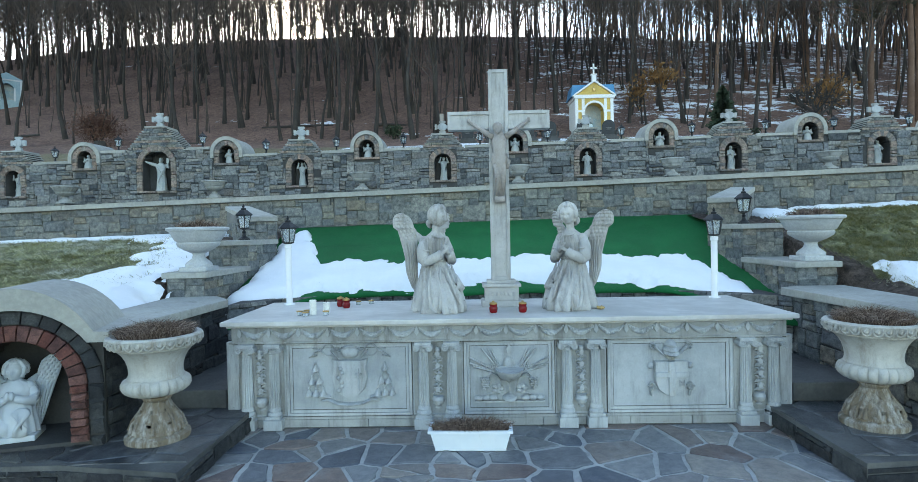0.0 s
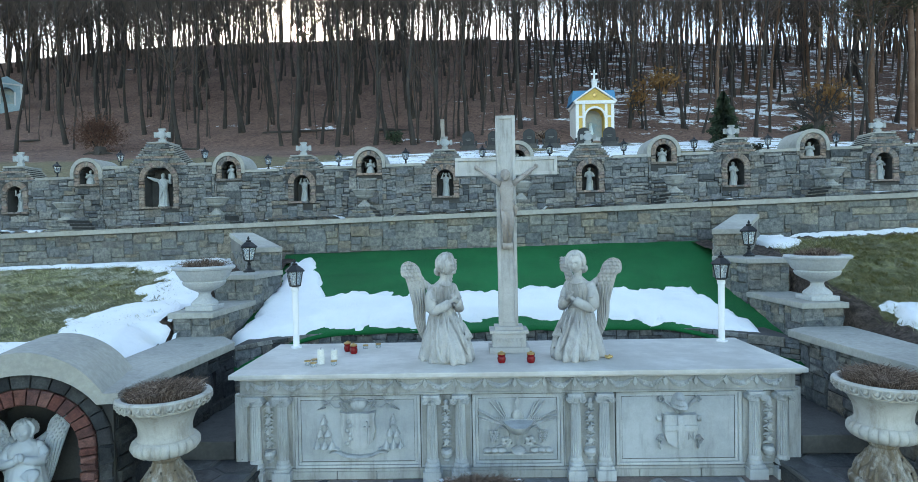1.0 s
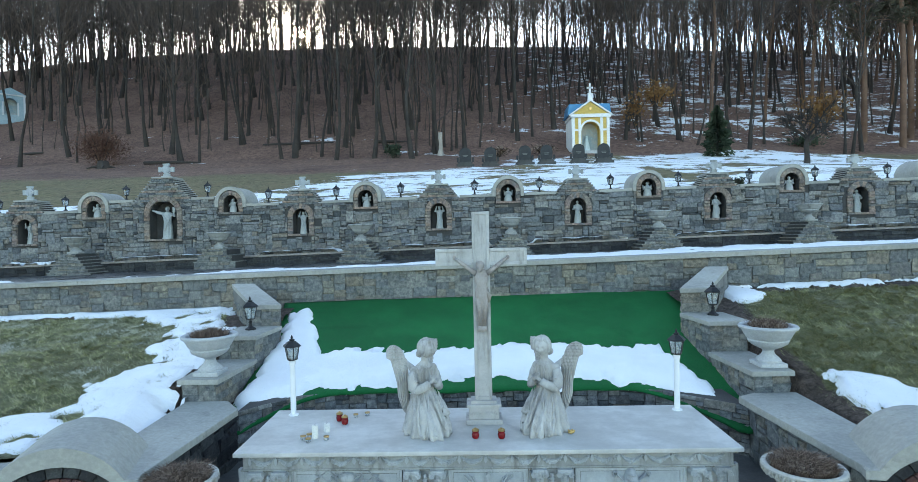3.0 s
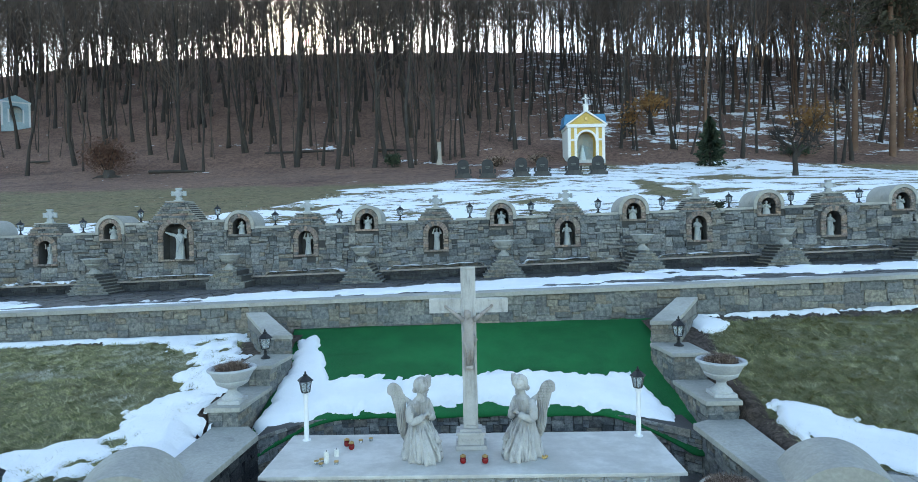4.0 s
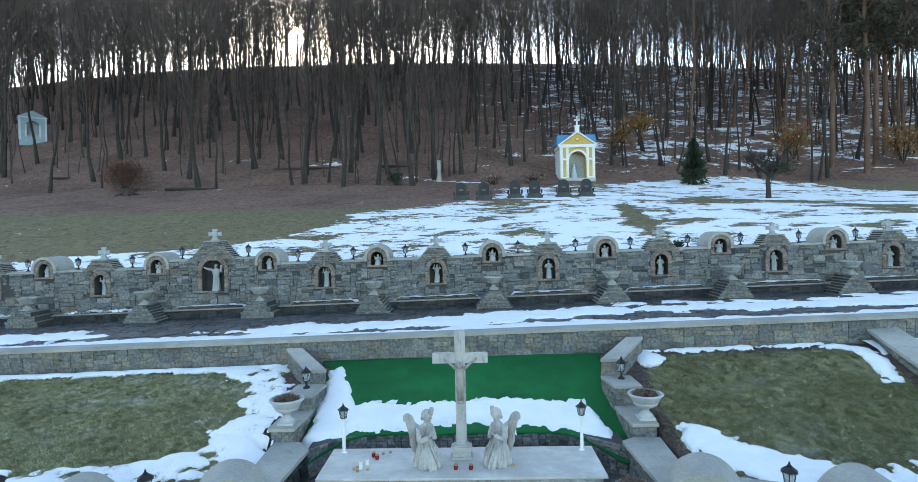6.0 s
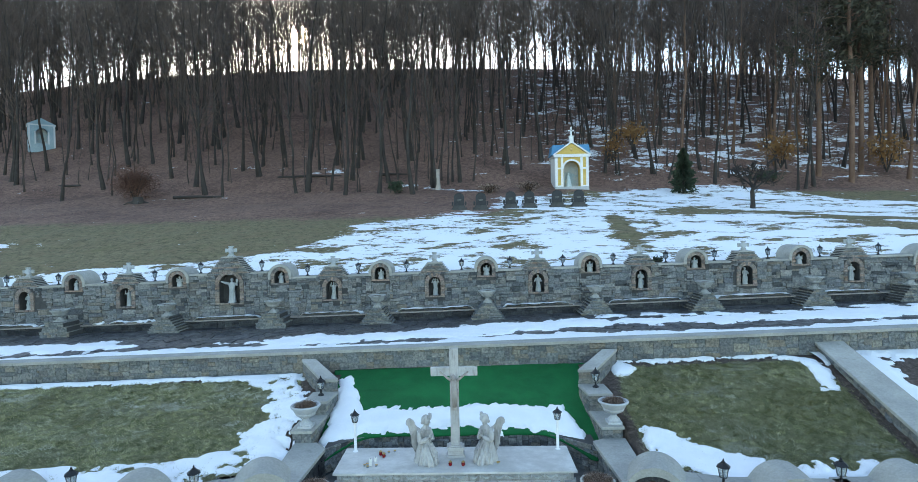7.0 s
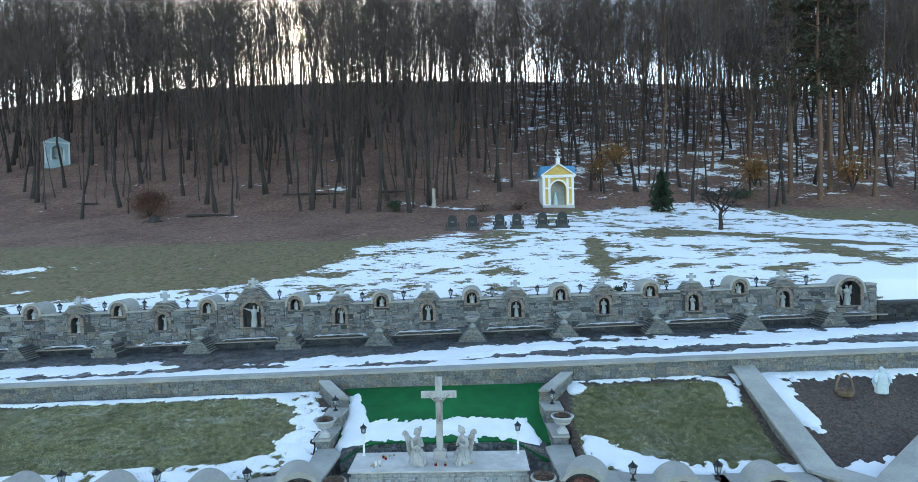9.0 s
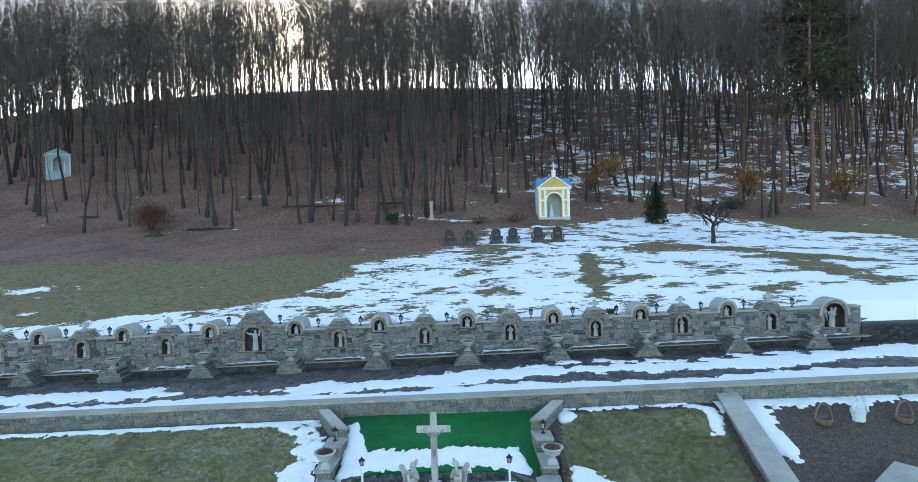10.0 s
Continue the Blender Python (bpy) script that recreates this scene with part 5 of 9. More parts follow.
def grow(rng, h, limbs, twigs, sides=8, r0=None, low=0.3, spread=0.5, fine=1.0, reach=1.0):
    """One bare tree: trunk tubes and crown tubes (limbs and twigs)."""
    r0 = r0 or h * rng.uniform(0.0042, 0.0085)
    k = 10
    t = np.linspace(0, 1, k)
    lean = rng.normal(0, 0.05, 2)
    bend = rng.normal(0, 0.02 * h, (2,))
    px = lean[0] * h * t + bend[0] * np.sin(t * np.pi) + np.cumsum(rng.normal(0, 0.007 * h, k)) * (t > 0)
    py = lean[1] * h * t + bend[1] * np.sin(t * np.pi * 1.3) + np.cumsum(rng.normal(0, 0.007 * h, k)) * (t > 0)
    trunk = np.stack([px, py, h * t - 0.35 * (t == 0)], 1)
    rad = r0 * (1 - 0.88 * t ** 0.8)
    rad[0] *= 1.5
    trunks, crown = [np_tube(trunk, rad, sides)], []
    at = lambda u: np.array([np.interp(u, t, trunk[:, c]) for c in range(3)])
    for _ in range(limbs):
        u = low + (0.98 - low) * rng.random() ** 0.8
        az = rng.random() * 2 * np.pi
        L = (0.07 + 0.30 * (1 - u)) * h * reach * rng.uniform(0.5, 1.3)
        rise = rng.uniform(0.5, 1.7)
        d = np.array([np.cos(az) * spread, np.sin(az) * spread, rise * spread])
        d /= np.linalg.norm(d)
        s = np.linspace(0, 1, 4)[:, None]
        p = at(u) + d * L * s + np.array([0, 0, 0.28 * L]) * s ** 2 + rng.normal(0, 0.05 * L, (4, 3)) * s
        rl = max(np.interp(u, t, rad) * 0.5, 0.018)
        crown.append(np_tube(p, rl * np.array([1, 0.7, 0.45, 0.15]), 3))
        for _ in range(twigs):
            q = rng.uniform(0.2, 1.0)
            b = np.array([np.interp(q, s[:, 0], p[:, c]) for c in range(3)])
            e = d * 0.6 + rng.normal(0, 0.55, 3) + np.array([0, 0, 0.45])
            e /= np.linalg.norm(e)
            ll = L * rng.uniform(0.2, 0.55)
            w = np.cross(e, rng.normal(0, 1, 3))
            w *= 0.0165 * fine / (np.linalg.norm(w) + 1e-9)
            c = b + e * ll * 0.55 + rng.normal(0, 0.06 * ll, 3)
            crown.append((np.array([b - w, b + w, c - w * 0.7, c + w * 0.7, b + e * ll]), np.array([[0, 1, 3, 2], [2, 3, 4, 4]])))
    return trunks, crown


def mesh_of(tubes, name, mat):
    v, f = gather(tubes)
    me = bpy.data.meshes.new(name)
    me.from_pydata(v.tolist(), [], [q if q[2] != q[3] else q[:3] for q in f.tolist()])
    me.update()
    me.materials.append(mat)
    me.shade_smooth()
    return me


def build_wood():
    rng = np.random.default_rng(5)
    kinds = []
    for k in range(9):
        h = [25, 22, 26, 20, 23, 25, 21, 18, 27][k]
        tr, cr = grow(rng, h, 46, 13, 7, low=0.36 if k % 3 else 0.26, spread=0.62, fine=0.95, reach=1.1)
        if k in (3, 7):
            t2, c2 = grow(rng, h * 0.9, 20, 7, 7, low=0.3)
            off = np.array([0.35, 0.1, 0])
            tr += [(v + off * np.array([1, 1, 0]) + np.array([0.03, 0.02, 0]) * v[:, 2:3], f) for v, f in t2]
            cr += [(v + off + np.array([0.03, 0.02, 0]) * v[:, 2:3], f) for v, f in c2]
        kinds.append((mesh_of(tr, "trunk", M_WARMBARK if k == 8 else M_BARK), mesh_of(cr, "crown", M_TWIG)))
    spots = []

    def free(x, y, d):
        if y > 62 and abs(math.atan2(x - 1, y + 16) - SUN_AZ) < 0.0035:
            return False
        if 6.5 < x < 15 and y < 55:
            return False
        if -62 < x < -55 and 58 < y < 70:
            return False
        return all((x - a) ** 2 + (y - b) ** 2 > d * d for a, b in spots)

    def edge(x):
        return 45.5 + (3.5 if x > 14 else 0) + 2.5 * math.sin(x * 0.21) + (2.0 if -1 < x < 20 else 0)

    tries = 0
    while len(spots) < 262 and tries < 40000:
        tries += 1
        y = 43 + 38 * rng.random() ** 0.8
        x = rng.uniform(-1, 1) * (0.86 * (y + 17) + 6)
        if x < 3 and y < 64 and rng.random() < 0.45:
            continue
        if y > edge(x) and free(x, y, 1.9):
            spots.append((x, y))
    tree = None
    for i, (x, y) in enumerate(spots):
        # some right-hand trees get red trunks: warm sunlight put into the bark colour
        tk, cr = kinds[8 if x > 22 and rng.random() < 0.45 else int(rng.integers(8))]
        s = rng.uniform(0.88, 1.22)
        e = thing("bare_tree", Matrix.Translation((x, y, hill(x, y))) @ Matrix.Rotation(rng.random() * 6.28, 4, "Z") @ Matrix.Scale(s, 4), "tall bare deciduous tree on the leaf-covered slope", "tree", "wood on the hillside")
        for n, me in (("trunk", tk), ("crown", cr)):
            new(n, me).parent = e
    # the wood behind, up to the ridge and beyond
    far = []
    for k in range(7):
        tr, cr = grow(rng, 25, 36, 12, 5, low=0.17, spread=0.66, fine=1.05, reach=1.0)
        far.append(gather(tr + cr))
    vs, fs, b = [], [], 0
    for _ in range(700):
        y = 80 + 48 * rng.random() ** 0.9
        x = rng.uniform(-1, 1) * (0.86 * (y + 17) + 6)
        if abs(math.atan2(x - 1, y + 16) - SUN_AZ) < 0.0025:
            continue
        v, f = far[int(rng.integers(7))]
        a, s = rng.random() * 6.28, rng.uniform(0.9, 1.25)
        c, n = np.cos(a), np.sin(a)
        w = np.stack([v[:, 0] * c - v[:, 1] * n, v[:, 0] * n + v[:, 1] * c, v[:, 2]], 1) * s + np.array([x, y, hill(x, y)])
        vs.append(w)
        fs.append(f + b)
        b += len(v)
    # thin saplings between the trees
    for _ in range(330):
        y = 46 + 40 * rng.random()
        x = rng.uniform(-1, 1) * (0.86 * (y + 17) + 6)
        if y < edge(x) + 1 or not free(x, y, 0.5):
            continue
        hs = rng.uniform(7, 18)
        tr, cr = grow(rng, hs, 7, 4, 4, hs * 0.006, 0.35, 0.5)
        v, f = gather(tr + cr)
        vs.append(v + np.array([x, y, hill(x, y)]))
        fs.append(f + b)
        b += len(v)
    me = bpy.data.meshes.new("far_wood")
    me.from_pydata(np.concatenate(vs).tolist(), [], [q if q[2] != q[3] else q[:3] for q in np.concatenate(fs).tolist()])
    me.update()
    me.materials.append(M_FARWOOD)
    tagged(new("far_wood", me), "dense bare winter wood on the ridge", "woods", "", "stuff")


build_wood()

# ---- the altar ----
def fmap(x, z, y=0.1, turn=0.0, s=1.0):
    """A map from a drawing (x right, y up) to the altar's front face."""
    return Matrix.Translation((x, y, z)) @ Matrix.Rotation(math.pi / 2, 4, "X") @ Matrix.Rotation(turn, 4, "Z") @ Matrix.Scale(s, 4)


def deepen(bm, f=2.2):
    for v in bm.verts:
        v.co.y = 0.118 + (v.co.y - 0.118) * f


altar = thing("altar", Matrix(), "long carved limestone altar with columns and three relief panels", "altar")


def build_altar():
    bm = bmesh.new()
    box(bm, -2.5, 2.5, 0.12, 1.36, 0.0, 0.945)
    part("body", bm, M_ALTAR, altar)
    bm = bmesh.new()
    box(bm, -2.6, 2.6, 0.0, 1.42, 0.957, 1.0, 0.008)
    box(bm, -2.56, 2.56, 0.04, 1.40, 0.938, 0.957, 0.004)
    part("tabletop", bm, M_SLABTOP, altar, "white marble slab with rusty stains")
    bm = bmesh.new()
    box(bm, -2.53, 2.53, 0.085, 0.14, 0.80, 0.94, 0.006)
    box(bm, -2.55, 2.55, 0.07, 0.14, 0.785, 0.803, 0.005)
    part("frieze", bm, M_FRIEZE, altar)
    bm = bmesh.new()
    x = -2.5
    rng = random.Random(4)
    while x < 2.49:
        w = rng.uniform(0.35, 0.6)
        box(bm, x, min(x + w, 2.5) - 0.004, 0.085 + rng.uniform(0, 0.006), 0.16, 0.0, 0.075, 0.006)
        x += w
    box(bm, -2.5, 2.5, 0.095, 0.16, 0.075, 0.1, 0.005)
    part("plinth", bm, M_FRIEZE, altar)
    # swags
    n = 18
    for i in range(n):
        x0 = -2.45 + 4.9 * i / n
        x1 = -2.45 + 4.9 * (i + 1) / n
        bm = bmesh.new()
        pts, rad = [], []
        for k in range(9):
            t = k / 8
            pts.append((x0 + 0.02 + (x1 - x0 - 0.04) * t, 0.084, 0.912 - 0.062 * math.sin(math.pi * t)))
            rad.append(0.006 + 0.023 * math.sin(math.pi * t))
        tube(bm, pts, rad, 8)
        for k in range(14):
            t = (k + 0.5) / 14
            r = 0.008 + 0.008 * math.sin(math.pi * t)
            ball(bm, (x0 + 0.02 + (x1 - x0 - 0.04) * t, 0.06, 0.912 - 0.062 * math.sin(math.pi * t) + rng.uniform(-0.012, 0.012)), r, 6, 4)
        part("garland", bm, M_ALTAR, altar, "", True)
        bm = bmesh.new()
        plate(bm, [(0, 0.03), (0.014, 0.005), (0.02, -0.03), (0, -0.06), (-0.02, -0.03), (-0.014, 0.005)], fmap(x0, 0.90, 0.085), 0.018)
        part("pendant", bm, M_ALTAR, altar)
    # columns
    col = bmesh.new()
    lathe(col, [(0.050, 0.20), (0.047, 0.45), (0.042, 0.70)], 96, (0, 0, 0), lambda i, a, r: r * (1 - 0.16 * abs(math.sin(a * 8)) ** 0.7))
    shaft = finish(col, "shaft", M_ALTAR, False)
    col = bmesh.new()
    box(col, -0.085, 0.085, -0.085, 0.06, 0.0, 0.095, 0.008)
    box(col, -0.07, 0.07, -0.07, 0.05, 0.095, 0.125, 0.006)
    lathe(col, [(0.066, 0.125), (0.07, 0.14), (0.064, 0.153), (0.056, 0.16), (0.06, 0.175), (0.055, 0.188), (0.05, 0.2)], 20)
    foot = finish(col, "column_base", M_ALTAR, False)
    col = bmesh.new()
    lathe(col, [(0.043, 0.69), (0.048, 0.70), (0.043, 0.712), (0.046, 0.73)], 20)
    box(col, -0.075, 0.075, -0.062, 0.05, 0.762, 0.785, 0.005)
    box(col, -0.062, 0.062, -0.055, 0.05, 0.73, 0.762, 0.004)
    for s in (-1, 1):
        tube(col, [(s * 0.06, -0.064, 0.733), (s * 0.06, 0.04, 0.733)], 0.03, 16)
        curl = []
        for k in range(22):
            a = 1.2 - k * 0.55
            r = 0.029 * (1 - k / 25)
            curl.append((s * (0.06 - r * math.cos(a)), -0.068, 0.733 + r * math.sin(a)))
        tube(col, curl, 0.0055, 6)
        ball(col, (s * 0.06, -0.068, 0.733), 0.007, 8, 6)
    tube(col, [(-0.06, -0.062, 0.764), (0.0, -0.066, 0.755), (0.06, -0.062, 0.764)], 0.006, 6)
    for k in range(5):
        ball(col, (-0.028 + 0.014 * k, -0.058, 0.742), (0.006, 0.008, 0.01), 6, 5)
    capital = finish(col, "capital", M_ALTAR, False)
    for x in (-2.39, -2.14, -0.76, -0.50, 0.55, 0.81, 2.16, 2.41):
        c = new("column", shaft)
        c.parent = altar
        c.location = (x, 0.085, 0.0)
        for nm, me in (("column_base", foot), ("capital", capital)):
            new(nm, me).parent = c
    # floral strips between the paired columns
    for x in (-2.265, -0.63, 0.68, 2.285):
        bm = bmesh.new()
        lathe(bm, [(0.012, 0.165), (0.03, 0.172), (0.018, 0.185), (0.05, 0.215), (0.058, 0.25), (0.046, 0.275), (0.05, 0.285)], 16, (x, 0.115, 0))
        z = 0.30
        for k in range(11):
            s = 1 if k % 2 else -1
            tube(bm, [(x, 0.105, z), (x + s * 0.03, 0.092, z + 0.018), (x + s * 0.045, 0.1, z + 0.002)], [0.009, 0.011, 0.004], 6)
            tube(bm, [(x, 0.105, z), (x - s * 0.02, 0.092, z + 0.022), (x - s * 0.036, 0.1, z + 0.022)], [0.007, 0.009, 0.004], 6)
            ball(bm, (x + s * 0.012, 0.092, z + 0.02), (0.013, 0.012, 0.013), 8, 6)
            if k % 3 == 1:
                plate(bm, [(0, 0.035), (0.022, 0.01), (0.014, -0.02), (-0.014, -0.02), (-0.022, 0.01)], fmap(x, z + 0.01, 0.1), 0.02)
            z += 0.036
        ball(bm, (x, 0.095, z + 0.012), (0.026, 0.018, 0.026), 10, 6)
        deepen(bm, 1.5)
        part("floral_ornament", bm, M_ALTAR, altar, "", True)
    # relief panels
    for x0, x1 in ((-2.03, -0.87), (-0.39, 0.44), (0.92, 2.05)):
        bm = bmesh.new()
        for d, y in ((0.0, 0.095), (0.028, 0.106)):
            a, b, c, e = x0 + d, x1 - d, 0.105 + d, 0.79 - d
            for q in ((a, b, c, c + 0.026), (a, b, e - 0.026, e), (a, a + 0.026, c + 0.026, e - 0.026), (b - 0.026, b, c + 0.026, e - 0.026)):
                box(bm, q[0], q[1], y, 0.13, q[2], q[3], 0.005)
        frm = part("panel_frame", bm, M_ALTAR, altar)
        # the field behind each relief carries the recess shade in its colour
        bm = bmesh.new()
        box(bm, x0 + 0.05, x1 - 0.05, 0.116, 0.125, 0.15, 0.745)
        part("panel_field", bm, M_FIELD, frm, "blue-grey field with recess shade put into its tone")
        bm = bmesh.new()
        a, b, c, e = x0 + 0.054, x1 - 0.054, 0.159, 0.736
        for q in ((a, b, c - 0.004, c + 0.004), (a, b, e - 0.005, e + 0.005), (a - 0.003, a + 0.003, c, e), (b - 0.003, b + 0.003, c, e), (x0 - 0.003, x1 + 0.003, 0.099, 0.106), (x0 - 0.006, x0, 0.1, 0.79), (x1, x1 + 0.006, 0.1, 0.79)):
            box(bm, q[0], q[1], 0.1125, 0.124, q[2], q[3])
        part("crease_line", bm, M_CREASE, frm, "dark lines drawing grime and crease shade into the joints")
    # shade between the columns is coloured in, over the stone's grime
    for x0, x1 in ((-2.475, -2.06), (-0.85, -0.41), (0.46, 0.90), (2.07, 2.475)):
        bm = bmesh.new()
        box(bm, x0, x1, 0.113, 0.125, 0.12, 0.78)
        part("column_field", bm, M_FRIEZE, altar, "grimy grey field with shade coloured in behind the columns")
    # dark strips below the mouldings and at the floor draw in contact shade
    bm = bmesh.new()
    box(bm, -2.53, 2.53, 0.083, 0.09, 0.9335, 0.9385)
    box(bm, -2.52, 2.52, 0.082, 0.09, 0.778, 0.785)
    box(bm, -2.5, 2.5, 0.083, 0.09, 0.0, 0.006)
    part("crease_line", bm, M_CREASE, altar, "dark lines drawing grime and shade under the mouldings")
    for s in (-1, 1):
        bm = bmesh.new()
        a, b = sorted((s * 2.475, s * 2.585))
        box(bm, a, b, 0.10, 0.16, 0.11, 0.80, 0.005)
        for z in (0.19, 0.68):
            tube(bm, [(s * 2.53, 0.102, z), (s * 2.53, 0.085, z)], 0.008, 8)
        part("side_strip", bm, M_ALTAR, altar, "plain strip with bolt heads")


build_altar()


def build_reliefs():
    shield = [(-0.17, 0.19), (-0.1, 0.175), (0.0, 0.18), (0.1, 0.175), (0.17, 0.19), (0.15, 0.11), (0.165, 0.02), (0.14, -0.09), (0.08, -0.15), (0, -0.19), (-0.08, -0.15), (-0.14, -0.09), (-0.165, 0.02), (-0.15, 0.11)]
    # arms with hat, cords and tassels
    cx, cz = -1.44, 0.45
    bm = bmesh.new()
    plate(bm, shield, fmap(cx, cz, 0.121), 0.028)
    ball(bm, (cx, 0.115, cz + 0.245), (0.085, 0.03, 0.06), 14, 8)
    ball(bm, (cx, 0.112, cz + 0.295), (0.07, 0.025, 0.012), 12, 6)
    for s in (-1, 1):
        tube(bm, [(cx + s * 0.03, 0.105, cz + 0.29)] + [(cx + s * (0.03 + 0.32 * t), 0.105, cz + 0.285 - 0.045 * math.sin(t * 9)) for t in (0.15, 0.3, 0.45, 0.6, 0.75, 0.9)] + [(cx + s * 0.38, 0.105, cz + 0.2), (cx + s * 0.3, 0.105, cz + 0.22)], 0.007, 6)
        tube(bm, [(cx + s * 0.03, 0.107, cz + 0.27)] + [(cx + s * (0.03 + 0.32 * t), 0.105, cz + 0.25 + 0.04 * math.sin(t * 9)) for t in (0.15, 0.3, 0.45, 0.6, 0.75, 0.95)], 0.006, 6)
        tube(bm, [(cx + s * 0.1, 0.105, cz + 0.19), (cx + s * 0.17, 0.1, cz + 0.27)], 0.009, 6)
        for row, count in enumerate((1, 2, 3)):
            for k in range(count):
                tx = cx + s * 0.32 + (k - (count - 1) / 2) * 0.066
                tz = cz + 0.10 - row * 0.115
                lathe(bm, [(0.008, 0.05), (0.012, 0.04), (0.009, 0.03), (0.03, -0.008), (0.034, -0.022), (0.02, -0.026)], 10, (tx, 0.115, tz))
                if row < 2:
                    tube(bm, [(tx, 0.112, tz - 0.02), (tx - 0.033, 0.11, tz - 0.065)], 0.006, 5)
                    tube(bm, [(tx, 0.112, tz - 0.02), (tx + 0.033, 0.11, tz - 0.065)], 0.006, 5)
        tube(bm, [(cx, 0.1, cz - 0.235), (cx + s * 0.12, 0.105, cz - 0.225), (cx + s * 0.2, 0.11, cz - 0.19), (cx + s * 0.27, 0.105, cz - 0.2)], [0.02, 0.022, 0.02, 0.012], 8, 0.6)
        tube(bm, [(cx + s * 0.18, 0.112, cz - 0.17), (cx + s * 0.26, 0.105, cz - 0.15), (cx + s * 0.30, 0.105, cz - 0.175)], [0.016, 0.018, 0.008], 7, 0.6)
    tube(bm, [(cx + 0.085, 0.088, cz + 0.1), (cx + 0.085, 0.088, cz - 0.1)], 0.008, 6)
    tube(bm, [(cx + 0.055, 0.088, cz + 0.05), (cx + 0.115, 0.088, cz + 0.05)], 0.008, 6)
    for k in range(6):
        ball(bm, (cx - 0.08 + 0.018 * math.sin(k * 2.2), 0.092, cz + 0.1 - 0.04 * k), (0.022, 0.012, 0.022), 8, 5)
    deepen(bm)
    part("relief", bm, M_ALTAR, altar, "carved coat of arms with a hat and tassels", True)
    # chalice, wheat, grapes and bread
    cx, cz = 0.025, 0.42
    bm = bmesh.new()
    lathe(bm, [(0.075, -0.17), (0.07, -0.15), (0.025, -0.12), (0.018, -0.04), (0.03, -0.01), (0.1, 0.03), (0.135, 0.09), (0.14, 0.115), (0.0001, 0.12)], 20, (cx, 0.135, cz))
    tube(bm, [(cx - 0.16, 0.11, cz + 0.115), (cx + 0.16, 0.11, cz + 0.115)], 0.012, 6)
    ball(bm, (cx, 0.12, cz + 0.15), (0.06, 0.018, 0.06), 14, 8)
    for s in (-1, 1):
        for a, b in ((0.36, 0.16), (0.36, 0.21), (0.33, 0.13), (0.2, 0.30), (0.25, 0.29), (0.16, 0.28)):
            tube(bm, [(cx + s * 0.06, 0.108, cz + 0.05), (cx + s * a, 0.104, cz + b)], 0.0075, 6)
        for k in range(6):
            tube(bm, [(cx + s * (0.12 + 0.018 * k), 0.1, cz + 0.125), (cx + s * (0.11 + 0.018 * k), 0.096, cz + 0.155)], [0.009, 0.003], 6)
        for k in range(18):
            row = k // 4
            ball(bm, (cx + s * 0.22 + ((k % 4) - 1.5 + 0.5 * (row % 2)) * 0.022 * (1 - row * 0.12), 0.105, cz + 0.01 - row * 0.022), 0.0135, 8, 6)
        for k in range(5):
            a = k * 1.25
            ball(bm, (cx + s * 0.11 + 0.03 * math.cos(a), 0.108, cz - 0.08 + 0.028 * math.sin(a)), (0.026, 0.012, 0.022), 8, 5)
        tube(bm, [(cx + s * 0.2, 0.108, cz + 0.03), (cx + s * 0.17, 0.1, cz + 0.07), (cx + s * 0.09, 0.105, cz + 0.03), (cx + s * 0.06, 0.108, cz - 0.1), (cx + s * 0.2, 0.108, cz - 0.13)], 0.007, 6)
        for k in range(3):
            ball(bm, (cx + s * (0.15 + 0.065 * k), 0.11, cz - 0.165), (0.045, 0.02, 0.026), 10, 6)
    box(bm, cx - 0.32, cx + 0.32, 0.098, 0.13, cz - 0.205, cz - 0.188, 0.004)
    plate(bm, [(0, 0.05), (0.025, 0.01), (0.012, -0.04), (-0.012, -0.04), (-0.025, 0.01)], fmap(cx, cz + 0.28, 0.121), 0.02)
    deepen(bm)
    part("relief", bm, M_ALTAR, altar, "carved chalice with wheat, grapes and bread", True)
    # arms with tiara and keys
    cx, cz = 1.49, 0.43
    bm = bmesh.new()
    plate(bm, [(-0.15, 0.15), (0.15, 0.15), (0.15, -0.02), (0.12, -0.11), (0.06, -0.155), (0, -0.175), (-0.06, -0.155), (-0.12, -0.11), (-0.15, -0.02)], fmap(cx, cz, 0.121), 0.028)
    box(bm, cx - 0.028, cx + 0.028, 0.084, 0.1, cz - 0.165, cz + 0.145, 0.003)
    box(bm, cx - 0.145, cx + 0.145, 0.0845, 0.1, cz + 0.0, cz + 0.05, 0.003)
    for k in (-0.02, 0.02):
        tube(bm, [(cx + 0.09 + k, 0.088, cz - 0.08), (cx + 0.09 + k, 0.088, cz - 0.02)], 0.005, 5)
    tube(bm, [(cx + 0.07, 0.088, cz - 0.02), (cx + 0.11, 0.088, cz - 0.08)], 0.005, 5)
    lathe(bm, [(0.07, 0.2), (0.078, 0.215), (0.07, 0.235), (0.074, 0.25), (0.06, 0.28), (0.062, 0.295), (0.035, 0.335), (0.014, 0.35), (0.012, 0.37), (0.001, 0.375)], 16, (cx, 0.128, cz))
    for s in (-1, 1):
        tube(bm, [(cx + s * 0.02, 0.108, cz + 0.16), (cx + s * 0.15, 0.102, cz + 0.28)], 0.011, 6)
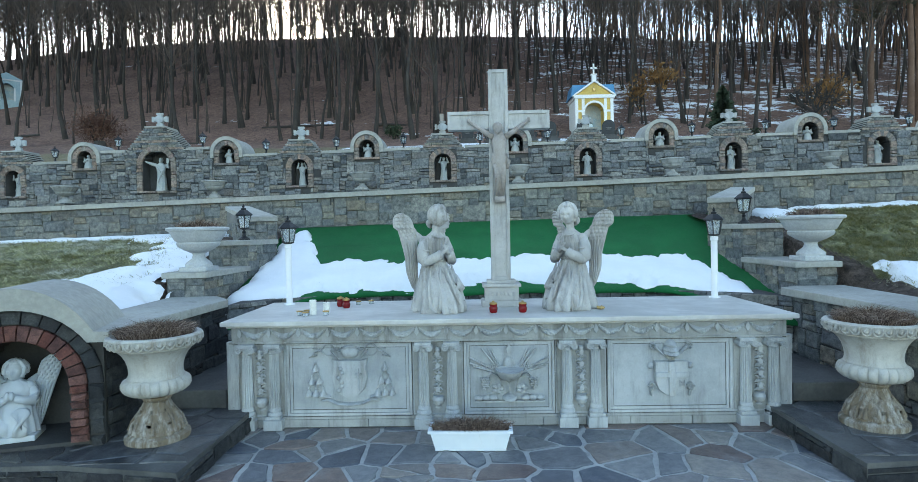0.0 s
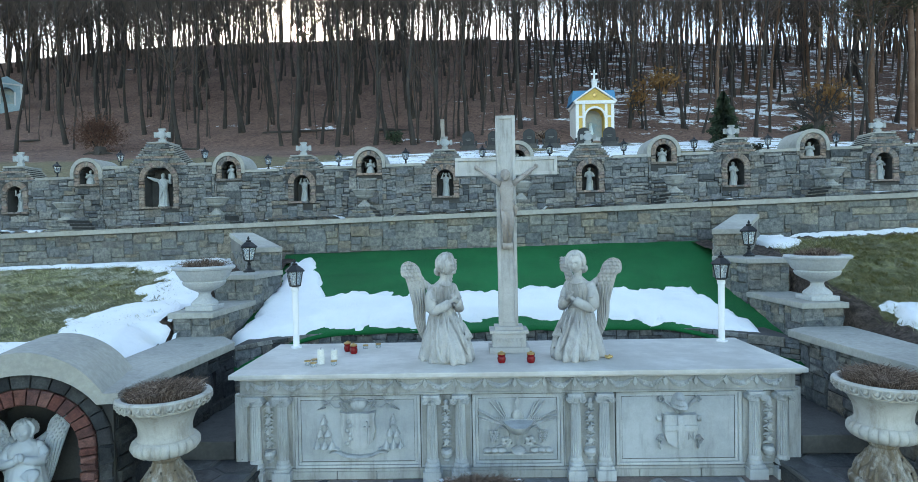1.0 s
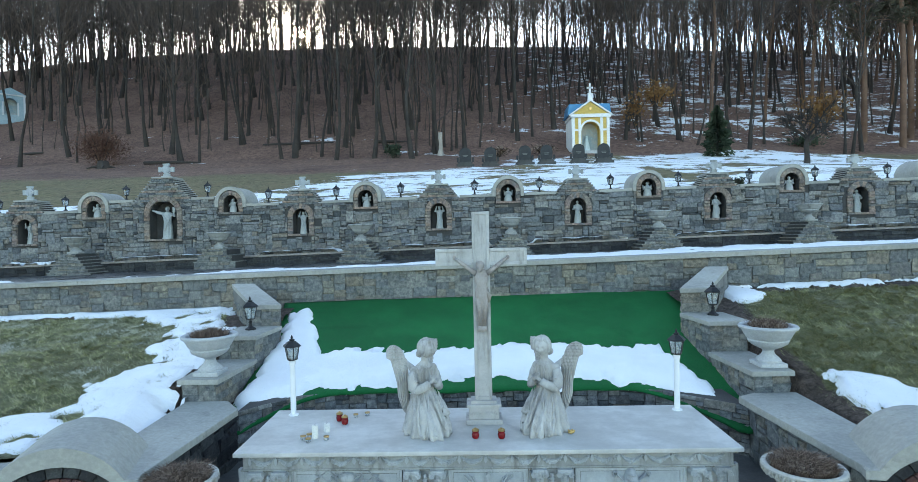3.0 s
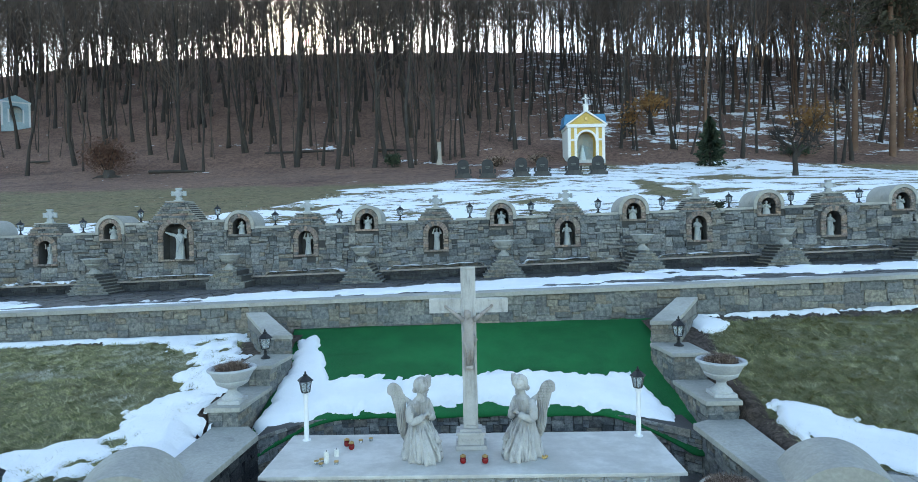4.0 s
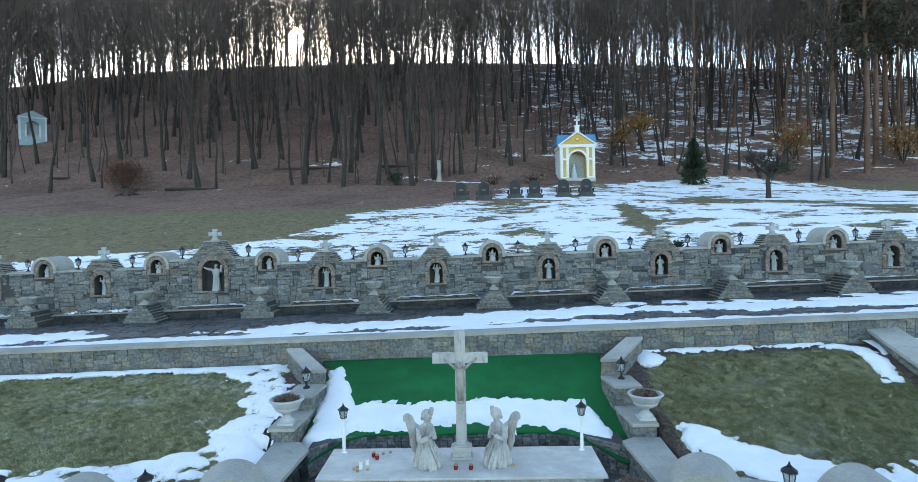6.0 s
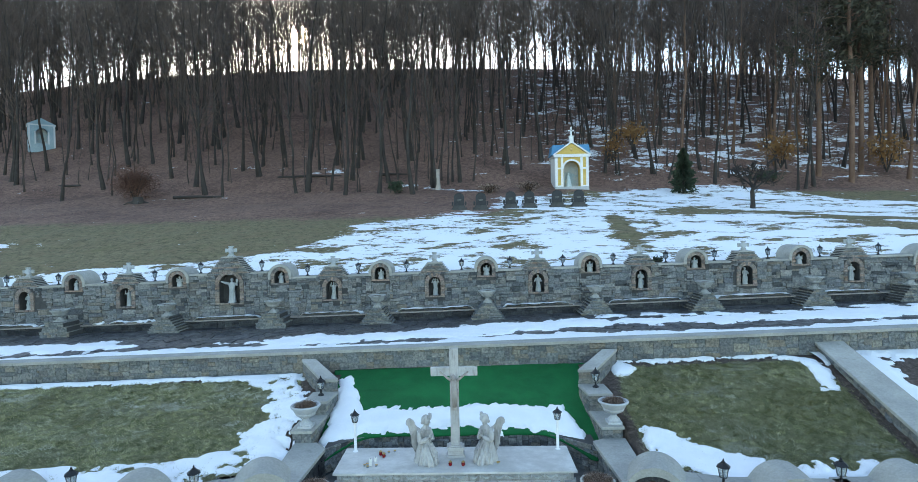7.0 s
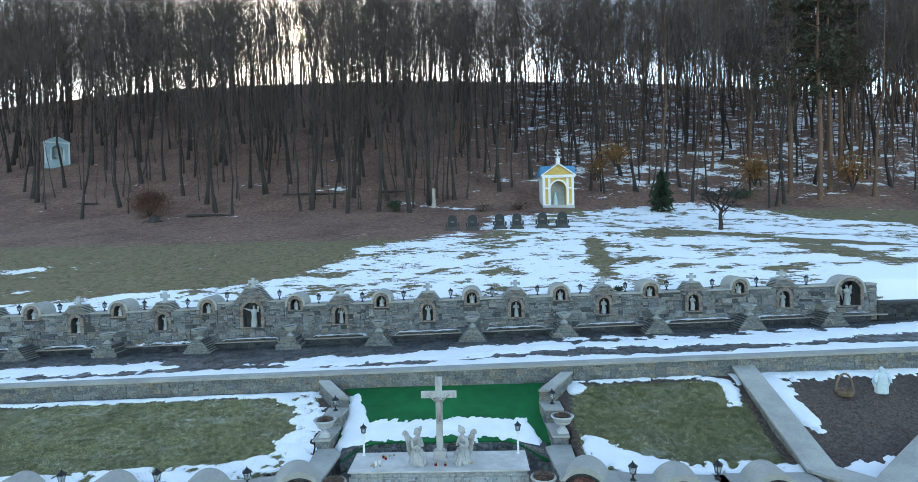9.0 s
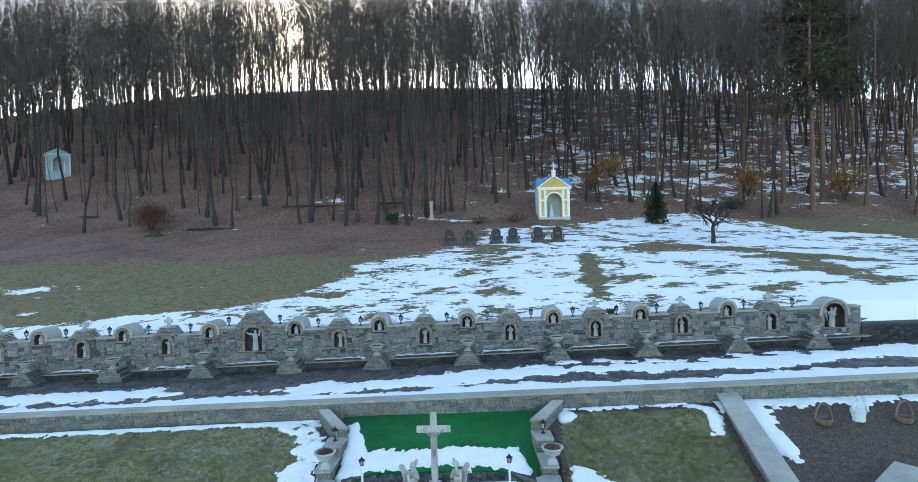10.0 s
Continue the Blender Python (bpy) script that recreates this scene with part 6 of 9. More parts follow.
        for a in range(6):
            ball(bm, (cx + s * 0.165 + 0.025 * math.cos(a), 0.102, cz + 0.285 + 0.025 * math.sin(a)), 0.011, 6, 4)
        ball(bm, (cx + s * 0.18, 0.11, cz + 0.1), (0.028, 0.014, 0.03), 8, 6)
        tube(bm, [(cx + s * 0.15, 0.108, cz - 0.07), (cx + s * 0.18, 0.102, cz - 0.05), (cx + s * 0.205, 0.102, cz - 0.08), (cx + s * 0.18, 0.102, cz - 0.12), (cx + s * 0.16, 0.108, cz - 0.1)], 0.01, 6)
        tube(bm, [(cx + s * 0.18, 0.105, cz - 0.12), (cx + s * 0.17, 0.105, cz - 0.17)], 0.014, 6)
    deepen(bm)
    part("relief", bm, M_ALTAR, altar, "carved shield under a tiara with crossed keys", True)


build_reliefs()


# ---- carved figures: each is one plain mesh ----
def robe(bm, rows, n=36, folds=9, deep=0.06, seed=0, steps=0):
    """A draped body: rows of (z, rx, ry, cx, cy); uneven folds deepen towards the hem."""
    top = rows[-1][0]
    if steps:
        zs = np.linspace(rows[0][0], top, steps)
        cols = list(zip(*rows))
        rows = [tuple(float(np.interp(z, cols[0], c)) for c in cols) for z in zs]
    rings = []
    for z, rx, ry, cx, cy in rows:
        d = deep * max(0.0, 1 - z / (top * 0.8))
        ring = []
        for k in range(n):
            a = 2 * math.pi * k / n
            b = a + 0.35 * math.sin(2 * a + seed) + 0.5 * z
            w = 1 + d * (1.3 * abs(math.sin(folds * b * 0.5)) - 0.6) + 0.6 * d * math.sin((folds + 4) * a + seed * 2 + 3 * z)
            w += 0.045 * noise.noise(Vector((3.5 * math.cos(a), 3.5 * math.sin(a), z * 9 + seed))) + 0.02 * noise.noise(Vector((9 * math.cos(a), 9 * math.sin(a), z * 22 + seed)))
            ring.append(bm.verts.new((cx + rx * w * math.cos(a), cy + ry * w * math.sin(a), z)))
        rings.append(ring)
    skin(bm, rings)


def wing(bm, s, root, out, scale=1.0):
    """One raised wing: a rounded blade with rows of short feathers above and long feathers below."""
    root, out = Vector(root), Vector((s * out[0], out[1], 0)).normalized()
    nrm = Vector((-out.y, out.x, 0))
    us = (0.0, 0.02, 0.05, 0.1, 0.17, 0.25, 0.4, 0.6, 0.8, 0.93, 1.0)
    zs = (0.335, 0.331, 0.318, 0.287, 0.235, 0.17, 0.05, -0.12, -0.28, -0.39, -0.44)
    os = (0.262, 0.26, 0.255, 0.247, 0.235, 0.22, 0.19, 0.155, 0.125, 0.105, 0.1)
    ws = (0.01, 0.045, 0.068, 0.09, 0.102, 0.104, 0.092, 0.072, 0.055, 0.036, 0.01)
    rings, m = [], 44
    for i in range(85):
        u = (i / 84) ** 1.15
        z, o, w = (float(np.interp(u, us, q)) * scale for q in (zs, os, ws))
        ring = []
        for k in range(2 * m):
            face = 1 if k < m else -1
            v = (k / (m - 1) if k < m else (2 * m - 1 - k) / (m - 1)) * 2 - 1
            if u < 0.42:
                row = u * 21
                f = row - math.floor(row)
                c = (v * 2.3 + 0.5 * (math.floor(row) % 2) + 40) % 1.0
                h = 0.03 * (0.2 + 0.8 * f) * math.sqrt(max(0.0, 1 - (2 * c - 1) ** 2)) + 0.004
            else:
                c = (v * 2.8 + 40) % 1.0
                h = 0.002 + 0.026 * math.sin(math.pi * c) ** 0.6
            h = (h + 0.008) * math.sqrt(max(0.0, 1 - v * v)) * scale
            ring.append(bm.verts.new(root + out * (o + w * v) + Vector((0, 0, z - 0.012 * abs(v) ** 3 * scale)) + nrm * (face * h)))
        rings.append(ring)
    skin(bm, rings)
    a = root + out * (0.12 * scale) + Vector((0, 0, 0.13 * scale))
    tube(bm, [root, (root + a) / 2, a], [0.05 * scale, 0.04 * scale, 0.02 * scale], 10)


def head(bm, c, size, hair, lean=0.0, turn=0.0, seed=0):
    """A head with a modelled face towards -y and waved hair; size is its half height."""
    m = Matrix.Translation(c) @ Matrix.Rotation(turn, 4, "Z") @ Matrix.Rotation(lean, 4, "X") @ Matrix.Scale(size, 4)
    g = lambda x, z, sx, sz: math.exp(-(x / sx) ** 2 - (z / sz) ** 2)
    rings = []
    for i in range(27):
        p = math.pi * (i + 0.5) / 27
        ring = []
        for k in range(36):
            a = 2 * math.pi * k / 36
            x, y, z = math.sin(p) * math.cos(a), math.sin(p) * math.sin(a), -math.cos(p)
            front = max(0.0, -y)
            d = 0.30 * g(x, z + 0.16, 0.13, 0.26) - 0.30 * (g(x - 0.36, z - 0.1, 0.17, 0.12) + g(x + 0.36, z - 0.1, 0.17, 0.12)) + 0.05 * g(x, z + 0.52, 0.3, 0.07) - 0.13 * g(x, z + 0.46, 0.26, 0.045) + 0.08 * g(x, z + 0.78, 0.3, 0.16) + 0.09 * g(x, z - 0.28, 0.5, 0.1)
            narrow = 1 + 0.26 * min(z, 0.0) * (0.4 + 0.6 * front)
            ring.append(bm.verts.new(m @ Vector((0.74 * x * narrow, 0.86 * y - d * front ** 1.5, z))))
        rings.append(ring)
    skin(bm, rings)
    rng = random.Random(seed)
    rows = []
    for i in range(20):
        p = math.pi * (i + 0.5) / 27
        ring = []
        for k in range(40):
            a = 2 * math.pi * k / 40
            x, y, z = math.sin(p) * math.cos(a), math.sin(p) * math.sin(a), math.cos(p)
            q = 1.15 + 0.07 * math.sin(a * 11 + z * 7) + 0.045 * math.sin(z * 17 + a * 3)
            cut = bump01(-y, 0.25, 0.55) * bump01(-z, -0.84, -0.6)
            q -= 0.45 * cut
            ring.append(bm.verts.new(m @ Vector((0.80 * x * q, 0.06 + 0.9 * y * q, 0.04 + z * q))))
        rows.append(ring)
    skin(bm, rows[::-1])
    for k in range(hair):
        for side in (-1, 1):
            a = -0.2 + 1.75 * k / hair
            pts = []
            for j in range(9):
                t = j / 8
                w = 0.07 * math.sin(t * 13 + k)
                b = a + w
                r = math.sin(0.25 + 1.75 * t)
                pts.append(m @ Vector((side * 0.88 * r * math.cos(b), 0.06 + 0.98 * r * math.sin(b) , 0.06 + 1.1 * math.cos(0.25 + 1.75 * t) - (0.35 * max(0, t - 0.8) if b > 0 else 0))))
            tube(bm, pts, [size * q for q in (0.05, 0.1, 0.13, 0.15, 0.16, 0.17, 0.17, 0.15, 0.08)], 6)
    return m


def statue(name, bm, mat, m, label, group=""):
    bmesh.ops.recalc_face_normals(bm, faces=bm.faces)
    me = finish(bm, name, mat, False)
    me.shade_smooth()
    ob = new(name, me)
    ob.matrix_basis = m
    return tagged(ob, label, "statue", group)


def kneeling_angel(mirror, face):
    """A kneeling angel with crossed forearms, about 1.04 high, facing -y."""
    bm = bmesh.new()
    rows = [(0.0, 0.225, 0.30, 0, -0.03), (0.05, 0.225, 0.295, 0, -0.035), (0.12, 0.212, 0.27, 0, -0.045), (0.2, 0.195, 0.235, 0, -0.045), (0.28, 0.175, 0.195, 0, -0.03), (0.36, 0.15, 0.158, 0, 0.0), (0.44, 0.128, 0.13, 0, 0.03), (0.50, 0.122, 0.108, 0, 0.045), (0.57, 0.138, 0.105, 0, 0.045), (0.66, 0.158, 0.1, 0, 0.045), (0.71, 0.15, 0.088, 0, 0.045), (0.75, 0.105, 0.072, 0, 0.04), (0.785, 0.05, 0.05, 0, 0.035), (0.80, 0.042, 0.044, 0, 0.03), (0.88, 0.04, 0.044, 0, 0.015)]
    robe(bm, rows, 120, 11, 0.15, 1.0, 60)
    # thighs and knees pressing through the cloth, folds hanging between them
    tube(bm, [(0.06, 0.0, 0.40), (0.085, -0.12, 0.30), (0.095, -0.215, 0.2), (0.09, -0.235, 0.1)], [0.07, 0.088, 0.085, 0.07], 14)
    tube(bm, [(-0.06, 0.0, 0.40), (-0.085, -0.09, 0.26), (-0.10, -0.17, 0.14), (-0.10, -0.19, 0.07)], [0.07, 0.085, 0.085, 0.075], 14)
    # drapery ridges that run from the waist over the knees and pool at the hem
    for k in range(15):
        a = -2.9 + 0.36 * k
        j = 0.16 * math.sin(k * 2.3) + 0.12
        q = lambda u, v, z: (u * math.cos(a + v), -0.03 + 1.28 * u * math.sin(a + v), z)
        tube(bm, [q(0.125, 0, 0.46), q(0.172, j, 0.31), q(0.212, j * 1.6, 0.16), q(0.232, j * 2.6, 0.05), q(0.238, j * 3.4 + 0.1, 0.012)], [0.004, 0.013, 0.017, 0.019, 0.012], 7)
    # girdle, neck band
    tube(bm, [(0.125 * math.cos(a), 0.045 + 0.112 * math.sin(a), 0.495) for a in [2 * math.pi * k / 20 for k in range(21)]], 0.012, 6)
    tube(bm, [(0.085 * math.cos(a), 0.025 + 0.08 * math.sin(a), 0.755 - 0.03 * max(0, -math.sin(a))) for a in [2 * math.pi * k / 20 for k in range(21)]], 0.01, 6)
    for k in range(7):
        a = -2.6 + 0.34 * k
        tube(bm, [(0.1 * math.cos(a), 0.03 + 0.09 * math.sin(a), 0.735), (0.15 * math.cos(a), 0.045 + 0.105 * math.sin(a), 0.65), (0.125 * math.cos(a), 0.045 + 0.112 * math.sin(a), 0.51)], [0.003, 0.008, 0.005], 6)
    head(bm, (0, -0.012, 0.935), 0.102, 9, radians(12), radians(face), 3)
    for k in range(1, 8):
        a = 0.05 + math.pi * 0.9 * k / 8
        ball(bm, (0.074 * math.cos(a), 0.03 + 0.075 * math.sin(a), 0.865 + 0.012 * math.sin(k * 2.1)), (0.028, 0.028, 0.036), 8, 6)
    for s in (-1, 1):
        ball(bm, (s * 0.14, 0.045, 0.69), (0.058, 0.062, 0.058), 14, 10)
        tube(bm, [(s * 0.145, 0.045, 0.69), (s * 0.178, 0.03, 0.61), (s * 0.186, -0.005, 0.525), (s * 0.165, -0.05, 0.49)], [0.054, 0.062, 0.066, 0.05], 14)
        ball(bm, (s * 0.168, -0.045, 0.495), (0.056, 0.056, 0.05), 12, 8)
        tube(bm, [(s * 0.17, -0.05, 0.497), (s * 0.105, -0.115, 0.535), (s * 0.055, -0.14, 0.568), (s * 0.05, -0.142, 0.572)], [0.054, 0.05, 0.048, 0.03], 12)
        tube(bm, [(s * 0.06, -0.138, 0.567), (s * 0.0, -0.152, 0.605), (-s * 0.02, -0.15, 0.622)], [0.024, 0.021, 0.02], 8)
        for f in range(4):
            tube(bm, [(-s * 0.012 + s * 0.012 * f, -0.155, 0.61 + 0.004 * f), (-s * 0.04 + s * 0.013 * f, -0.142, 0.655 + 0.006 * (f % 2))], [0.009, 0.006], 6)
        for k in range(4):
            tube(bm, [(s * (0.232 - 0.004 * k), 0.02 - 0.01 * k, 0.63 - 0.032 * k), (s * 0.19, -0.055, 0.60 - 0.034 * k), (s * 0.135, -0.06, 0.60 - 0.036 * k)], [0.004, 0.010, 0.004], 6)
        for k in range(3):
            tube(bm, [(s * (0.16 - 0.035 * k), -0.06 - 0.03 * k, 0.545 + 0.015 * k), (s * (0.15 - 0.035 * k), -0.115 - 0.025 * k, 0.505 + 0.018 * k), (s * (0.155 - 0.035 * k), -0.07 - 0.03 * k, 0.452 + 0.02 * k)], [0.004, 0.009, 0.004], 6)
        wing(bm, s, (s * 0.06, 0.11, 0.645), (0.86, 0.5))
    # the feet and hem trail behind
    tube(bm, [(0.0, 0.1, 0.05), (0.03, 0.24, 0.045), (0.04, 0.33, 0.03)], [0.15, 0.1, 0.045], 14, 0.6)
    for v in bm.verts:
        v.co.z = max(v.co.z, 0.0)
        q = bump01(v.co.z, 0.36, 0.56) * (1 - bump01(v.co.z, 0.80, 0.84))
        v.co.x *= 1 - 0.13 * q
        # the body leans a little forward over the knees
        v.co.y -= 0.05 * bump01(v.co.z, 0.3, 1.0)
    if mirror:
        bmesh.ops.scale(bm, vec=(-1, 1, 1), verts=bm.verts)
    return bm


statue("angel_statue", kneeling_angel(False, 20), M_STATUE, pose(-0.66, 0.60, 1.0, 0, 0, 40), "weathered white stone angel kneeling with folded arms", "angels on the altar")
statue("angel_statue", kneeling_angel(True, -12), M_STATUE, pose(0.70, 0.64, 1.0, 0, 0, -40), "weathered white stone angel kneeling with crossed hands", "angels on the altar")


def niche_angel():
    bm = bmesh.new()
    robe(bm, [(0.05, 0.17, 0.15, 0, 0), (0.12, 0.165, 0.15, 0, 0), (0.25, 0.15, 0.14, 0, 0), (0.36, 0.14, 0.11, 0, 0.01), (0.48, 0.165, 0.105, 0, 0.01), (0.53, 0.13, 0.085, 0, 0.01), (0.56, 0.06, 0.055, 0, 0), (0.60, 0.045, 0.045, 0, 0)], 72, 9, 0.12, 0.5, 26)
    box(bm, -0.19, 0.19, -0.17, 0.16, 0.0, 0.055, 0.01)
    head(bm, (0, -0.02, 0.655), 0.098, 6, 0.0, 0.0, 5)
    for k in range(13):
        a = -0.35 + math.pi * 1.22 * k / 12
        ball(bm, (0.084 * math.cos(a), 0.0, 0.672 + 0.08 * math.sin(a)), 0.02, 8, 6)
        ball(bm, (0.09 * math.cos(a), 0.03, 0.665 + 0.08 * math.sin(a)), 0.027, 8, 6)
    tube(bm, [(0.06, -0.02, 0.24), (0.075, -0.15, 0.26), (0.07, -0.16, 0.12), (0.07, -0.16, 0.06)], [0.07, 0.075, 0.06, 0.06], 12)
    tube(bm, [(-0.06, 0.0, 0.2), (-0.09, -0.1, 0.15), (-0.1, -0.14, 0.07)], [0.08, 0.085, 0.07], 12)
    for s in (-1, 1):
        ball(bm, (s * 0.115, 0.0, 0.495), 0.052, 12, 8)
        tube(bm, [(s * 0.115, 0.0, 0.5), (s * 0.16, -0.02, 0.42), (s * 0.145, -0.07, 0.36), (s * 0.07, -0.135, 0.40), (s * 0.02, -0.15, 0.43)], [0.048, 0.05, 0.048, 0.04, 0.028], 12)
        ball(bm, (s * 0.018, -0.17, 0.445), (0.026, 0.03, 0.045), 10, 6)
        for k in range(4):
            tube(bm, [(s * 0.2, -0.01, 0.46 - 0.03 * k), (s * 0.175, -0.065, 0.43 - 0.03 * k)], [0.005, 0.012], 6)
        wing(bm, s, (s * 0.045, 0.08, 0.46), (0.93, 0.2), 0.92)
    for v in bm.verts:
        v.co.z = max(v.co.z, 0.0)
    return bm


statue("kneeling_angel_statue", niche_angel(), M_WHITE, pose(-3.97, -0.64, 0.2, 0, 0, 22) @ Matrix.Scale(0.83, 4), "glossy white kneeling angel inside the brick niche")


# ---- the crucifix ----
def build_cross():
    e = thing("cross", Matrix.Translation((0.005, 0.905, 1.0)), "tall pale stone cross with recessed panels on a moulded plinth", "cross")
    bm = bmesh.new()
    box(bm, -0.21, 0.21, -0.15, 0.15, 0.0, 0.06, 0.008)
    box(bm, -0.175, 0.175, -0.125, 0.125, 0.06, 0.20, 0.006)
    box(bm, -0.2, 0.2, -0.145, 0.145, 0.20, 0.235, 0.008)
    box(bm, -0.15, 0.15, -0.105, 0.105, 0.235, 0.27, 0.006)
    for k in range(7):
        ball(bm, (-0.13 + 0.043 * k, -0.128, 0.13), (0.018, 0.008, 0.024), 8, 5)
    part("plinth", bm, M_STATUE, e)

    def beam(name, x0, x1, z0, z1, upright):
        bm = bmesh.new()
        box(bm, x0, x1, -0.045, 0.06, z0, z1, 0.006)
        main = part(name, bm, M_STATUE, e)
        w = 0.035
        edges = []
        if upright:
            edges += [(x0, x0 + w, z0, z1, -0.062), (x1 - w, x1, z0, z1, -0.062)]
        k = w if upright else 0
        edges += [(x0 + k, x1 - k, z1 - w, z1, -0.0615), (x0 + k, x1 - k, z0, z0 + w, -0.0615)]
        if not upright:
            q = x0 if abs(x0) > abs(x1) else x1 - w
            edges.append((q, q + w, z0 + w, z1 - w, -0.0605))
        for ax, bx, az, bz, y in edges:
            bm = bmesh.new()
            box(bm, ax, bx, y, -0.04, az, bz, 0.004)
            part("raised_edge", bm, M_STATUE, main)

    beam("upright", -0.1, 0.1, 0.27, 2.46, True)
    beam("arm", -0.53, -0.101, 1.84, 2.03, False)
    beam("arm", 0.101, 0.53, 1.84, 2.03, False)
    bm = bmesh.new()
    y = -0.12
    tube(bm, [(0, y + 0.02, 1.18), (0.0, y + 0.01, 1.28), (0.01, y - 0.035, 1.45), (0.0, y - 0.01, 1.58), (0.0, y - 0.015, 1.66), (0.0, y - 0.02, 1.76), (0.0, y, 1.85)], [0.02, 0.03, 0.042, 0.07, 0.062, 0.078, 0.045], 16, 0.75)
    tube(bm, [(-0.025, y + 0.01, 1.2), (-0.03, y - 0.045, 1.43), (-0.03, y, 1.57)], [0.02, 0.03, 0.045], 12)
    tube(bm, [(0.025, y + 0.01, 1.2), (0.035, y - 0.04, 1.42), (0.03, y, 1.57)], [0.02, 0.03, 0.045], 12)
    robe(bm, [(1.50, 0.07, 0.06, 0.0, y), (1.54, 0.08, 0.066, 0, y), (1.60, 0.078, 0.062, 0, y), (1.64, 0.07, 0.055, 0, y)], 24, 8, 0.25)
    tube(bm, [(0.06, y - 0.02, 1.62), (0.085, y - 0.03, 1.55), (0.08, y - 0.02, 1.47)], [0.025, 0.03, 0.012], 8)
    for s in (-1, 1):
        tube(bm, [(s * 0.06, y, 1.80), (s * 0.14, y + 0.02, 1.855), (s * 0.23, y + 0.035, 1.925), (s * 0.30, y + 0.05, 1.975)], [0.034, 0.027, 0.022, 0.016], 10)
        ball(bm, (s * 0.31, y + 0.05, 1.985), (0.02, 0.015, 0.026), 8, 6)
    ball(bm, (-0.015, y - 0.055, 1.885), (0.042, 0.05, 0.056), 14, 10)
    ball(bm, (-0.015, y - 0.035, 1.895), (0.052, 0.05, 0.055), 14, 10)
    ball(bm, (-0.02, y - 0.085, 1.85), (0.024, 0.022, 0.028), 10, 6)
    box(bm, -0.05, 0.05, y - 0.02, y + 0.07, 1.135, 1.19)
    bmesh.ops.translate(bm, verts=bm.verts, vec=(0, 0, -0.04))
    statue("corpus_statue", bm, M_CORPUS, Matrix.Translation((0.005, 0.905, 0.985)), "weathered brownish carved figure fixed on the cross")


build_cross()

# ---- lanterns ----
def lantern_head(parent, z, s):
    """A six-sided lantern: bottom ring, bars, panes, roof and finial; s is its height."""
    bm = bmesh.new()
    lathe(bm, [(0.05 * s, 0), (0.11 * s, 0.03 * s), (0.20 * s, 0.06 * s), (0.20 * s, 0.09 * s)], 6, (0, 0, z))
    for k in range(6):
        a = math.pi / 3 * k
        c, n = math.cos(a), math.sin(a)
        tube(bm, [(0.19 * s * c, 0.19 * s * n, z + 0.08 * s), (0.275 * s * c, 0.275 * s * n, z + 0.56 * s)], 0.017 * s, 5)
    part("frame", bm, M_IRON, parent)
    bm = bmesh.new()
    lathe(bm, [(0.30 * s, 0.55 * s), (0.36 * s, 0.58 * s), (0.33 * s, 0.62 * s), (0.16 * s, 0.76 * s), (0.10 * s, 0.78 * s), (0.11 * s, 0.83 * s), (0.035 * s, 0.87 * s), (0.05 * s, 0.91 * s), (0.012 * s, 1.0 * s)], 6, (0, 0, z))
    part("roof", bm, M_IRON, parent)
    for k in range(6):
        a, b = math.pi / 3 * k + 0.07, math.pi / 3 * (k + 1) - 0.07
        bm = bmesh.new()
        q = [bm.verts.new((r * math.cos(t), r * math.sin(t), h)) for r, t, h in ((0.182 * s, a, z + 0.1 * s), (0.182 * s, b, z + 0.1 * s), (0.262 * s, b, z + 0.55 * s), (0.262 * s, a, z + 0.55 * s))]
        o = [bm.verts.new(v.co * 1.0 + Vector((-math.cos((a + b) / 2), -math.sin((a + b) / 2), 0)) * 0.004) for v in q]
        bm.faces.new(q)
        bm.faces.new(o[::-1])
        for i in range(4):
            bm.faces.new((q[i], o[i], o[(i + 1) % 4], q[(i + 1) % 4]))
        part("pane", bm, M_GLASS, parent)
    bm = bmesh.new()
    tube(bm, [(0, 0, z + 0.07 * s), (0, 0, z + 0.22 * s), (0, 0, z + 0.25 * s), (0, 0, z + 0.42 * s)], [0.05 * s, 0.05 * s, 0.085 * s, 0.05 * s], 10)
    part("bulb", bm, M_WAX, parent)


def wall_lantern():
    e = thing("lantern", Matrix(), "black six-sided garden lantern on a short iron foot", "lantern", "wall lanterns")
    bm = bmesh.new()
    lathe(bm, [(0.085, 0.0), (0.085, 0.02), (0.06, 0.035), (0.032, 0.06), (0.022, 0.1), (0.03, 0.125), (0.018, 0.14), (0.018, 0.16)], 12)
    part("foot", bm, M_IRON, e)
    lantern_head(e, 0.15, 0.39)
    return e


lan = wall_lantern()
lan.matrix_basis = Matrix.Translation((-3.72, 3.38, 1.71))
copy_thing(lan, Matrix.Translation((3.74, 3.42, 1.81)))
for x in (-22.14, -20.03, -17.71, -15.64, -13.42, -11.38, -8.69, -6.69, -4.47, -2.37, 0.02, 2.11, 4.39, 6.55, 8.8, 10.87, 13.14, 15.34, 17.8):
    copy_thing(lan, Matrix.Translation((x, WY + 0.3, cap_z(x))))
for x in (-5.12, -7.58, -10.2, -12.75, 5.25, 7.5):
    copy_thing(lan, Matrix.Translation((x, -0.9, 1.065)))


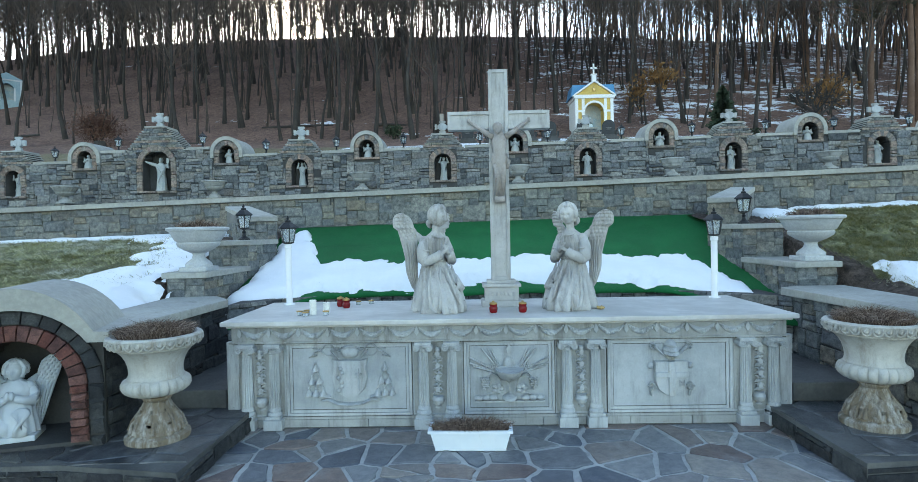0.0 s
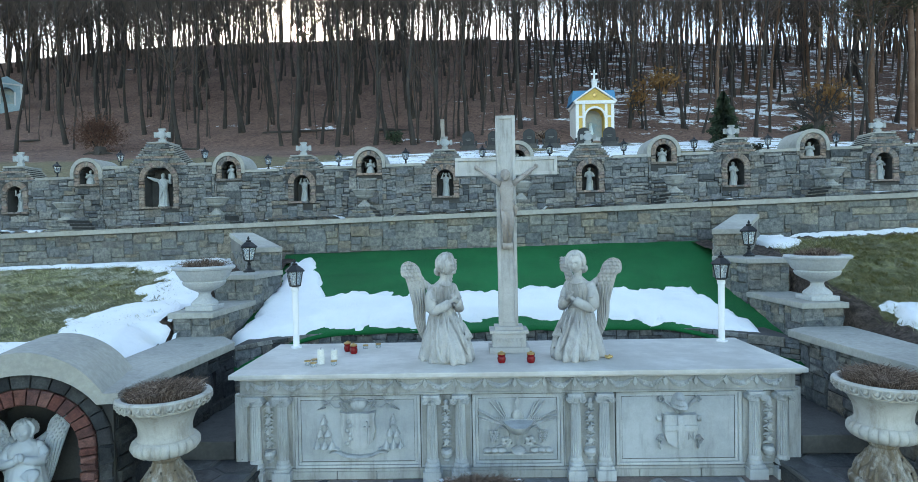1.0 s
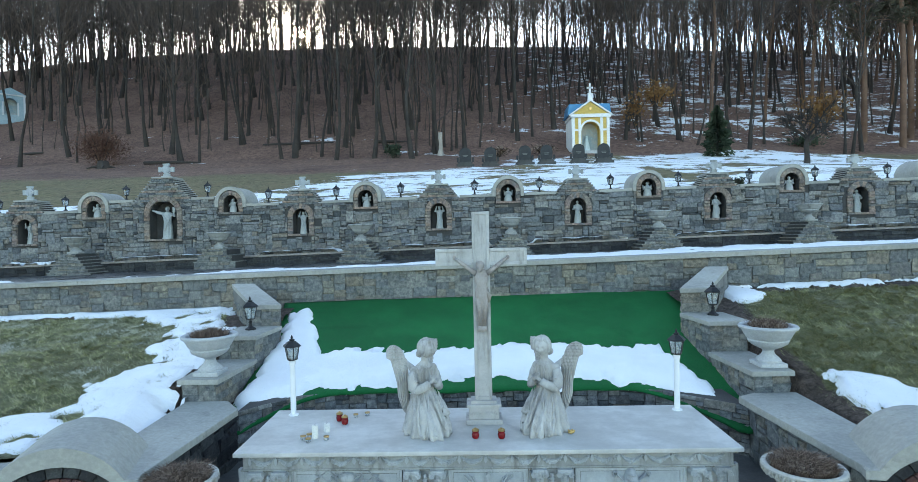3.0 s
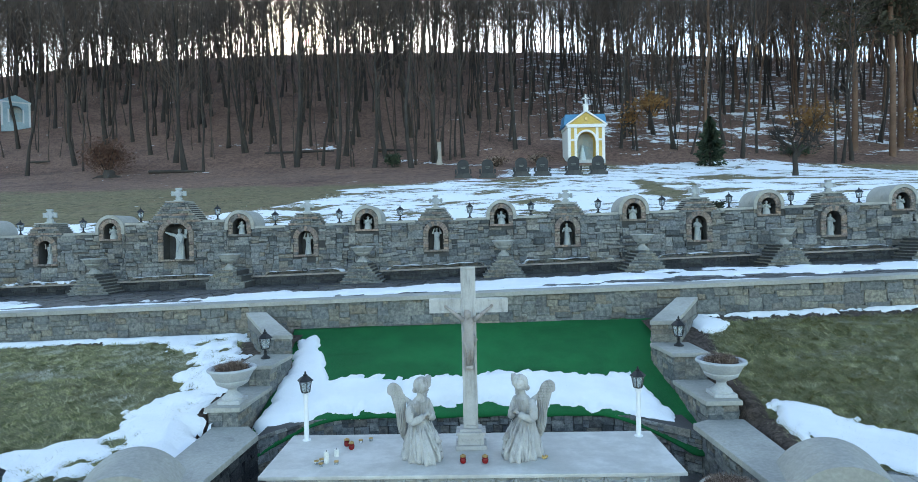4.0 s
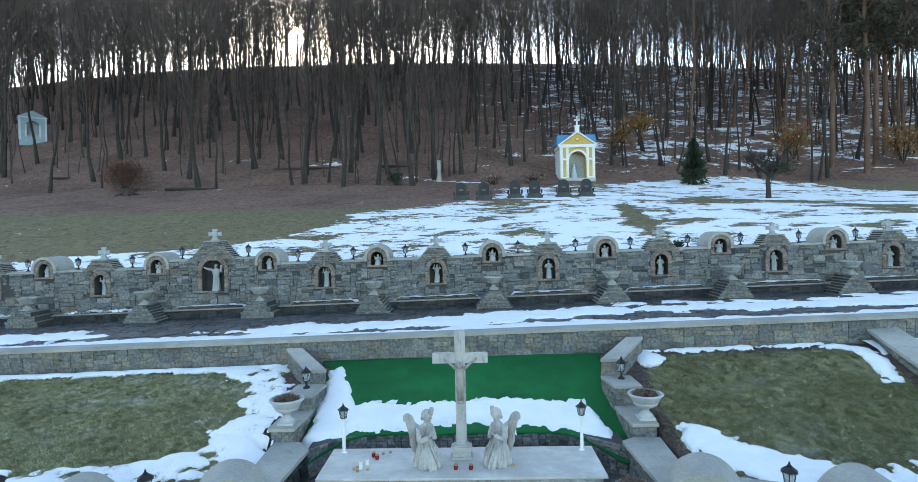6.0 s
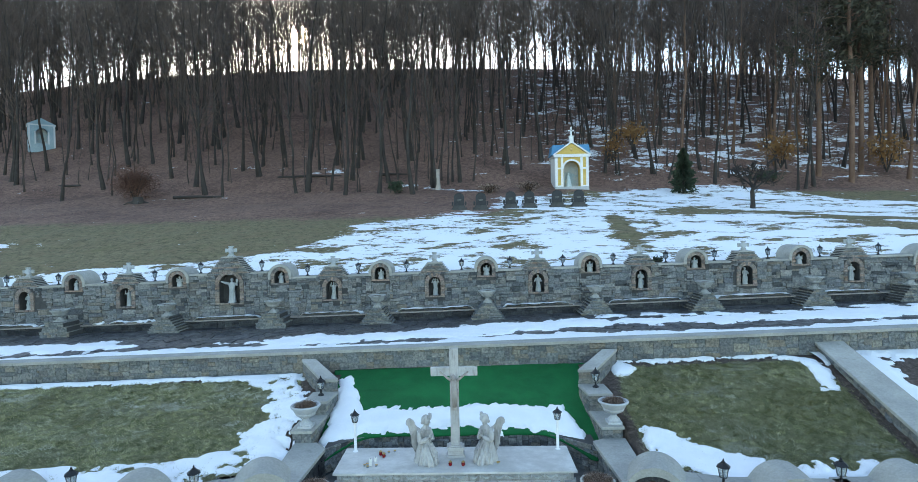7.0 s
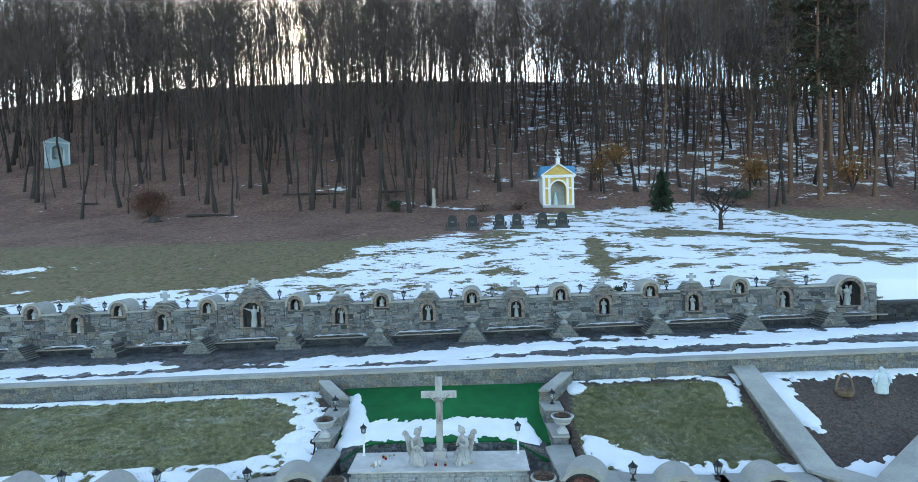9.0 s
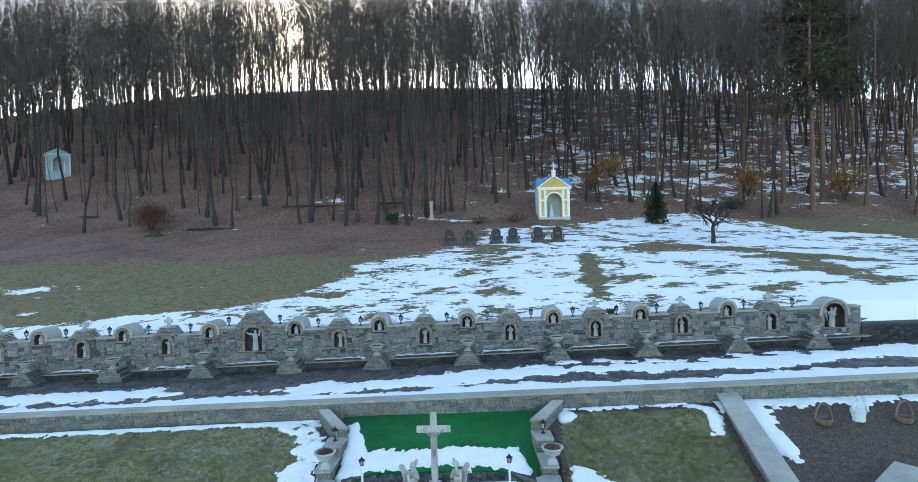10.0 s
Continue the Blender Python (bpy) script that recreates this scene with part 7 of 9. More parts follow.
def post_lantern(x, y):
    e = thing("post_lantern", Matrix.Translation((x, y, 1.0)), "black lantern on a slim white post at the altar's rear edge", "lantern", "altar lanterns")
    bm = bmesh.new()
    lathe(bm, [(0.06, 0.0), (0.06, 0.012), (0.034, 0.018), (0.034, 0.63), (0.042, 0.635), (0.042, 0.67), (0.03, 0.68)], 16)
    part("post", bm, M_POST, e, "slim white post")
    lantern_head(e, 0.67, 0.325)


post_lantern(-2.35, 1.22)
post_lantern(2.37, 1.22)


# ---- small things on the altar ----
def red_candle(x, y):
    e = thing("grave_candle", Matrix.Translation((x, y, 1.0)), "red glass grave candle with a brass lid", "candle", "candles on the altar")
    bm = bmesh.new()
    lathe(bm, [(0.028, 0), (0.036, 0.008), (0.042, 0.045), (0.033, 0.062), (0.038, 0.07), (0.038, 0.082)], 14)
    part("glass", bm, M_RED, e, "red glass", True)
    bm = bmesh.new()
    lathe(bm, [(0.039, 0.082), (0.039, 0.092), (0.03, 0.1), (0.012, 0.104), (0.012, 0.112), (0.002, 0.114)], 14)
    part("lid", bm, M_GOLD, e, "brass lid")


for x, y in ((-1.72, 0.98), (-1.63, 0.86), (-0.10, 0.36), (0.18, 0.35)):
    red_candle(x, y)


def white_candle(x, y, h):
    e = thing("white_candle", Matrix.Translation((x, y, 1.0)), "white wax candle in a clear holder", "candle", "candles on the altar")
    bm = bmesh.new()
    lathe(bm, [(0.034, 0.0), (0.034, h), (0.026, h + 0.004), (0.01, h - 0.004)], 16)
    part("wax", bm, M_WAX, e, "", True)
    bm = bmesh.new()
    tube(bm, [(0, 0, h - 0.006), (0.002, 0, h + 0.02)], 0.003, 5)
    part("wick", bm, M_IRON, e)


white_candle(-1.86, 0.42, 0.14)
white_candle(-1.78, 0.62, 0.09)


def tea_light(x, y):
    e = thing("tea_light", Matrix.Translation((x, y, 1.0)), "small clear tea light glass with a metal rim", "candle", "tea lights on the altar")
    bm = bmesh.new()
    lathe(bm, [(0.024, 0), (0.028, 0.004), (0.03, 0.034)], 12)
    part("glass", bm, M_GLASS, e, "", True)
    bm = bmesh.new()
    lathe(bm, [(0.031, 0.034), (0.032, 0.044), (0.02, 0.046)], 12)
    part("rim", bm, M_GOLD, e)


for x, y in ((-1.98, 0.38), (-1.93, 0.44), (-1.90, 0.30), (-1.55, 1.1), (-1.42, 1.16), (-1.72, 0.36)):
    tea_light(x, y)

bm = bmesh.new()
for k in range(16):
    a = k * 2.4
    ball(bm, (0.02 * math.cos(a) * (k % 4), 0.012 * math.sin(a) * (k % 4), 0.012 + 0.004 * (k % 3)), (0.014, 0.01, 0.012), 6, 4)
tagged(part("faded_flowers", bm, M_GOLD), "small bunch of faded yellow flowers by the angel", "flowers").matrix_basis = pose(0.95, 0.48, 1.0)


# ---- planters ----
def dry_tuft(name, parent, rx, ry, z, count, h, seed, label, mat=M_DRY):
    """Dry stems that lean outwards, as one bushy part."""
    rng = random.Random(seed)
    vs, fs = [], []
    for _ in range(count):
        a, q = rng.random() * 6.283, math.sqrt(rng.random())
        x, y = rx * q * math.cos(a), ry * q * math.sin(a)
        L = h * rng.uniform(0.45, 1.0) * (1.15 - 0.55 * q)
        dx, dy = x / rx * 0.5 + rng.uniform(-0.95, 0.95), y / ry * 0.5 + rng.uniform(-0.95, 0.95)
        p0, p1, p2 = Vector((x, y, z - 0.02)), Vector((x + dx * L * 0.4, y + dy * L * 0.4, z + L * 0.65)), Vector((x + dx * L * 1.1, y + dy * L * 1.1, z + L * rng.uniform(0.6, 1.05)))
        w = rng.uniform(0.0013, 0.003)
        s = Vector((math.cos(a * 3), math.sin(a * 3), 0)) * w
        t = Vector((-s.y, s.x, w))
        b = len(vs)
        vs += [p0 - s, p0 + s, p0 + t, p1 - s, p1 + s, p1 + t, p2]
        fs += [(b, b + 1, b + 4, b + 3), (b + 1, b + 2, b + 5, b + 4), (b + 2, b, b + 3, b + 5), (b + 3, b + 4, b + 6), (b + 4, b + 5, b + 6), (b + 5, b + 3, b + 6)]
    return raw(name, vs, fs, mat, parent, label)


def planter_box():
    e = thing("planter_box", pose(-0.335, -0.42, 0.0, 0, 0, -1.5), "white plastic flower box full of dry heather on the paving", "planter")
    bm = bmesh.new()
    slab(bm, [(-0.29, -0.075), (0.29, -0.075), (0.29, 0.075), (-0.29, 0.075)], 0.0, 0.02)
    rings = []
    for z, w, d in ((0.0, 0.285, 0.075), (0.15, 0.325, 0.1), (0.15, 0.345, 0.115), (0.172, 0.345, 0.115), (0.172, 0.318, 0.092), (0.12, 0.31, 0.085)):
        rings.append([bm.verts.new((x * w, y * d, z)) for x, y in ((-1, -1), (1, -1), (1, 1), (-1, 1))])
    skin(bm, rings)
    part("box", bm, M_PLASTIC, e)
    dry_tuft("dry_heather", e, 0.31, 0.085, 0.14, 2400, 0.13, 5, "brown dry heather")


planter_box()


def big_urn(x, y, z, turn, seed):
    e = thing("garden_urn", pose(x, y, z, 0, 0, turn) @ Matrix.Diagonal((0.9, 0.9, 1.07, 1)), "large cast-stone urn with a stained leaf-carved foot and dry plants", "urn", "large urns beside the altar")
    bm = bmesh.new()
    lathe(bm, [(0.265, 0.0), (0.27, 0.02), (0.268, 0.04), (0.25, 0.055), (0.22, 0.065)], 48, (0, 0, 0), lambda i, a, r: r * (1 + 0.012 * noise.noise(Vector((4 * math.cos(a), 4 * math.sin(a), i)))))
    part("base", bm, M_URNFOOT, e, "rust-stained round base", True)
    prof = []
    for k in range(23):
        t = k / 22
        prof.append((float(np.interp(t, (0, 0.12, 0.4, 0.65, 0.82, 0.9, 0.95, 1.0), (0.225, 0.222, 0.175, 0.125, 0.1, 0.125, 0.128, 0.1))), 0.06 + 0.275 * t))

    def rough_leaves(i, a, r):
        t = i / 22
        if t > 0.84:
            return r
        lobe = 0.10 * abs(math.cos(4 * a + 0.5 * math.sin(9 * t))) ** 0.6 + 0.05 * math.sin(14 * a) * math.sin(11 * t)
        return r * (0.96 + 0.8 * lobe + 0.06 * noise.noise(Vector((5 * math.cos(a), 5 * math.sin(a), t * 6 + seed))) + 0.06 * noise.noise(Vector((13 * math.cos(a), 13 * math.sin(a), t * 14))))

    bm = bmesh.new()
    lathe(bm, prof, 88, (0, 0, 0), rough_leaves)
    part("foot", bm, M_URNFOOT, e, "rust-stained foot with carved leaves", True)
    for k in range(8):
        a = 2 * math.pi * k / 8
        c, n = math.cos(a), math.sin(a)
        bm = bmesh.new()
        tube(bm, [(0.215 * c, 0.215 * n, 0.07), (0.195 * c, 0.195 * n, 0.14), (0.15 * c, 0.15 * n, 0.20), (0.14 * c, 0.14 * n, 0.235)], [0.04, 0.034, 0.024, 0.01], 10, 0.7)
        for s in (-1, 1):
            b = a + s * 0.16
            tube(bm, [(0.228 * math.cos(b), 0.228 * math.sin(b), 0.075), (0.2 * math.cos(b), 0.2 * math.sin(b), 0.145), (0.185 * math.cos(b), 0.185 * math.sin(b), 0.165)], [0.02, 0.016, 0.006], 8)
        part("leaf", bm, M_URNFOOT, e, "", True)
    bm = bmesh.new()
    prof = [(0.10, 0.33), (0.17, 0.338), (0.22, 0.352), (0.255, 0.375), (0.272, 0.405), (0.270, 0.432), (0.254, 0.455), (0.232, 0.468), (0.225, 0.47)]
    lathe(bm, prof, 176, (0, 0, 0), lambda i, a, r: r * (1 + (0.085 * (abs(math.sin(a * 11)) ** 0.55 - 0.35) if 0 < i < 7 else 0)))
    part("fluted_bowl", bm, M_URN, e, "bulging bowl with round lobes", True)
    bm = bmesh.new()
    lathe(bm, [(0.23, 0.455), (0.236, 0.472), (0.228, 0.482), (0.221, 0.50), (0.22, 0.53), (0.226, 0.565), (0.244, 0.61), (0.272, 0.65), (0.305, 0.68), (0.328, 0.692), (0.328, 0.705), (0.318, 0.712)], 64)
    part("neck", bm, M_URN, e, "", True)
    bm = bmesh.new()
    lathe(bm, [(0.31, 0.70), (0.345, 0.706), (0.368, 0.722), (0.378, 0.745), (0.388, 0.768), (0.392, 0.778), (0.38, 0.79), (0.345, 0.792), (0.325, 0.775), (0.31, 0.72)], 72)
    n = 30
    for k in range(n):
        a, w = 2 * math.pi * (k + 0.5) / n, math.pi / n
        at = lambda q, r, h: (r * math.cos(a + q * w), r * math.sin(a + q * w), h)
        tube(bm, [at(-1, 0.39, 0.772), at(-0.92, 0.384, 0.745), at(-0.6, 0.374, 0.722), at(0, 0.37, 0.712), at(0.6, 0.374, 0.722), at(0.92, 0.384, 0.745), at(1, 0.39, 0.772)], 0.0085, 6)
        tube(bm, [at(0.1, 0.372, 0.726), at(-0.05, 0.384, 0.745), at(0.15, 0.388, 0.768)], [0.008, 0.018, 0.01], 8)
    part("rim", bm, M_URN, e, "rim with egg-and-dart moulding", True)
    bm = bmesh.new()
    lathe(bm, [(0.33, 0.72), (0.25, 0.755), (0.1, 0.775), (0.001, 0.78)], 20)
    part("soil", bm, M_SOIL, e)
    dry_tuft("dry_plant", e, 0.29, 0.29, 0.765, 3600, 0.15, seed, "brown dried heather")


big_urn(-2.86, -0.58, 0.17, 10, 6)
big_urn(2.92, -0.46, 0.17, 30, 7)


def wide_urn(x, y, z, seed, s=1.0, stack=True, group="wide urns on the piers", label="wide grey cast-stone urn with dry plants on a pier"):
    e = thing("wide_urn", Matrix.Translation((x, y, z)) @ Matrix.Diagonal((s, s, 1.12 if seed else s * 1.2, 1)), label, "urn", group)
    bm = bmesh.new()
    box(bm, -0.2, 0.2, -0.2, 0.2, 0.0, 0.05, 0.008)
    lathe(bm, [(0.18, 0.05), (0.185, 0.075), (0.16, 0.1), (0.095, 0.14), (0.08, 0.18), (0.095, 0.2), (0.1, 0.21)], 24, (0, 0, 0), lambda i, a, r: r * (1 + 0.03 * math.cos(10 * a)))
    stone = M_URNGREY if seed else M_BOWL
    part("foot", bm, stone, e, "", True)
    bm = bmesh.new()
    lathe(bm, [(0.1, 0.20), (0.2, 0.235), (0.28, 0.275), (0.30, 0.31), (0.285, 0.325), (0.32, 0.34), (0.375, 0.42), (0.395, 0.445)], 40, (0, 0, 0), lambda i, a, r: r * (1 + (0.012 * math.cos(24 * a) if i in (2, 3, 6) else 0)))
    lathe(bm, [(0.38, 0.44), (0.425, 0.45), (0.435, 0.47), (0.42, 0.487), (0.375, 0.49), (0.35, 0.475), (0.34, 0.44)], 40)
    part("bowl", bm, stone, e, "", True)
    bm = bmesh.new()
    lathe(bm, [(0.36, 0.44), (0.2, 0.46), (0.001, 0.47)], 20)
    part("soil", bm, M_SOIL, e)
    if seed:
        dry_tuft("dry_plant", e, 0.27, 0.27, 0.455, 1100, 0.16, seed, "sparse dried plants")
    return e


wide_urn(-3.72, 1.95, 1.35, 8, 0.85)
wide_urn(3.85, 1.95, 1.35, 9, 0.85)

# ---- statues in the wall niches: each one plain mesh ----
def standing(h, kind, rng):
    """A standing robed figure; kind sets what its arms do."""
    bm = bmesh.new()
    k = h / 0.85
    rows = [(0.03, 0.125, 0.10, 0, 0), (0.12, 0.12, 0.095, 0, 0), (0.3, 0.105, 0.085, 0.005, 0), (0.46, 0.095, 0.075, 0, 0), (0.56, 0.11, 0.08, 0, 0), (0.64, 0.115, 0.075, 0, 0), (0.69, 0.075, 0.055, 0, 0), (0.72, 0.035, 0.035, 0, 0)]
    robe(bm, rows, 24, 7, 0.13, rng.uniform(0, 6))
    lathe(bm, [(0.14, 0.0), (0.14, 0.035)], 14)
    ball(bm, (0, -0.015, 0.775), (0.045, 0.05, 0.06), 12, 8)
    ball(bm, (0, 0.01, 0.785), (0.055, 0.052, 0.062), 12, 8)
    if kind in (0, 2, 4):
        ball(bm, (0, -0.045, 0.735), (0.03, 0.025, 0.035), 8, 6)
    poses = {
        0: (((-0.16, -0.05, 0.52), (-0.08, -0.12, 0.56)), ((0.16, -0.04, 0.52), (0.06, -0.12, 0.50))),
        1: (((-0.17, -0.05, 0.62), (-0.13, -0.09, 0.78)), ((0.16, -0.05, 0.52), (0.05, -0.12, 0.56))),
        2: (((-0.20, -0.03, 0.68), (-0.34, -0.06, 0.74)), ((0.17, -0.03, 0.60), (0.19, -0.08, 0.76))),
        3: (((-0.15, -0.05, 0.53), (-0.02, -0.12, 0.60)), ((0.15, -0.05, 0.53), (0.02, -0.12, 0.60))),
        4: (((-0.16, -0.04, 0.64), (-0.10, -0.08, 0.82)), ((0.16, -0.04, 0.64), (0.10, -0.08, 0.82))),
    }[kind]
    for s, (el, ha) in zip((-1, 1), poses):
        tube(bm, [(s * 0.1, 0, 0.655), el, ha], [0.042, 0.042, 0.02], 8)
        ball(bm, ha, 0.022, 6, 5)
    # a cloak fold across the front
    tube(bm, [(-0.1, -0.05, 0.62), (0.0, -0.095, 0.48), (0.09, -0.09, 0.34), (0.1, -0.08, 0.14)], [0.02, 0.024, 0.024, 0.018], 6)
    tube(bm, [(0.1, -0.05, 0.6), (0.02, -0.095, 0.42), (-0.06, -0.1, 0.2)], [0.018, 0.022, 0.018], 6)
    if kind == 1:
        tube(bm, [(0.06, -0.13, 0.52), (0.1, -0.12, 0.68)], [0.035, 0.025], 6)
    if kind == 2:
        box(bm, 0.155, 0.225, -0.1, -0.07, 0.70, 0.82)
    bmesh.ops.scale(bm, vec=(k, k, k), verts=bm.verts)
    return bm


def niche_child(rng):
    """A small kneeling figure for the upper niches."""
    bm = bmesh.new()
    robe(bm, [(0.0, 0.12, 0.09, 0, 0), (0.1, 0.12, 0.09, 0, 0), (0.2, 0.085, 0.07, 0, 0), (0.28, 0.095, 0.07, 0, 0), (0.325, 0.06, 0.05, 0, 0), (0.345, 0.03, 0.03, 0, 0)], 20, 6, 0.1, rng.uniform(0, 6))
    ball(bm, (0, -0.01, 0.385), (0.042, 0.045, 0.052), 10, 8)
    ball(bm, (0, 0.01, 0.395), (0.05, 0.045, 0.05), 10, 8)
    for s in (-1, 1):
        tube(bm, [(s * 0.08, 0, 0.3), (s * 0.11, -0.04, 0.22), (s * 0.01, -0.09, 0.26)], [0.035, 0.035, 0.018], 8)
        tube(bm, [(s * 0.05, 0.05, 0.28), (s * 0.13, 0.07, 0.36), (s * 0.12, 0.08, 0.18)], [0.02, 0.035, 0.012], 8, 0.5)
    return bm


rng = random.Random(12)
kinds = [0, 3, 1, 2, 4, 4, 0, 0, 3, 0]
for c, kd in zip(BAYS, kinds):
    h = 1.06 if c == BIG else 0.73
    ob = part("saint_statue", standing(h, kd, rng), M_PALE, None, "", True)
    ob.matrix_basis = pose(c + 0.02, WY + 0.2, W(c) + 3.33, 0, 0, rng.uniform(-14, 14))
    tagged(ob, "large pale stone figure with outstretched arm in an arched niche" if c == BIG else "pale stone standing figure in an arched wall niche", "statue", "statues in the wall niches")
for c in SMALL:
    ob = part("small_angel_statue", niche_child(rng), M_PALE, None, "", True)
    ob.matrix_basis = pose(c + 0.01, WY + 0.14, W(c) + 4.11, 0, 0, rng.uniform(-25, 25))
    tagged(ob, "small pale stone angel in an upper niche", "statue", "small statues in the upper niches")

bm = standing(0.98, 3, rng)
for s in (-1, 1):
    wing(bm, s, (s * 0.06, 0.07, 0.66), (0.95, 0.2), 0.9)
ob = part("angel_statue", bm, M_PALE, None, "", True)
ob.matrix_basis = pose(WIDE, WY + 0.22, W(WIDE) + 3.30)
tagged(ob, "pale stone winged angel in the large brick-ringed niche", "statue", "statues in the wall niches")


# ---- crosses on the gables ----
def gable_cross(stone):
    e = thing("gable_cross", Matrix(), "flared stone cross with a round boss on a stepped gable, coloured as lit" if stone == M_PALE else "flared grey stone cross with a round boss on a stepped gable", "cross", "crosses on the gables")
    bm = bmesh.new()
    box(bm, -0.13, 0.13, -0.09, 0.09, 0.0, 0.05, 0.006)
    box(bm, -0.08, 0.08, -0.06, 0.06, 0.05, 0.09, 0.006)
    part("base", bm, stone, e)
    for k in range(4):
        bm = bmesh.new()
        a = math.pi / 2 * k
        m = Matrix.Translation((0, 0, 0.30)) @ Matrix.Rotation(a, 4, "Y")
        vs = []
        for y in (-0.04, 0.04):
            for x, z in ((-0.035, 0.03), (0.035, 0.03), (0.06, 0.15), (0.095, 0.16), (0.095, 0.225), (-0.095, 0.225), (-0.095, 0.16), (-0.06, 0.15)):
                vs.append(bm.verts.new(m @ Vector((x, y, z))))
        bm.faces.new(vs[:8])
        bm.faces.new(vs[8:][::-1])
        for i in range(8):
            bm.faces.new((vs[i], vs[8 + i], vs[8 + (i + 1) % 8], vs[(i + 1) % 8]))
        part("arm", bm, stone, e)
    bm = bmesh.new()
    tube(bm, [(0, -0.06, 0.30), (0, 0.06, 0.30)], 0.135, 20)
    tube(bm, [(0, -0.068, 0.30), (0, -0.05, 0.30)], 0.095, 20)
    part("boss", bm, M_FIELD, e, "round grey boss")
    return e


crosses = {}
for c in BAYS:
    m = Matrix.Translation((c, WY + 0.25, W(c) + CAP + (0.70 + LIFT if c == BIG else 0.392))) @ Matrix.Diagonal((1.08, 1, 0.96, 1) if c == BIG else (1.02, 1, 0.9, 1))
    # the paler stone puts the light these left crosses catch into their colour
    pale = -15 < c < -5
    if pale in crosses:
        copy_thing(crosses[pale], m)
    else:
        crosses[pale] = gable_cross(M_PALE if pale else M_BOWL)
        crosses[pale].matrix_basis = m


# ---- stepped pedestals with bowls in front of the wall ----
def pedestal(c, drum, seed):
    e = thing("stepped_pedestal", Matrix.Translation((c, 11.42, G(c) + 2.43)), "stepped rubble pedestal that carries a stone bowl", "pedestal", "pedestals on the terrace")
    steps = [(0.66 - 0.072 * i, 0.095 * i, 0.095 * (i + 1)) for i in range(7)] if not drum else [(0.62, 0.0, 0.24), (0.52, 0.24, 0.44), (0.38, 0.44, 0.62)]
    bm = bmesh.new()
    stair_prism(bm, [(hw, z0 - (0.03 if i else 0), z1 - 0.03) for i, (hw, z0, z1) in enumerate(steps)], -0.36, 0.6)
    part("core", bm, M_CORE, e)
    rg = random.Random(seed)
    for i, (hw, z0, z1) in enumerate(steps):
        lay(e, (-hw, -0.36, z0), 0, rubble(2 * hw, z1 - z0 - 0.03, rg, (0.09, 0.13), (0.14, 0.34), 0.0), M_BUFF, M_BUFF_ISL, seed=seed + i, depth=0.03)
        for sx in range(4):
            a = -hw - 0.02 + (2 * hw + 0.04) * sx / 4
            bm = bmesh.new()
            box(bm, a, a + (2 * hw + 0.04) / 4 - 0.008, -0.385 - rg.uniform(0, 0.012), 0.6, z1 - 0.03, z1 + rg.uniform(-0.004, 0.0), 0.004)
            part("tread", bm, M_BUFF, e)
    return steps[-1][2]


for i, c in enumerate(SMALL):
    drum = i in (1, 3)
    t = pedestal(c, drum, 200 + 7 * i)
    wide_urn(c, 11.40, G(c) + 2.43 + t + 0.002, 0, 0.86, True, "bowls on the pedestals", "wide weathered grey stone bowl on a stepped pedestal")
pedestal(18.2, False, 290)
wide_urn(18.2, 11.40, G(18.2) + 2.43 + 0.667, 0, 0.86, True, "bowls on the pedestals", "wide weathered grey stone bowl on a stepped pedestal")

# ---- graves, chapels and plants on the hillside ----
def gravestone(x, y, seed):
    rg = random.Random(seed)
    e = thing("gravestone", pose(x, y, hill(x, y), 0, 0, rg.uniform(-4, 4)), "dark granite gravestone with a rounded top on a grey base", "gravestone", "row of gravestones")
    bm = bmesh.new()
    box(bm, -0.62, 0.62, -0.5, 0.5, -0.35, 0.12, 0.02)
    box(bm, -0.5, 0.5, -0.28, 0.3, 0.12, 0.3, 0.02)
    part("base", bm, M_DARKBASE, e, "grey stepped base")
    bm = bmesh.new()
    prof = [(-0.42, 0.3)] + [(-0.42 * math.cos(t), 0.95 + 0.38 * math.sin(t)) for t in np.linspace(0, math.pi, 11)] + [(0.42, 0.3)]
    a = [bm.verts.new((px, -0.06, pz)) for px, pz in prof]
    b = [bm.verts.new((px, 0.08, pz)) for px, pz in prof]
    bm.faces.new(a)
    bm.faces.new(b[::-1])
    for i in range(len(prof)):
        j = (i + 1) % len(prof)
        bm.faces.new((a[j], a[i], b[i], b[j]))
    part("headstone", bm, M_GRANITE, e, "polished dark headstone")
    for w, z in ((0.18, 0.75), (0.14, 0.66)):
        bm = bmesh.new()
        box(bm, -w, w, -0.066, -0.058, z, z + 0.045)
        part("inscription_bar", bm, M_MORTAR, e)
    for s in (-1, 1):
        bm = bmesh.new()
        box(bm, s * 0.53 - 0.07, s * 0.53 + 0.07, -0.12, 0.1, 0.3, 0.62, 0.01)
        part("side_pillar", bm, M_GRANITE, e)


for i, x in enumerate((-0.45, 1.32, 3.75, 5.27, 7.52, 9.28)):
    gravestone(x, 34.4, 300 + i)


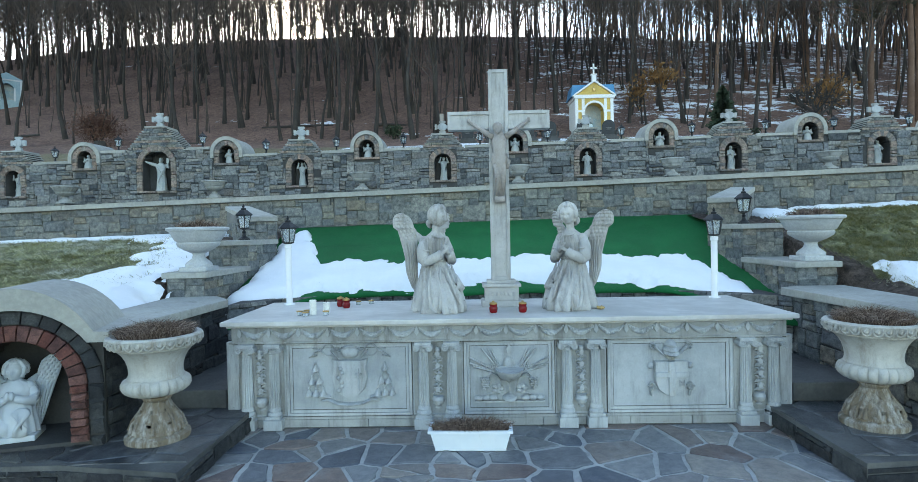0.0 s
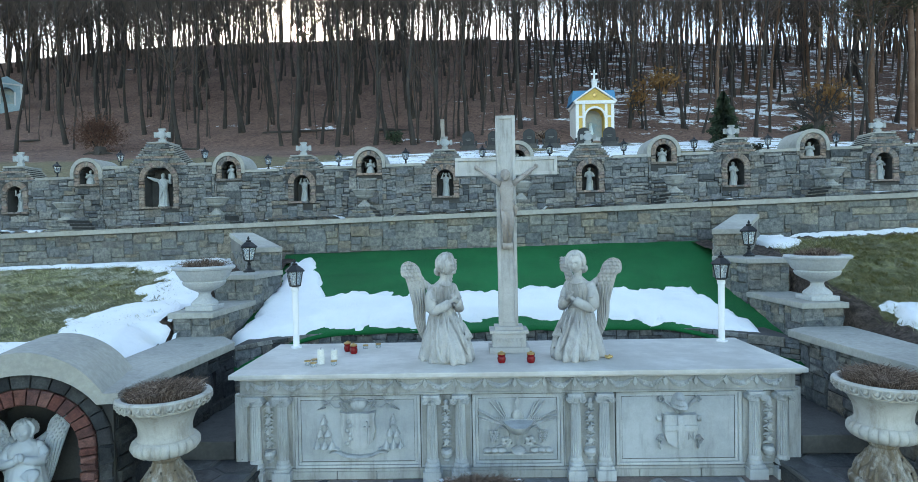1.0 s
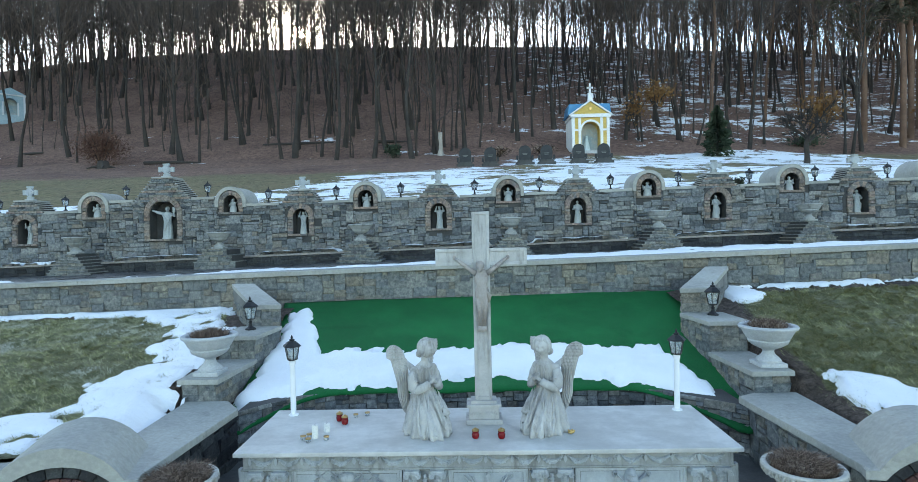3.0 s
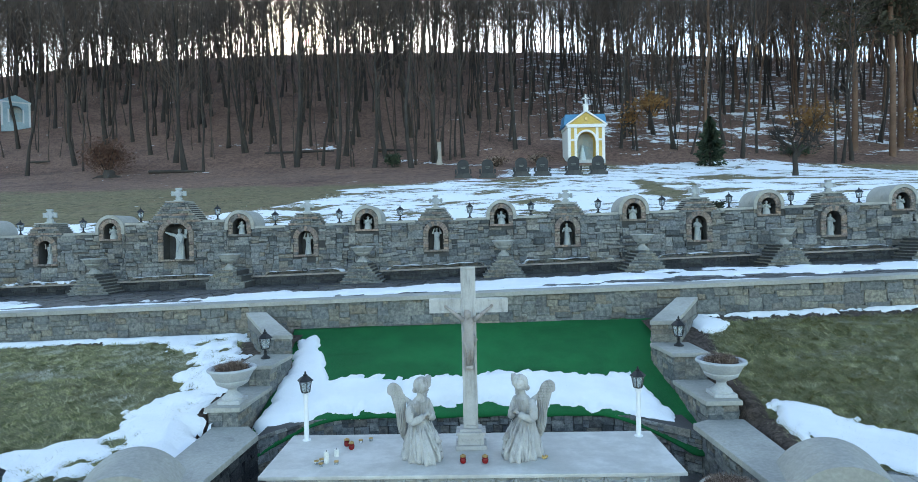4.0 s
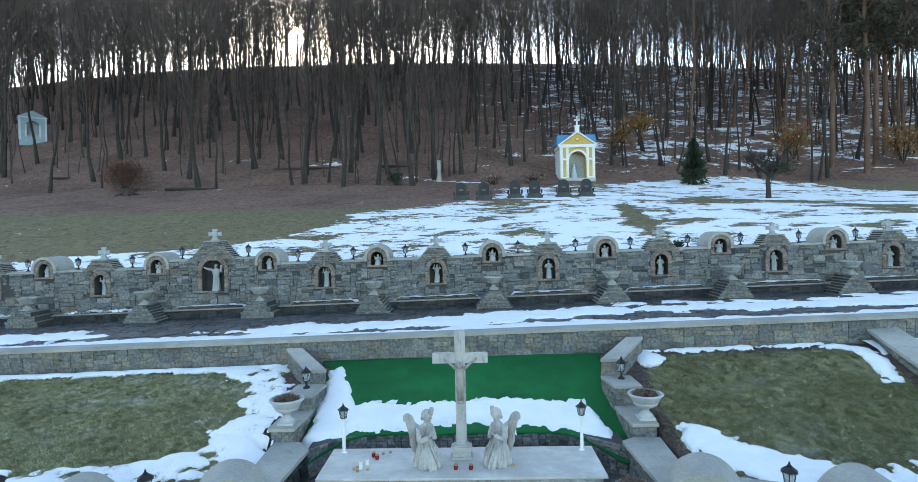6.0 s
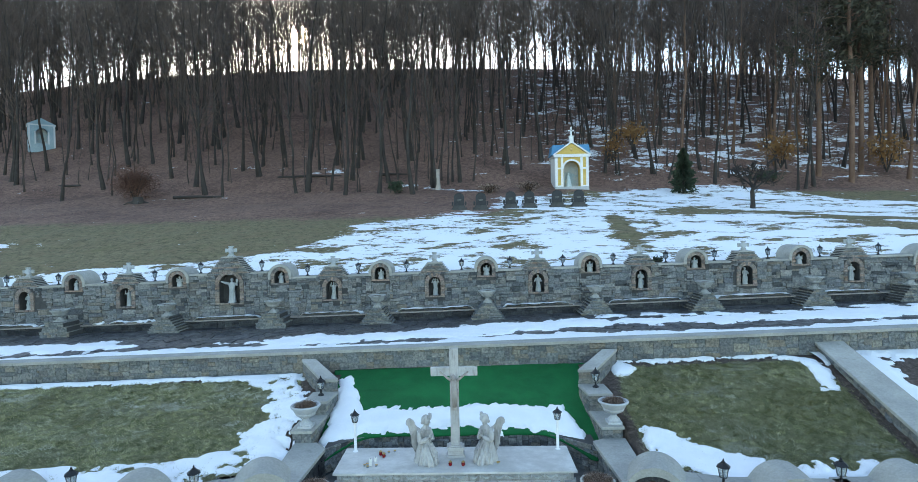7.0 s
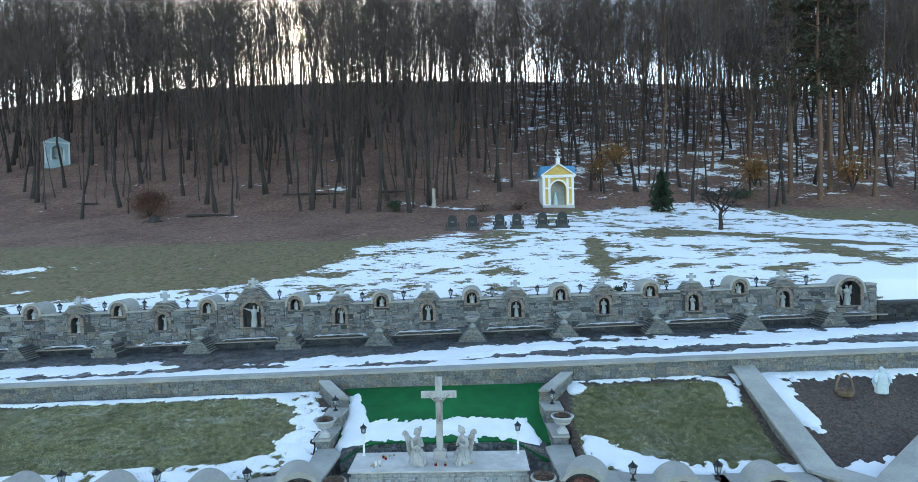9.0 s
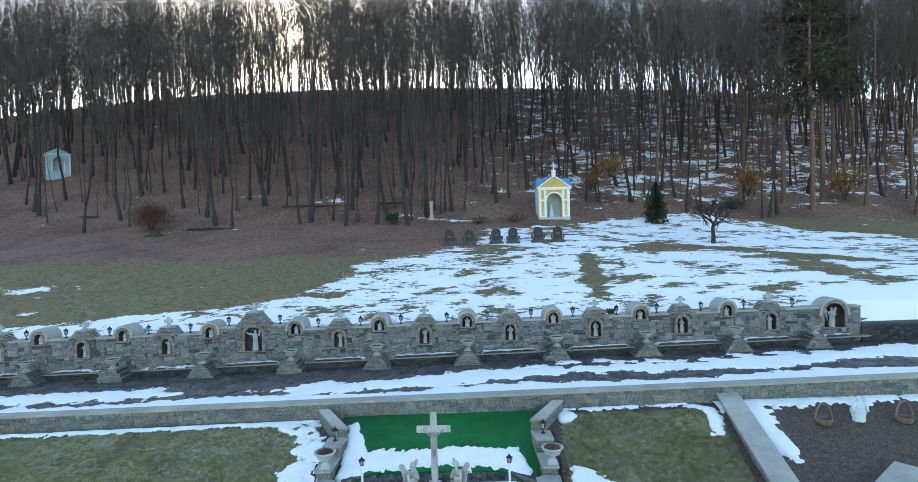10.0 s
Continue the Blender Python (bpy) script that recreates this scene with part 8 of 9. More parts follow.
def chapel():
    x, y = 10.75, 47.0
    e = thing("chapel", Matrix.Translation((x, y, 9.75)), "ochre and white wayside chapel with a blue roof and cross", "chapel")
    W, D, H = 1.62, 1.5, 3.75

    def piece(name, boxes, mat, label="", bev=0.0):
        bm = bmesh.new()
        for q in boxes:
            box(bm, *q, bev)
        return part(name, bm, mat, e, label)

    piece("plinth", [(-W - 0.08, W + 0.08, -D - 0.08, D + 0.08, -1.6, 0.5)], M_URNGREY, "grey stone plinth", 0.02)
    r, sp = 0.83, 2.25
    boxes = [(-W, -r, -D, D, 0.5, H), (r, W, -D, D, 0.5, H), (-r, r, -D + 1.1, D, 0.5, H)]
    n = 14
    for i in range(n):
        a, b = -r + 2 * r * i / n, -r + 2 * r * (i + 1) / n
        boxes.append((a, b, -D, -D + 1.1, sp + math.sqrt(max(r * r - ((a + b) / 2) ** 2, 0)), H))
    piece("wall", boxes, M_YELLOW, "ochre rendered wall")
    trims = []
    for s in (-1, 1):
        for c, w in ((1.55, 0.13), (0.98, 0.12)):
            a, b = sorted((s * (c - w), s * (c + w)))
            trims.append((a, b, -D - 0.06, -D + 0.1, 0.5, H - 0.3))
        a, b = sorted((s * 0.86, s * 1.68))
        trims += [(a, b, -D - 0.075, -D + 0.1, 2.25, 2.42), (a, b, -D - 0.07, -D + 0.1, 0.5, 0.62)]
        trims.append((min(s * 1.55, s * 1.70), max(s * 1.55, s * 1.70), -D + 0.1, D, 0.5, H - 0.3))
    trims.append((-W - 0.18, W + 0.18, -D - 0.16, D + 0.1, H - 0.3, H))
    piece("trim", trims, M_TRIM, "white pilasters and cornice")
    bm = bmesh.new()
    k = 18
    for i in range(k):
        a, b = math.pi * i / k, math.pi * (i + 1) / k
        vs = [bm.verts.new((-q * math.cos(t), yy, sp + q * math.sin(t))) for yy in (-D - 0.065, -D + 0.12) for q, t in ((r, a), (r, b), (r + 0.17, b), (r + 0.17, a))]
        for f in ((0, 1, 2, 3), (3, 2, 6, 7), (1, 0, 4, 5)):
            bm.faces.new([vs[j] for j in f])
    part("arch_trim", bm, M_TRIM, e)
    piece("mural", [(-r, r, -D + 1.06, -D + 1.095, 0.5, sp + r * 0.98)], M_MURAL, "faded blue and white mural in the niche")
    bm = bmesh.new()
    rg = random.Random(3)
    tube(bm, [(-0.2, -D + 0.95, 0.55), (-0.2, -D + 0.9, 1.3), (-0.2, -D + 0.95, 1.75)], [0.35, 0.2, 0.1], 12)
    ball(bm, (-0.2, -D + 0.93, 1.85), 0.12, 10, 8)
    part("niche_figure", bm, M_PALEBLUE, e, "pale blue figure in the niche", True)
    # gable front, roof
    bm = bmesh.new()
    a = [bm.verts.new((px, yy, pz)) for yy in (-D, D) for px, pz in ((-W, H), (W, H), (0, H + 1.12))]
    bm.faces.new(a[:3])
    bm.faces.new(a[3:][::-1])
    bm.faces.new((a[0], a[3], a[4], a[1]))
    part("gable", bm, M_YELLOW, e)
    bm = bmesh.new()
    for s in (-1, 1):
        p = [(s * (W + 0.28), H - 0.02), (0, H + 1.30), (0, H + 1.14), (s * (W + 0.28), H - 0.16)]
        for y0, y1 in ((-D - 0.2, -D + 0.02),):
            lo = [bm.verts.new((px, y0, pz)) for px, pz in p]
            hi = [bm.verts.new((px, y1, pz)) for px, pz in p]
            bm.faces.new(lo)
            bm.faces.new(hi[::-1])
            for i in range(4):
                bm.faces.new((lo[(i + 1) % 4], lo[i], hi[i], hi[(i + 1) % 4]))
    part("gable_trim", bm, M_TRIM, e, "white raking cornice")
    for s in (-1, 1):
        bm = bmesh.new()
        p = [(s * (W + 0.36), H - 0.0), (0, H + 1.34), (0, H + 1.26), (s * (W + 0.36), H - 0.08)]
        lo = [bm.verts.new((px, -D + 0.03, pz)) for px, pz in p]
        hi = [bm.verts.new((px, D + 0.2, pz + 0.1)) for px, pz in p]
        bm.faces.new(lo)
        bm.faces.new(hi[::-1])
        for i in range(4):
            bm.faces.new((lo[(i + 1) % 4], lo[i], hi[i], hi[(i + 1) % 4]))
        part("roof", bm, M_BLUE, e, "blue sheet-metal roof slope")
    bm = bmesh.new()
    for s in (-1, 1):
        p = [(s * (W + 0.36), H + 0.02), (s * 0.4, H + 0.02), (s * 0.4, H + 1.0), (s * (W + 0.2), H + 1.0)]
        lo = [bm.verts.new((px, -D + 0.4, pz)) for px, pz in p]
        hi = [bm.verts.new((px * 0.98, D, pz)) for px, pz in p]
        bm.faces.new(lo)
        bm.faces.new(hi[::-1])
        for i in range(4):
            bm.faces.new((lo[(i + 1) % 4], lo[i], hi[i], hi[(i + 1) % 4]))
    part("rear_roof", bm, M_BLUE, e, "blue rear roof block")
    piece("pedestal", [(-0.2, 0.2, -D - 0.1, -D + 0.3, H + 1.15, H + 1.75), (-0.26, 0.26, -D - 0.16, -D + 0.36, H + 1.75, H + 1.83)], M_TRIM, "white pedestal of the cross")
    piece("roof_cross", [(-0.07, 0.07, -D + 0.04, -D + 0.14, H + 1.83, H + 2.75), (-0.28, 0.28, -D + 0.04, -D + 0.14, H + 2.3, H + 2.44)], M_TRIM, "white cross")
    bm = bmesh.new()
    ball(bm, (0, -D - 0.02, H + 0.5), (0.16, 0.05, 0.22), 12, 8)
    part("gable_boss", bm, M_GOLD, e, "dark carved boss")


chapel()


def blue_chapel():
    x, y = -59.0, 66.0
    z = hill(x, y) + 0.6
    e = thing("wayside_shrine", pose(x, y, z - 0.2, 0, 0, 42) @ Matrix.Scale(0.84, 4), "pale blue and white wayside shrine among the trees", "chapel")
    W, D, H = 1.75, 1.4, 3.4
    bm = bmesh.new()
    box(bm, -W, -0.8, -D, D, -1.2, H)
    box(bm, 0.8, W, -D, D, -1.2, H)
    box(bm, -0.8, 0.8, -D + 0.9, D, -1.2, H)
    for i in range(12):
        a, b = -0.8 + 1.6 * i / 12, -0.8 + 1.6 * (i + 1) / 12
        box(bm, a, b, -D, -D + 0.9, 2.0 + math.sqrt(max(0.64 - ((a + b) / 2) ** 2, 0)), H)
    box(bm, -0.8, 0.8, -D, -D + 0.9, -1.2, 0.35)
    part("wall", bm, M_SHRINE, e, "pale blue rendered wall")
    bm = bmesh.new()
    for s in (-1, 1):
        a, b = sorted((s * (W - 0.18), s * (W + 0.06)))
        box(bm, a, b, -D - 0.06, -D + 0.1, -0.3, H)
        a, b = sorted((s * 0.8, s * 1.0))
        box(bm, a, b, -D - 0.05, -D + 0.1, 0.2, 2.2)
    box(bm, -W - 0.12, W + 0.12, -D - 0.1, D, H - 0.2, H)
    part("trim", bm, M_SHRINETRIM, e, "white corner strips and cornice")
    bm = bmesh.new()
    p = [(-W - 0.2, H), (W + 0.2, H), (0, H + 1.0)]
    lo = [bm.verts.new((px, -D - 0.15, pz)) for px, pz in p]
    hi = [bm.verts.new((px, D + 0.1, pz)) for px, pz in p]
    bm.faces.new(lo)
    bm.faces.new(hi[::-1])
    for i in range(3):
        bm.faces.new((lo[(i + 1) % 3], lo[i], hi[i], hi[(i + 1) % 3]))
    part("roof", bm, M_SHRINE, e, "low gabled roof")
    bm = bmesh.new()
    box(bm, -0.8, 0.8, -D + 0.86, -D + 0.895, 0.35, 2.75)
    part("mural", bm, M_MURAL, e, "faded mural in the niche")


blue_chapel()


def lone_tree(name, x, y, h, seed, limbs, twigs, low, spread, label, bark=M_BARK, r0=None, twig=M_TWIG, reach=1.0):
    r = np.random.default_rng(seed)
    tr, cr = grow(r, h, limbs, twigs, 10, r0, low, spread, 1.0, reach)
    e = thing(name, Matrix.Translation((x, y, hill(x, y))), label, "tree")
    new("trunk", mesh_of(tr, "trunk", bark)).parent = e
    new("crown", mesh_of(cr, "crown", twig)).parent = e
    return e


def fruit_tree(x, y):
    """A low orchard tree: a short trunk forks into heavy limbs that fork again into upward twigs."""
    r = np.random.default_rng(21)
    e = thing("fruit_tree", Matrix.Translation((x, y, hill(x, y))), "small bare fruit tree with a spreading crown on the meadow", "tree")
    trunk = [np_tube([(0, 0, -0.3), (0.03, 0, 0.5), (0.0, 0.05, 1.3), (0.1, 0, 1.75)], [0.24, 0.17, 0.15, 0.14], 10)]
    crown = []

    def fork(p, d, L, rad, depth):
        d = d / np.linalg.norm(d)
        mid = p + d * L * 0.5 + r.normal(0, 0.05 * L, 3)
        end = p + d * L + r.normal(0, 0.07 * L, 3)
        crown.append(np_tube([p, mid, end], [rad, rad * 0.8, rad * 0.55], 6 if depth < 2 else 4))
        if depth == 4:
            return
        for k in range(4 if depth < 3 else 5):
            q = mid + (end - mid) * r.uniform(0.0, 1.0) if k else end
            n = d * 0.75 + r.normal(0, 0.5, 3) + np.array([0, 0, 0.22])
            fork(q, n, L * r.uniform(0.5, 0.78), max(rad * 0.55, 0.02), depth + 1)

    for k in range(6):
        a = k * 1.05 + r.uniform(-0.3, 0.3)
        fork(np.array([0.08, 0.0, 1.45 + 0.06 * k]), np.array([math.cos(a), math.sin(a), 0.75 + 0.25 * (k % 2)]), 1.25, 0.085, 1)
    new("trunk", mesh_of(trunk, "trunk", M_BARK)).parent = e
    new("crown", mesh_of(crown, "crown", M_BARK)).parent = e


fruit_tree(22.7, 33.3)
birch = lone_tree("birch_tree", -2.9, 47.2, 17, 22, 34, 9, 0.14, 0.4, "bare tree with a pale peeling trunk at the wood's edge", M_BARK, 0.2)
bm = bmesh.new()
tube(bm, [(0, 0, -0.2), (0.0, 0.0, 1.0), (0.04, -0.02, 2.1)], [0.36, 0.25, 0.2], 12)
part("pale_trunk", bm, M_BIRCH, birch, "pale peeling lower trunk", True)
for x, y, h, s in ((-3.6, 48.6, 19, 31), (-5.2, 47.6, 18, 32), (15.6, 52.0, 23, 33), (17.0, 51.0, 22, 34), (-1.4, 50.0, 20, 35), (33.5, 46.0, 21, 36), (36.0, 47.5, 22, 37), (34.8, 47.0, 20, 38), (-25.0, 46.0, 17, 39), (-17.5, 46.5, 18, 40)):
    lone_tree("bare_tree", x, y, h, s, 28, 8, 0.25, 0.5, "tall bare tree at the edge of the wood")


def leafy(name, x, y, z, rx, rz, n, size, mat, seed, label, cat, conifer=False, stems=True):
    """A shrub or conifer: a stem and a crown of many small leaves."""
    rg = np.random.default_rng(seed)
    e = thing(name, Matrix.Translation((x, y, z)), label, cat)
    vs, fs = [], []
    for _ in range(n):
        if conifer:
            t = rg.random() ** 0.7
            r = rx * min(1.0, 1.35 * (1 - t) ** 0.75) * rg.random() ** 0.45 * (0.78 + 0.2 * math.sin(t * 31) + 0.12 * rg.normal()) + 0.03
            c = np.array([0, 0, rz * 2 * t])
        else:
            u = rg.normal(0, 1, 3)
            u /= np.linalg.norm(u)
            q = rg.random() ** 0.4 * (0.8 + 0.35 * math.sin(u[0] * 5 + u[2] * 4 + seed))
            c = np.array([0, 0, rz * 1.05 + u[2] * rz * q])
            r = math.hypot(u[0], u[1]) * rx * q
        a = rg.random() * 6.283
        c = c + np.array([r * math.cos(a), r * math.sin(a), 0])
        d = rg.normal(0, 1, (2, 3)) * size
        if conifer:
            d[0] = np.array([math.cos(a), math.sin(a), -0.3]) * size * 1.6
        b = len(vs)
        vs += [c - d[0] * 0.5, c + d[1] * 0.35, c + d[0] * 0.5, c - d[1] * 0.35]
        fs.append((b, b + 1, b + 2, b + 3))
    raw("crown", vs, fs, mat, e)
    bm = bmesh.new()
    if conifer:
        tube(bm, [(0, 0, -0.3), (0, 0, rz * 1.6)], [0.12, 0.03], 8)
    else:
        for k in range(9):
            a = k * 2.4
            tube(bm, [(0, 0, -0.2), (rx * 0.3 * math.cos(a), rx * 0.3 * math.sin(a), rz * 0.8), (rx * 0.75 * math.cos(a), rx * 0.75 * math.sin(a), rz * 1.6)], [0.05, 0.035, 0.01], 5)
    part("trunk" if conifer else "stems", bm, M_BARK, e)


leafy("juniper", 21.2, 43.7, hill(21.2, 43.7), 1.25, 2.15, 5200, 0.17, M_PINE, 41, "dark green young conifer at the wood's edge", "conifer", True)
leafy("russet_beech", 18.2, 50.5, hill(18.2, 50.5) + 3.4, 2.2, 1.3, 650, 0.2, M_RUSSET, 42, "young beech that still holds its russet leaves", "tree")
leafy("russet_beech", 16.4, 51.5, hill(16.4, 51.5) + 1.5, 1.6, 1.6, 380, 0.18, M_RUSSET, 43, "thin young beech with russet leaves", "tree")
leafy("brown_shrub", -33.5, 45.0, hill(-33.5, 45.0), 2.3, 1.75, 9000, 0.085, M_SHRUB, 44, "leafless reddish-brown shrub on the slope", "shrub")
leafy("evergreen_shrub", -7.0, 45.2, hill(-7.0, 45.2), 0.9, 0.7, 700, 0.14, M_PINE, 45, "low dark evergreen shrub below the trees", "shrub")
leafy("evergreen_shrub", 8.55, 12.95, 4.5, 0.28, 0.16, 260, 0.06, M_PINE, 46, "small dark evergreen shrub behind the wall", "shrub")
leafy("bramble", 2.4, 44.4, hill(2.4, 44.4), 1.2, 0.45, 1600, 0.08, M_DRY, 47, "tangle of dry brown bramble", "shrub")
leafy("bramble", 6.3, 44.6, hill(6.3, 44.6), 1.3, 0.5, 1600, 0.08, M_DRY, 48, "tangle of dry brown bramble", "shrub")
leafy("ivy_shrub", 32.0, 49.5, hill(32.0, 49.5), 1.8, 0.6, 700, 0.16, M_PINE, 49, "low mossy green shrub in the wood", "shrub")


def pine_tree(x, y, h, seed):
    """A tall Scots pine: a bare reddish trunk under a ragged crown of needle tufts on drooping limbs."""
    r = np.random.default_rng(seed)
    e = thing("pine_tree", Matrix.Translation((x, y, hill(x, y))), "tall reddish-barked pine with a dark ragged crown", "tree", "pines in the wood")
    trunk = [np_tube([(0, 0, -0.4), (0.1, 0, h * 0.3), (-0.1, 0.1, h * 0.65), (0.1, 0, h)], [0.3, 0.24, 0.17, 0.04], 9)]
    limbs, vs, fs = [], [], []
    for k in range(46):
        t = 0.42 + 0.57 * r.random()
        a, L = r.random() * 6.283, h * 0.15 * (1.15 - t) ** 0.5 * r.uniform(0.6, 1.3)
        p = np.array([0, 0, h * t])
        q = p + np.array([math.cos(a) * L, math.sin(a) * L, L * r.uniform(-0.1, 0.35)])
        limbs.append(np_tube([p, (p + q) / 2 + np.array([0, 0, 0.1 * L]), q], [0.06, 0.045, 0.015], 4))
        for _ in range(75):
            c = p + (q - p) * r.uniform(0.3, 1.1) + r.normal(0, 0.11 * L, 3)
            d = r.normal(0, 1, (2, 3)) * 0.2
            b = len(vs)
            vs += [c - d[0], c + d[1] * 0.3, c + d[0], c - d[1] * 0.3]
            fs.append((b, b + 1, b + 2, b + 3))
    new("trunk", mesh_of(trunk, "trunk", M_WARMBARK)).parent = e
    new("limbs", mesh_of(limbs, "limbs", M_WARMBARK)).parent = e
    raw("crown", vs, fs, M_PINECROWN, e)


for x, y, h, k in ((40.5, 48.5, 26, 61), (43.5, 51.5, 27, 62), (38.6, 51.0, 25, 63), (47.0, 55.0, 26, 64)):
    pine_tree(x, y, h, k)
leafy("russet_beech", 34.0, 50.0, hill(34.0, 50.0) + 1.5, 2.6, 1.9, 900, 0.2, M_RUSSET, 65, "thin young beech with russet leaves", "tree")
leafy("russet_beech", 44.5, 49.0, hill(44.5, 49.0) + 1.0, 2.2, 2.0, 700, 0.2, M_RUSSET, 66, "thin young beech with russet leaves", "tree")


def stump():
    x, y = -32.0, 43.0
    e = thing("tree_stump", Matrix.Translation((x, y, hill(x, y))), "old grey tree stump with spreading roots", "stump")
    bm = bmesh.new()
    lathe(bm, [(0.6, -0.2), (0.5, 0.1), (0.42, 0.5), (0.36, 0.62), (0.2, 0.58)], 16, (0, 0, 0), lambda i, a, r: r * (1 + 0.15 * math.sin(5 * a + i)))
    part("stump", bm, M_BARK, e, "", True)
    for k in range(5):
        bm = bmesh.new()
        a = k * 1.3
        tube(bm, [(0.4 * math.cos(a), 0.4 * math.sin(a), 0.1), (0.9 * math.cos(a), 0.9 * math.sin(a), 0.02), (1.3 * math.cos(a), 1.3 * math.sin(a), -0.15)], [0.14, 0.09, 0.04], 6)
        part("root", bm, M_BARK, e)


stump()

# fallen logs with a line of snow beside the path
for x, y, L, t in ((-17.5, 51.5, 7.5, -8), (-27.0, 45.0, 5.0, 4), (-44.0, 50.0, 4.0, -20), (-8.0, 52.5, 3.0, 10)):
    bm = bmesh.new()
    tube(bm, [(-L / 2, 0, 0.1), (0, 0.05, 0.14), (L / 2, 0, 0.08)], [0.16, 0.13, 0.07], 8)
    ob = part("fallen_log", bm, M_BARK, None, "", True)
    ob.matrix_basis = pose(x, y, hill(x, y) + 0.02, 0, 0, t)
    tagged(ob, "fallen grey tree trunk on the leaf litter", "log", "fallen logs")


# ---- the flower bed beside the side wall ----
def garden_figure():
    bm = bmesh.new()
    robe(bm, [(0.0, 0.19, 0.16, 0, 0), (0.1, 0.2, 0.16, 0, 0), (0.35, 0.19, 0.14, 0, 0), (0.55, 0.2, 0.13, 0, 0), (0.68, 0.14, 0.1, 0, 0), (0.72, 0.07, 0.07, 0, 0), (0.78, 0.085, 0.085, 0, 0), (0.86, 0.07, 0.075, 0, 0), (0.91, 0.03, 0.03, 0, 0)], 28, 7, 0.1)
    for s in (-1, 1):
        tube(bm, [(s * 0.14, 0, 0.66), (s * 0.24, -0.04, 0.5), (s * 0.27, -0.1, 0.36)], [0.06, 0.07, 0.03], 8)
        tube(bm, [(s * 0.2, 0, 0.6), (s * 0.26, 0.02, 0.4), (s * 0.2, 0.02, 0.15)], [0.04, 0.06, 0.03], 8)
    ob = part("garden_statue", bm, M_PALEBLUE, None, "", True)
    ob.matrix_basis = Matrix.Translation((15.05, 3.62, lawn_z(15.05, 3.62) - 0.02))
    tagged(ob, "pale blue robed garden figure standing in bare soil", "statue")


garden_figure()


def basket(x, y):
    e = thing("wicker_basket", Matrix.Translation((x, y, lawn_z(x, y) - 0.03)), "round wicker basket with a tall hoop handle and dead plants", "basket", "baskets in the bed")
    bm = bmesh.new()
    lathe(bm, [(0.22, 0), (0.25, 0.05), (0.29, 0.17), (0.30, 0.2), (0.27, 0.21), (0.24, 0.12)], 24, (0, 0, 0), lambda i, a, r: r * (1 + 0.03 * math.sin(20 * a + i * 3)))
    part("bowl", bm, M_WICKER, e)
    bm = bmesh.new()
    tube(bm, [(0.29 * math.cos(t), 0, 0.17 + 0.58 * math.sin(t)) for t in np.linspace(0, math.pi, 17)], 0.035, 8)
    part("handle", bm, M_WICKER, e)
    dry_tuft("dead_plants", e, 0.2, 0.2, 0.15, 160, 0.12, int(x * 10), "dead brown plants")


basket(13.75, 3.55)
basket(16.55, 3.5)

rg = random.Random(77)
for k in range(16):
    x, y = 11.4 + (k % 6) * 1.05 + rg.uniform(-0.25, 0.25), 0.6 + (k // 6) * 1.1 + rg.uniform(-0.25, 0.25)
    e = thing("dead_plant", Matrix.Translation((x, y, lawn_z(x, y) - 0.02)), "low dead brown plant in the soil bed", "plant", "dead plants in the bed")
    dry_tuft("stems", e, 0.17, 0.17, 0.02, 60, 0.13, 400 + k, "")

# ---- snow lying on the place ----
def carpet_cover(x, y):
    top = 3.36 + 0.05 * math.sin(x * 2.1) + 1.5 * bump01(-x, 2.45, 3.3)
    lo = carpet_front(x) + 0.09
    if abs(x) > 2.4:
        lo += 0.16 * (abs(x) - 2.4)
    right = 3.12 - (y - 2.4) * 0.3
    left = x + 3.36 + 0.1 * max(y - 3.0, 0)
    return min(y - lo, (top - y) * 1.2, right - x, left * 1.3) * 1.6


snow_patch("snow_on_carpet", -3.6, 3.3, 1.6, 5.2, carpet_z, carpet_cover, "thick old snow lying on the green carpet", 0.045, 0.13)


SNOW_Y = (-0.5, 0.2, 0.44, 0.64, 1.06, 1.63, 2.37, 2.85, 3.4, 3.94, 4.5, 5.0, 5.3)
SNOW_IN = (-16.0, -10.0, -7.3, -6.0, -5.25, -5.2, -4.95, -5.2, -5.0, -5.3, -5.9, -6.6, -7.2)
SNOW_OUT = (-4.0, -4.0, -4.0, -4.0, -4.1, -4.1, -4.02, -4.05, -4.2, -4.4, -4.7, -4.85, -4.95)


def left_cover(x, y):
    band = min(x - float(np.interp(y, SNOW_Y, SNOW_IN)), float(np.interp(y, SNOW_Y, SNOW_OUT)) - x + 0.1)
    strip = min(y - 5.0, -4.85 - x) * 1.8 - 0.02
    return min(max(strip, min(band, 0.22) * 0.8 - 0.035), (-3.98 - x) * 1.2 + 0.1, (y - lawn_front(x) - 0.1) * 2)


snow_patch("snow_on_lawn", -20, -3.9, -0.5, 5.3, lawn_z, left_cover, "melting snow along the edge of the lawn", 0.05, 0.06)


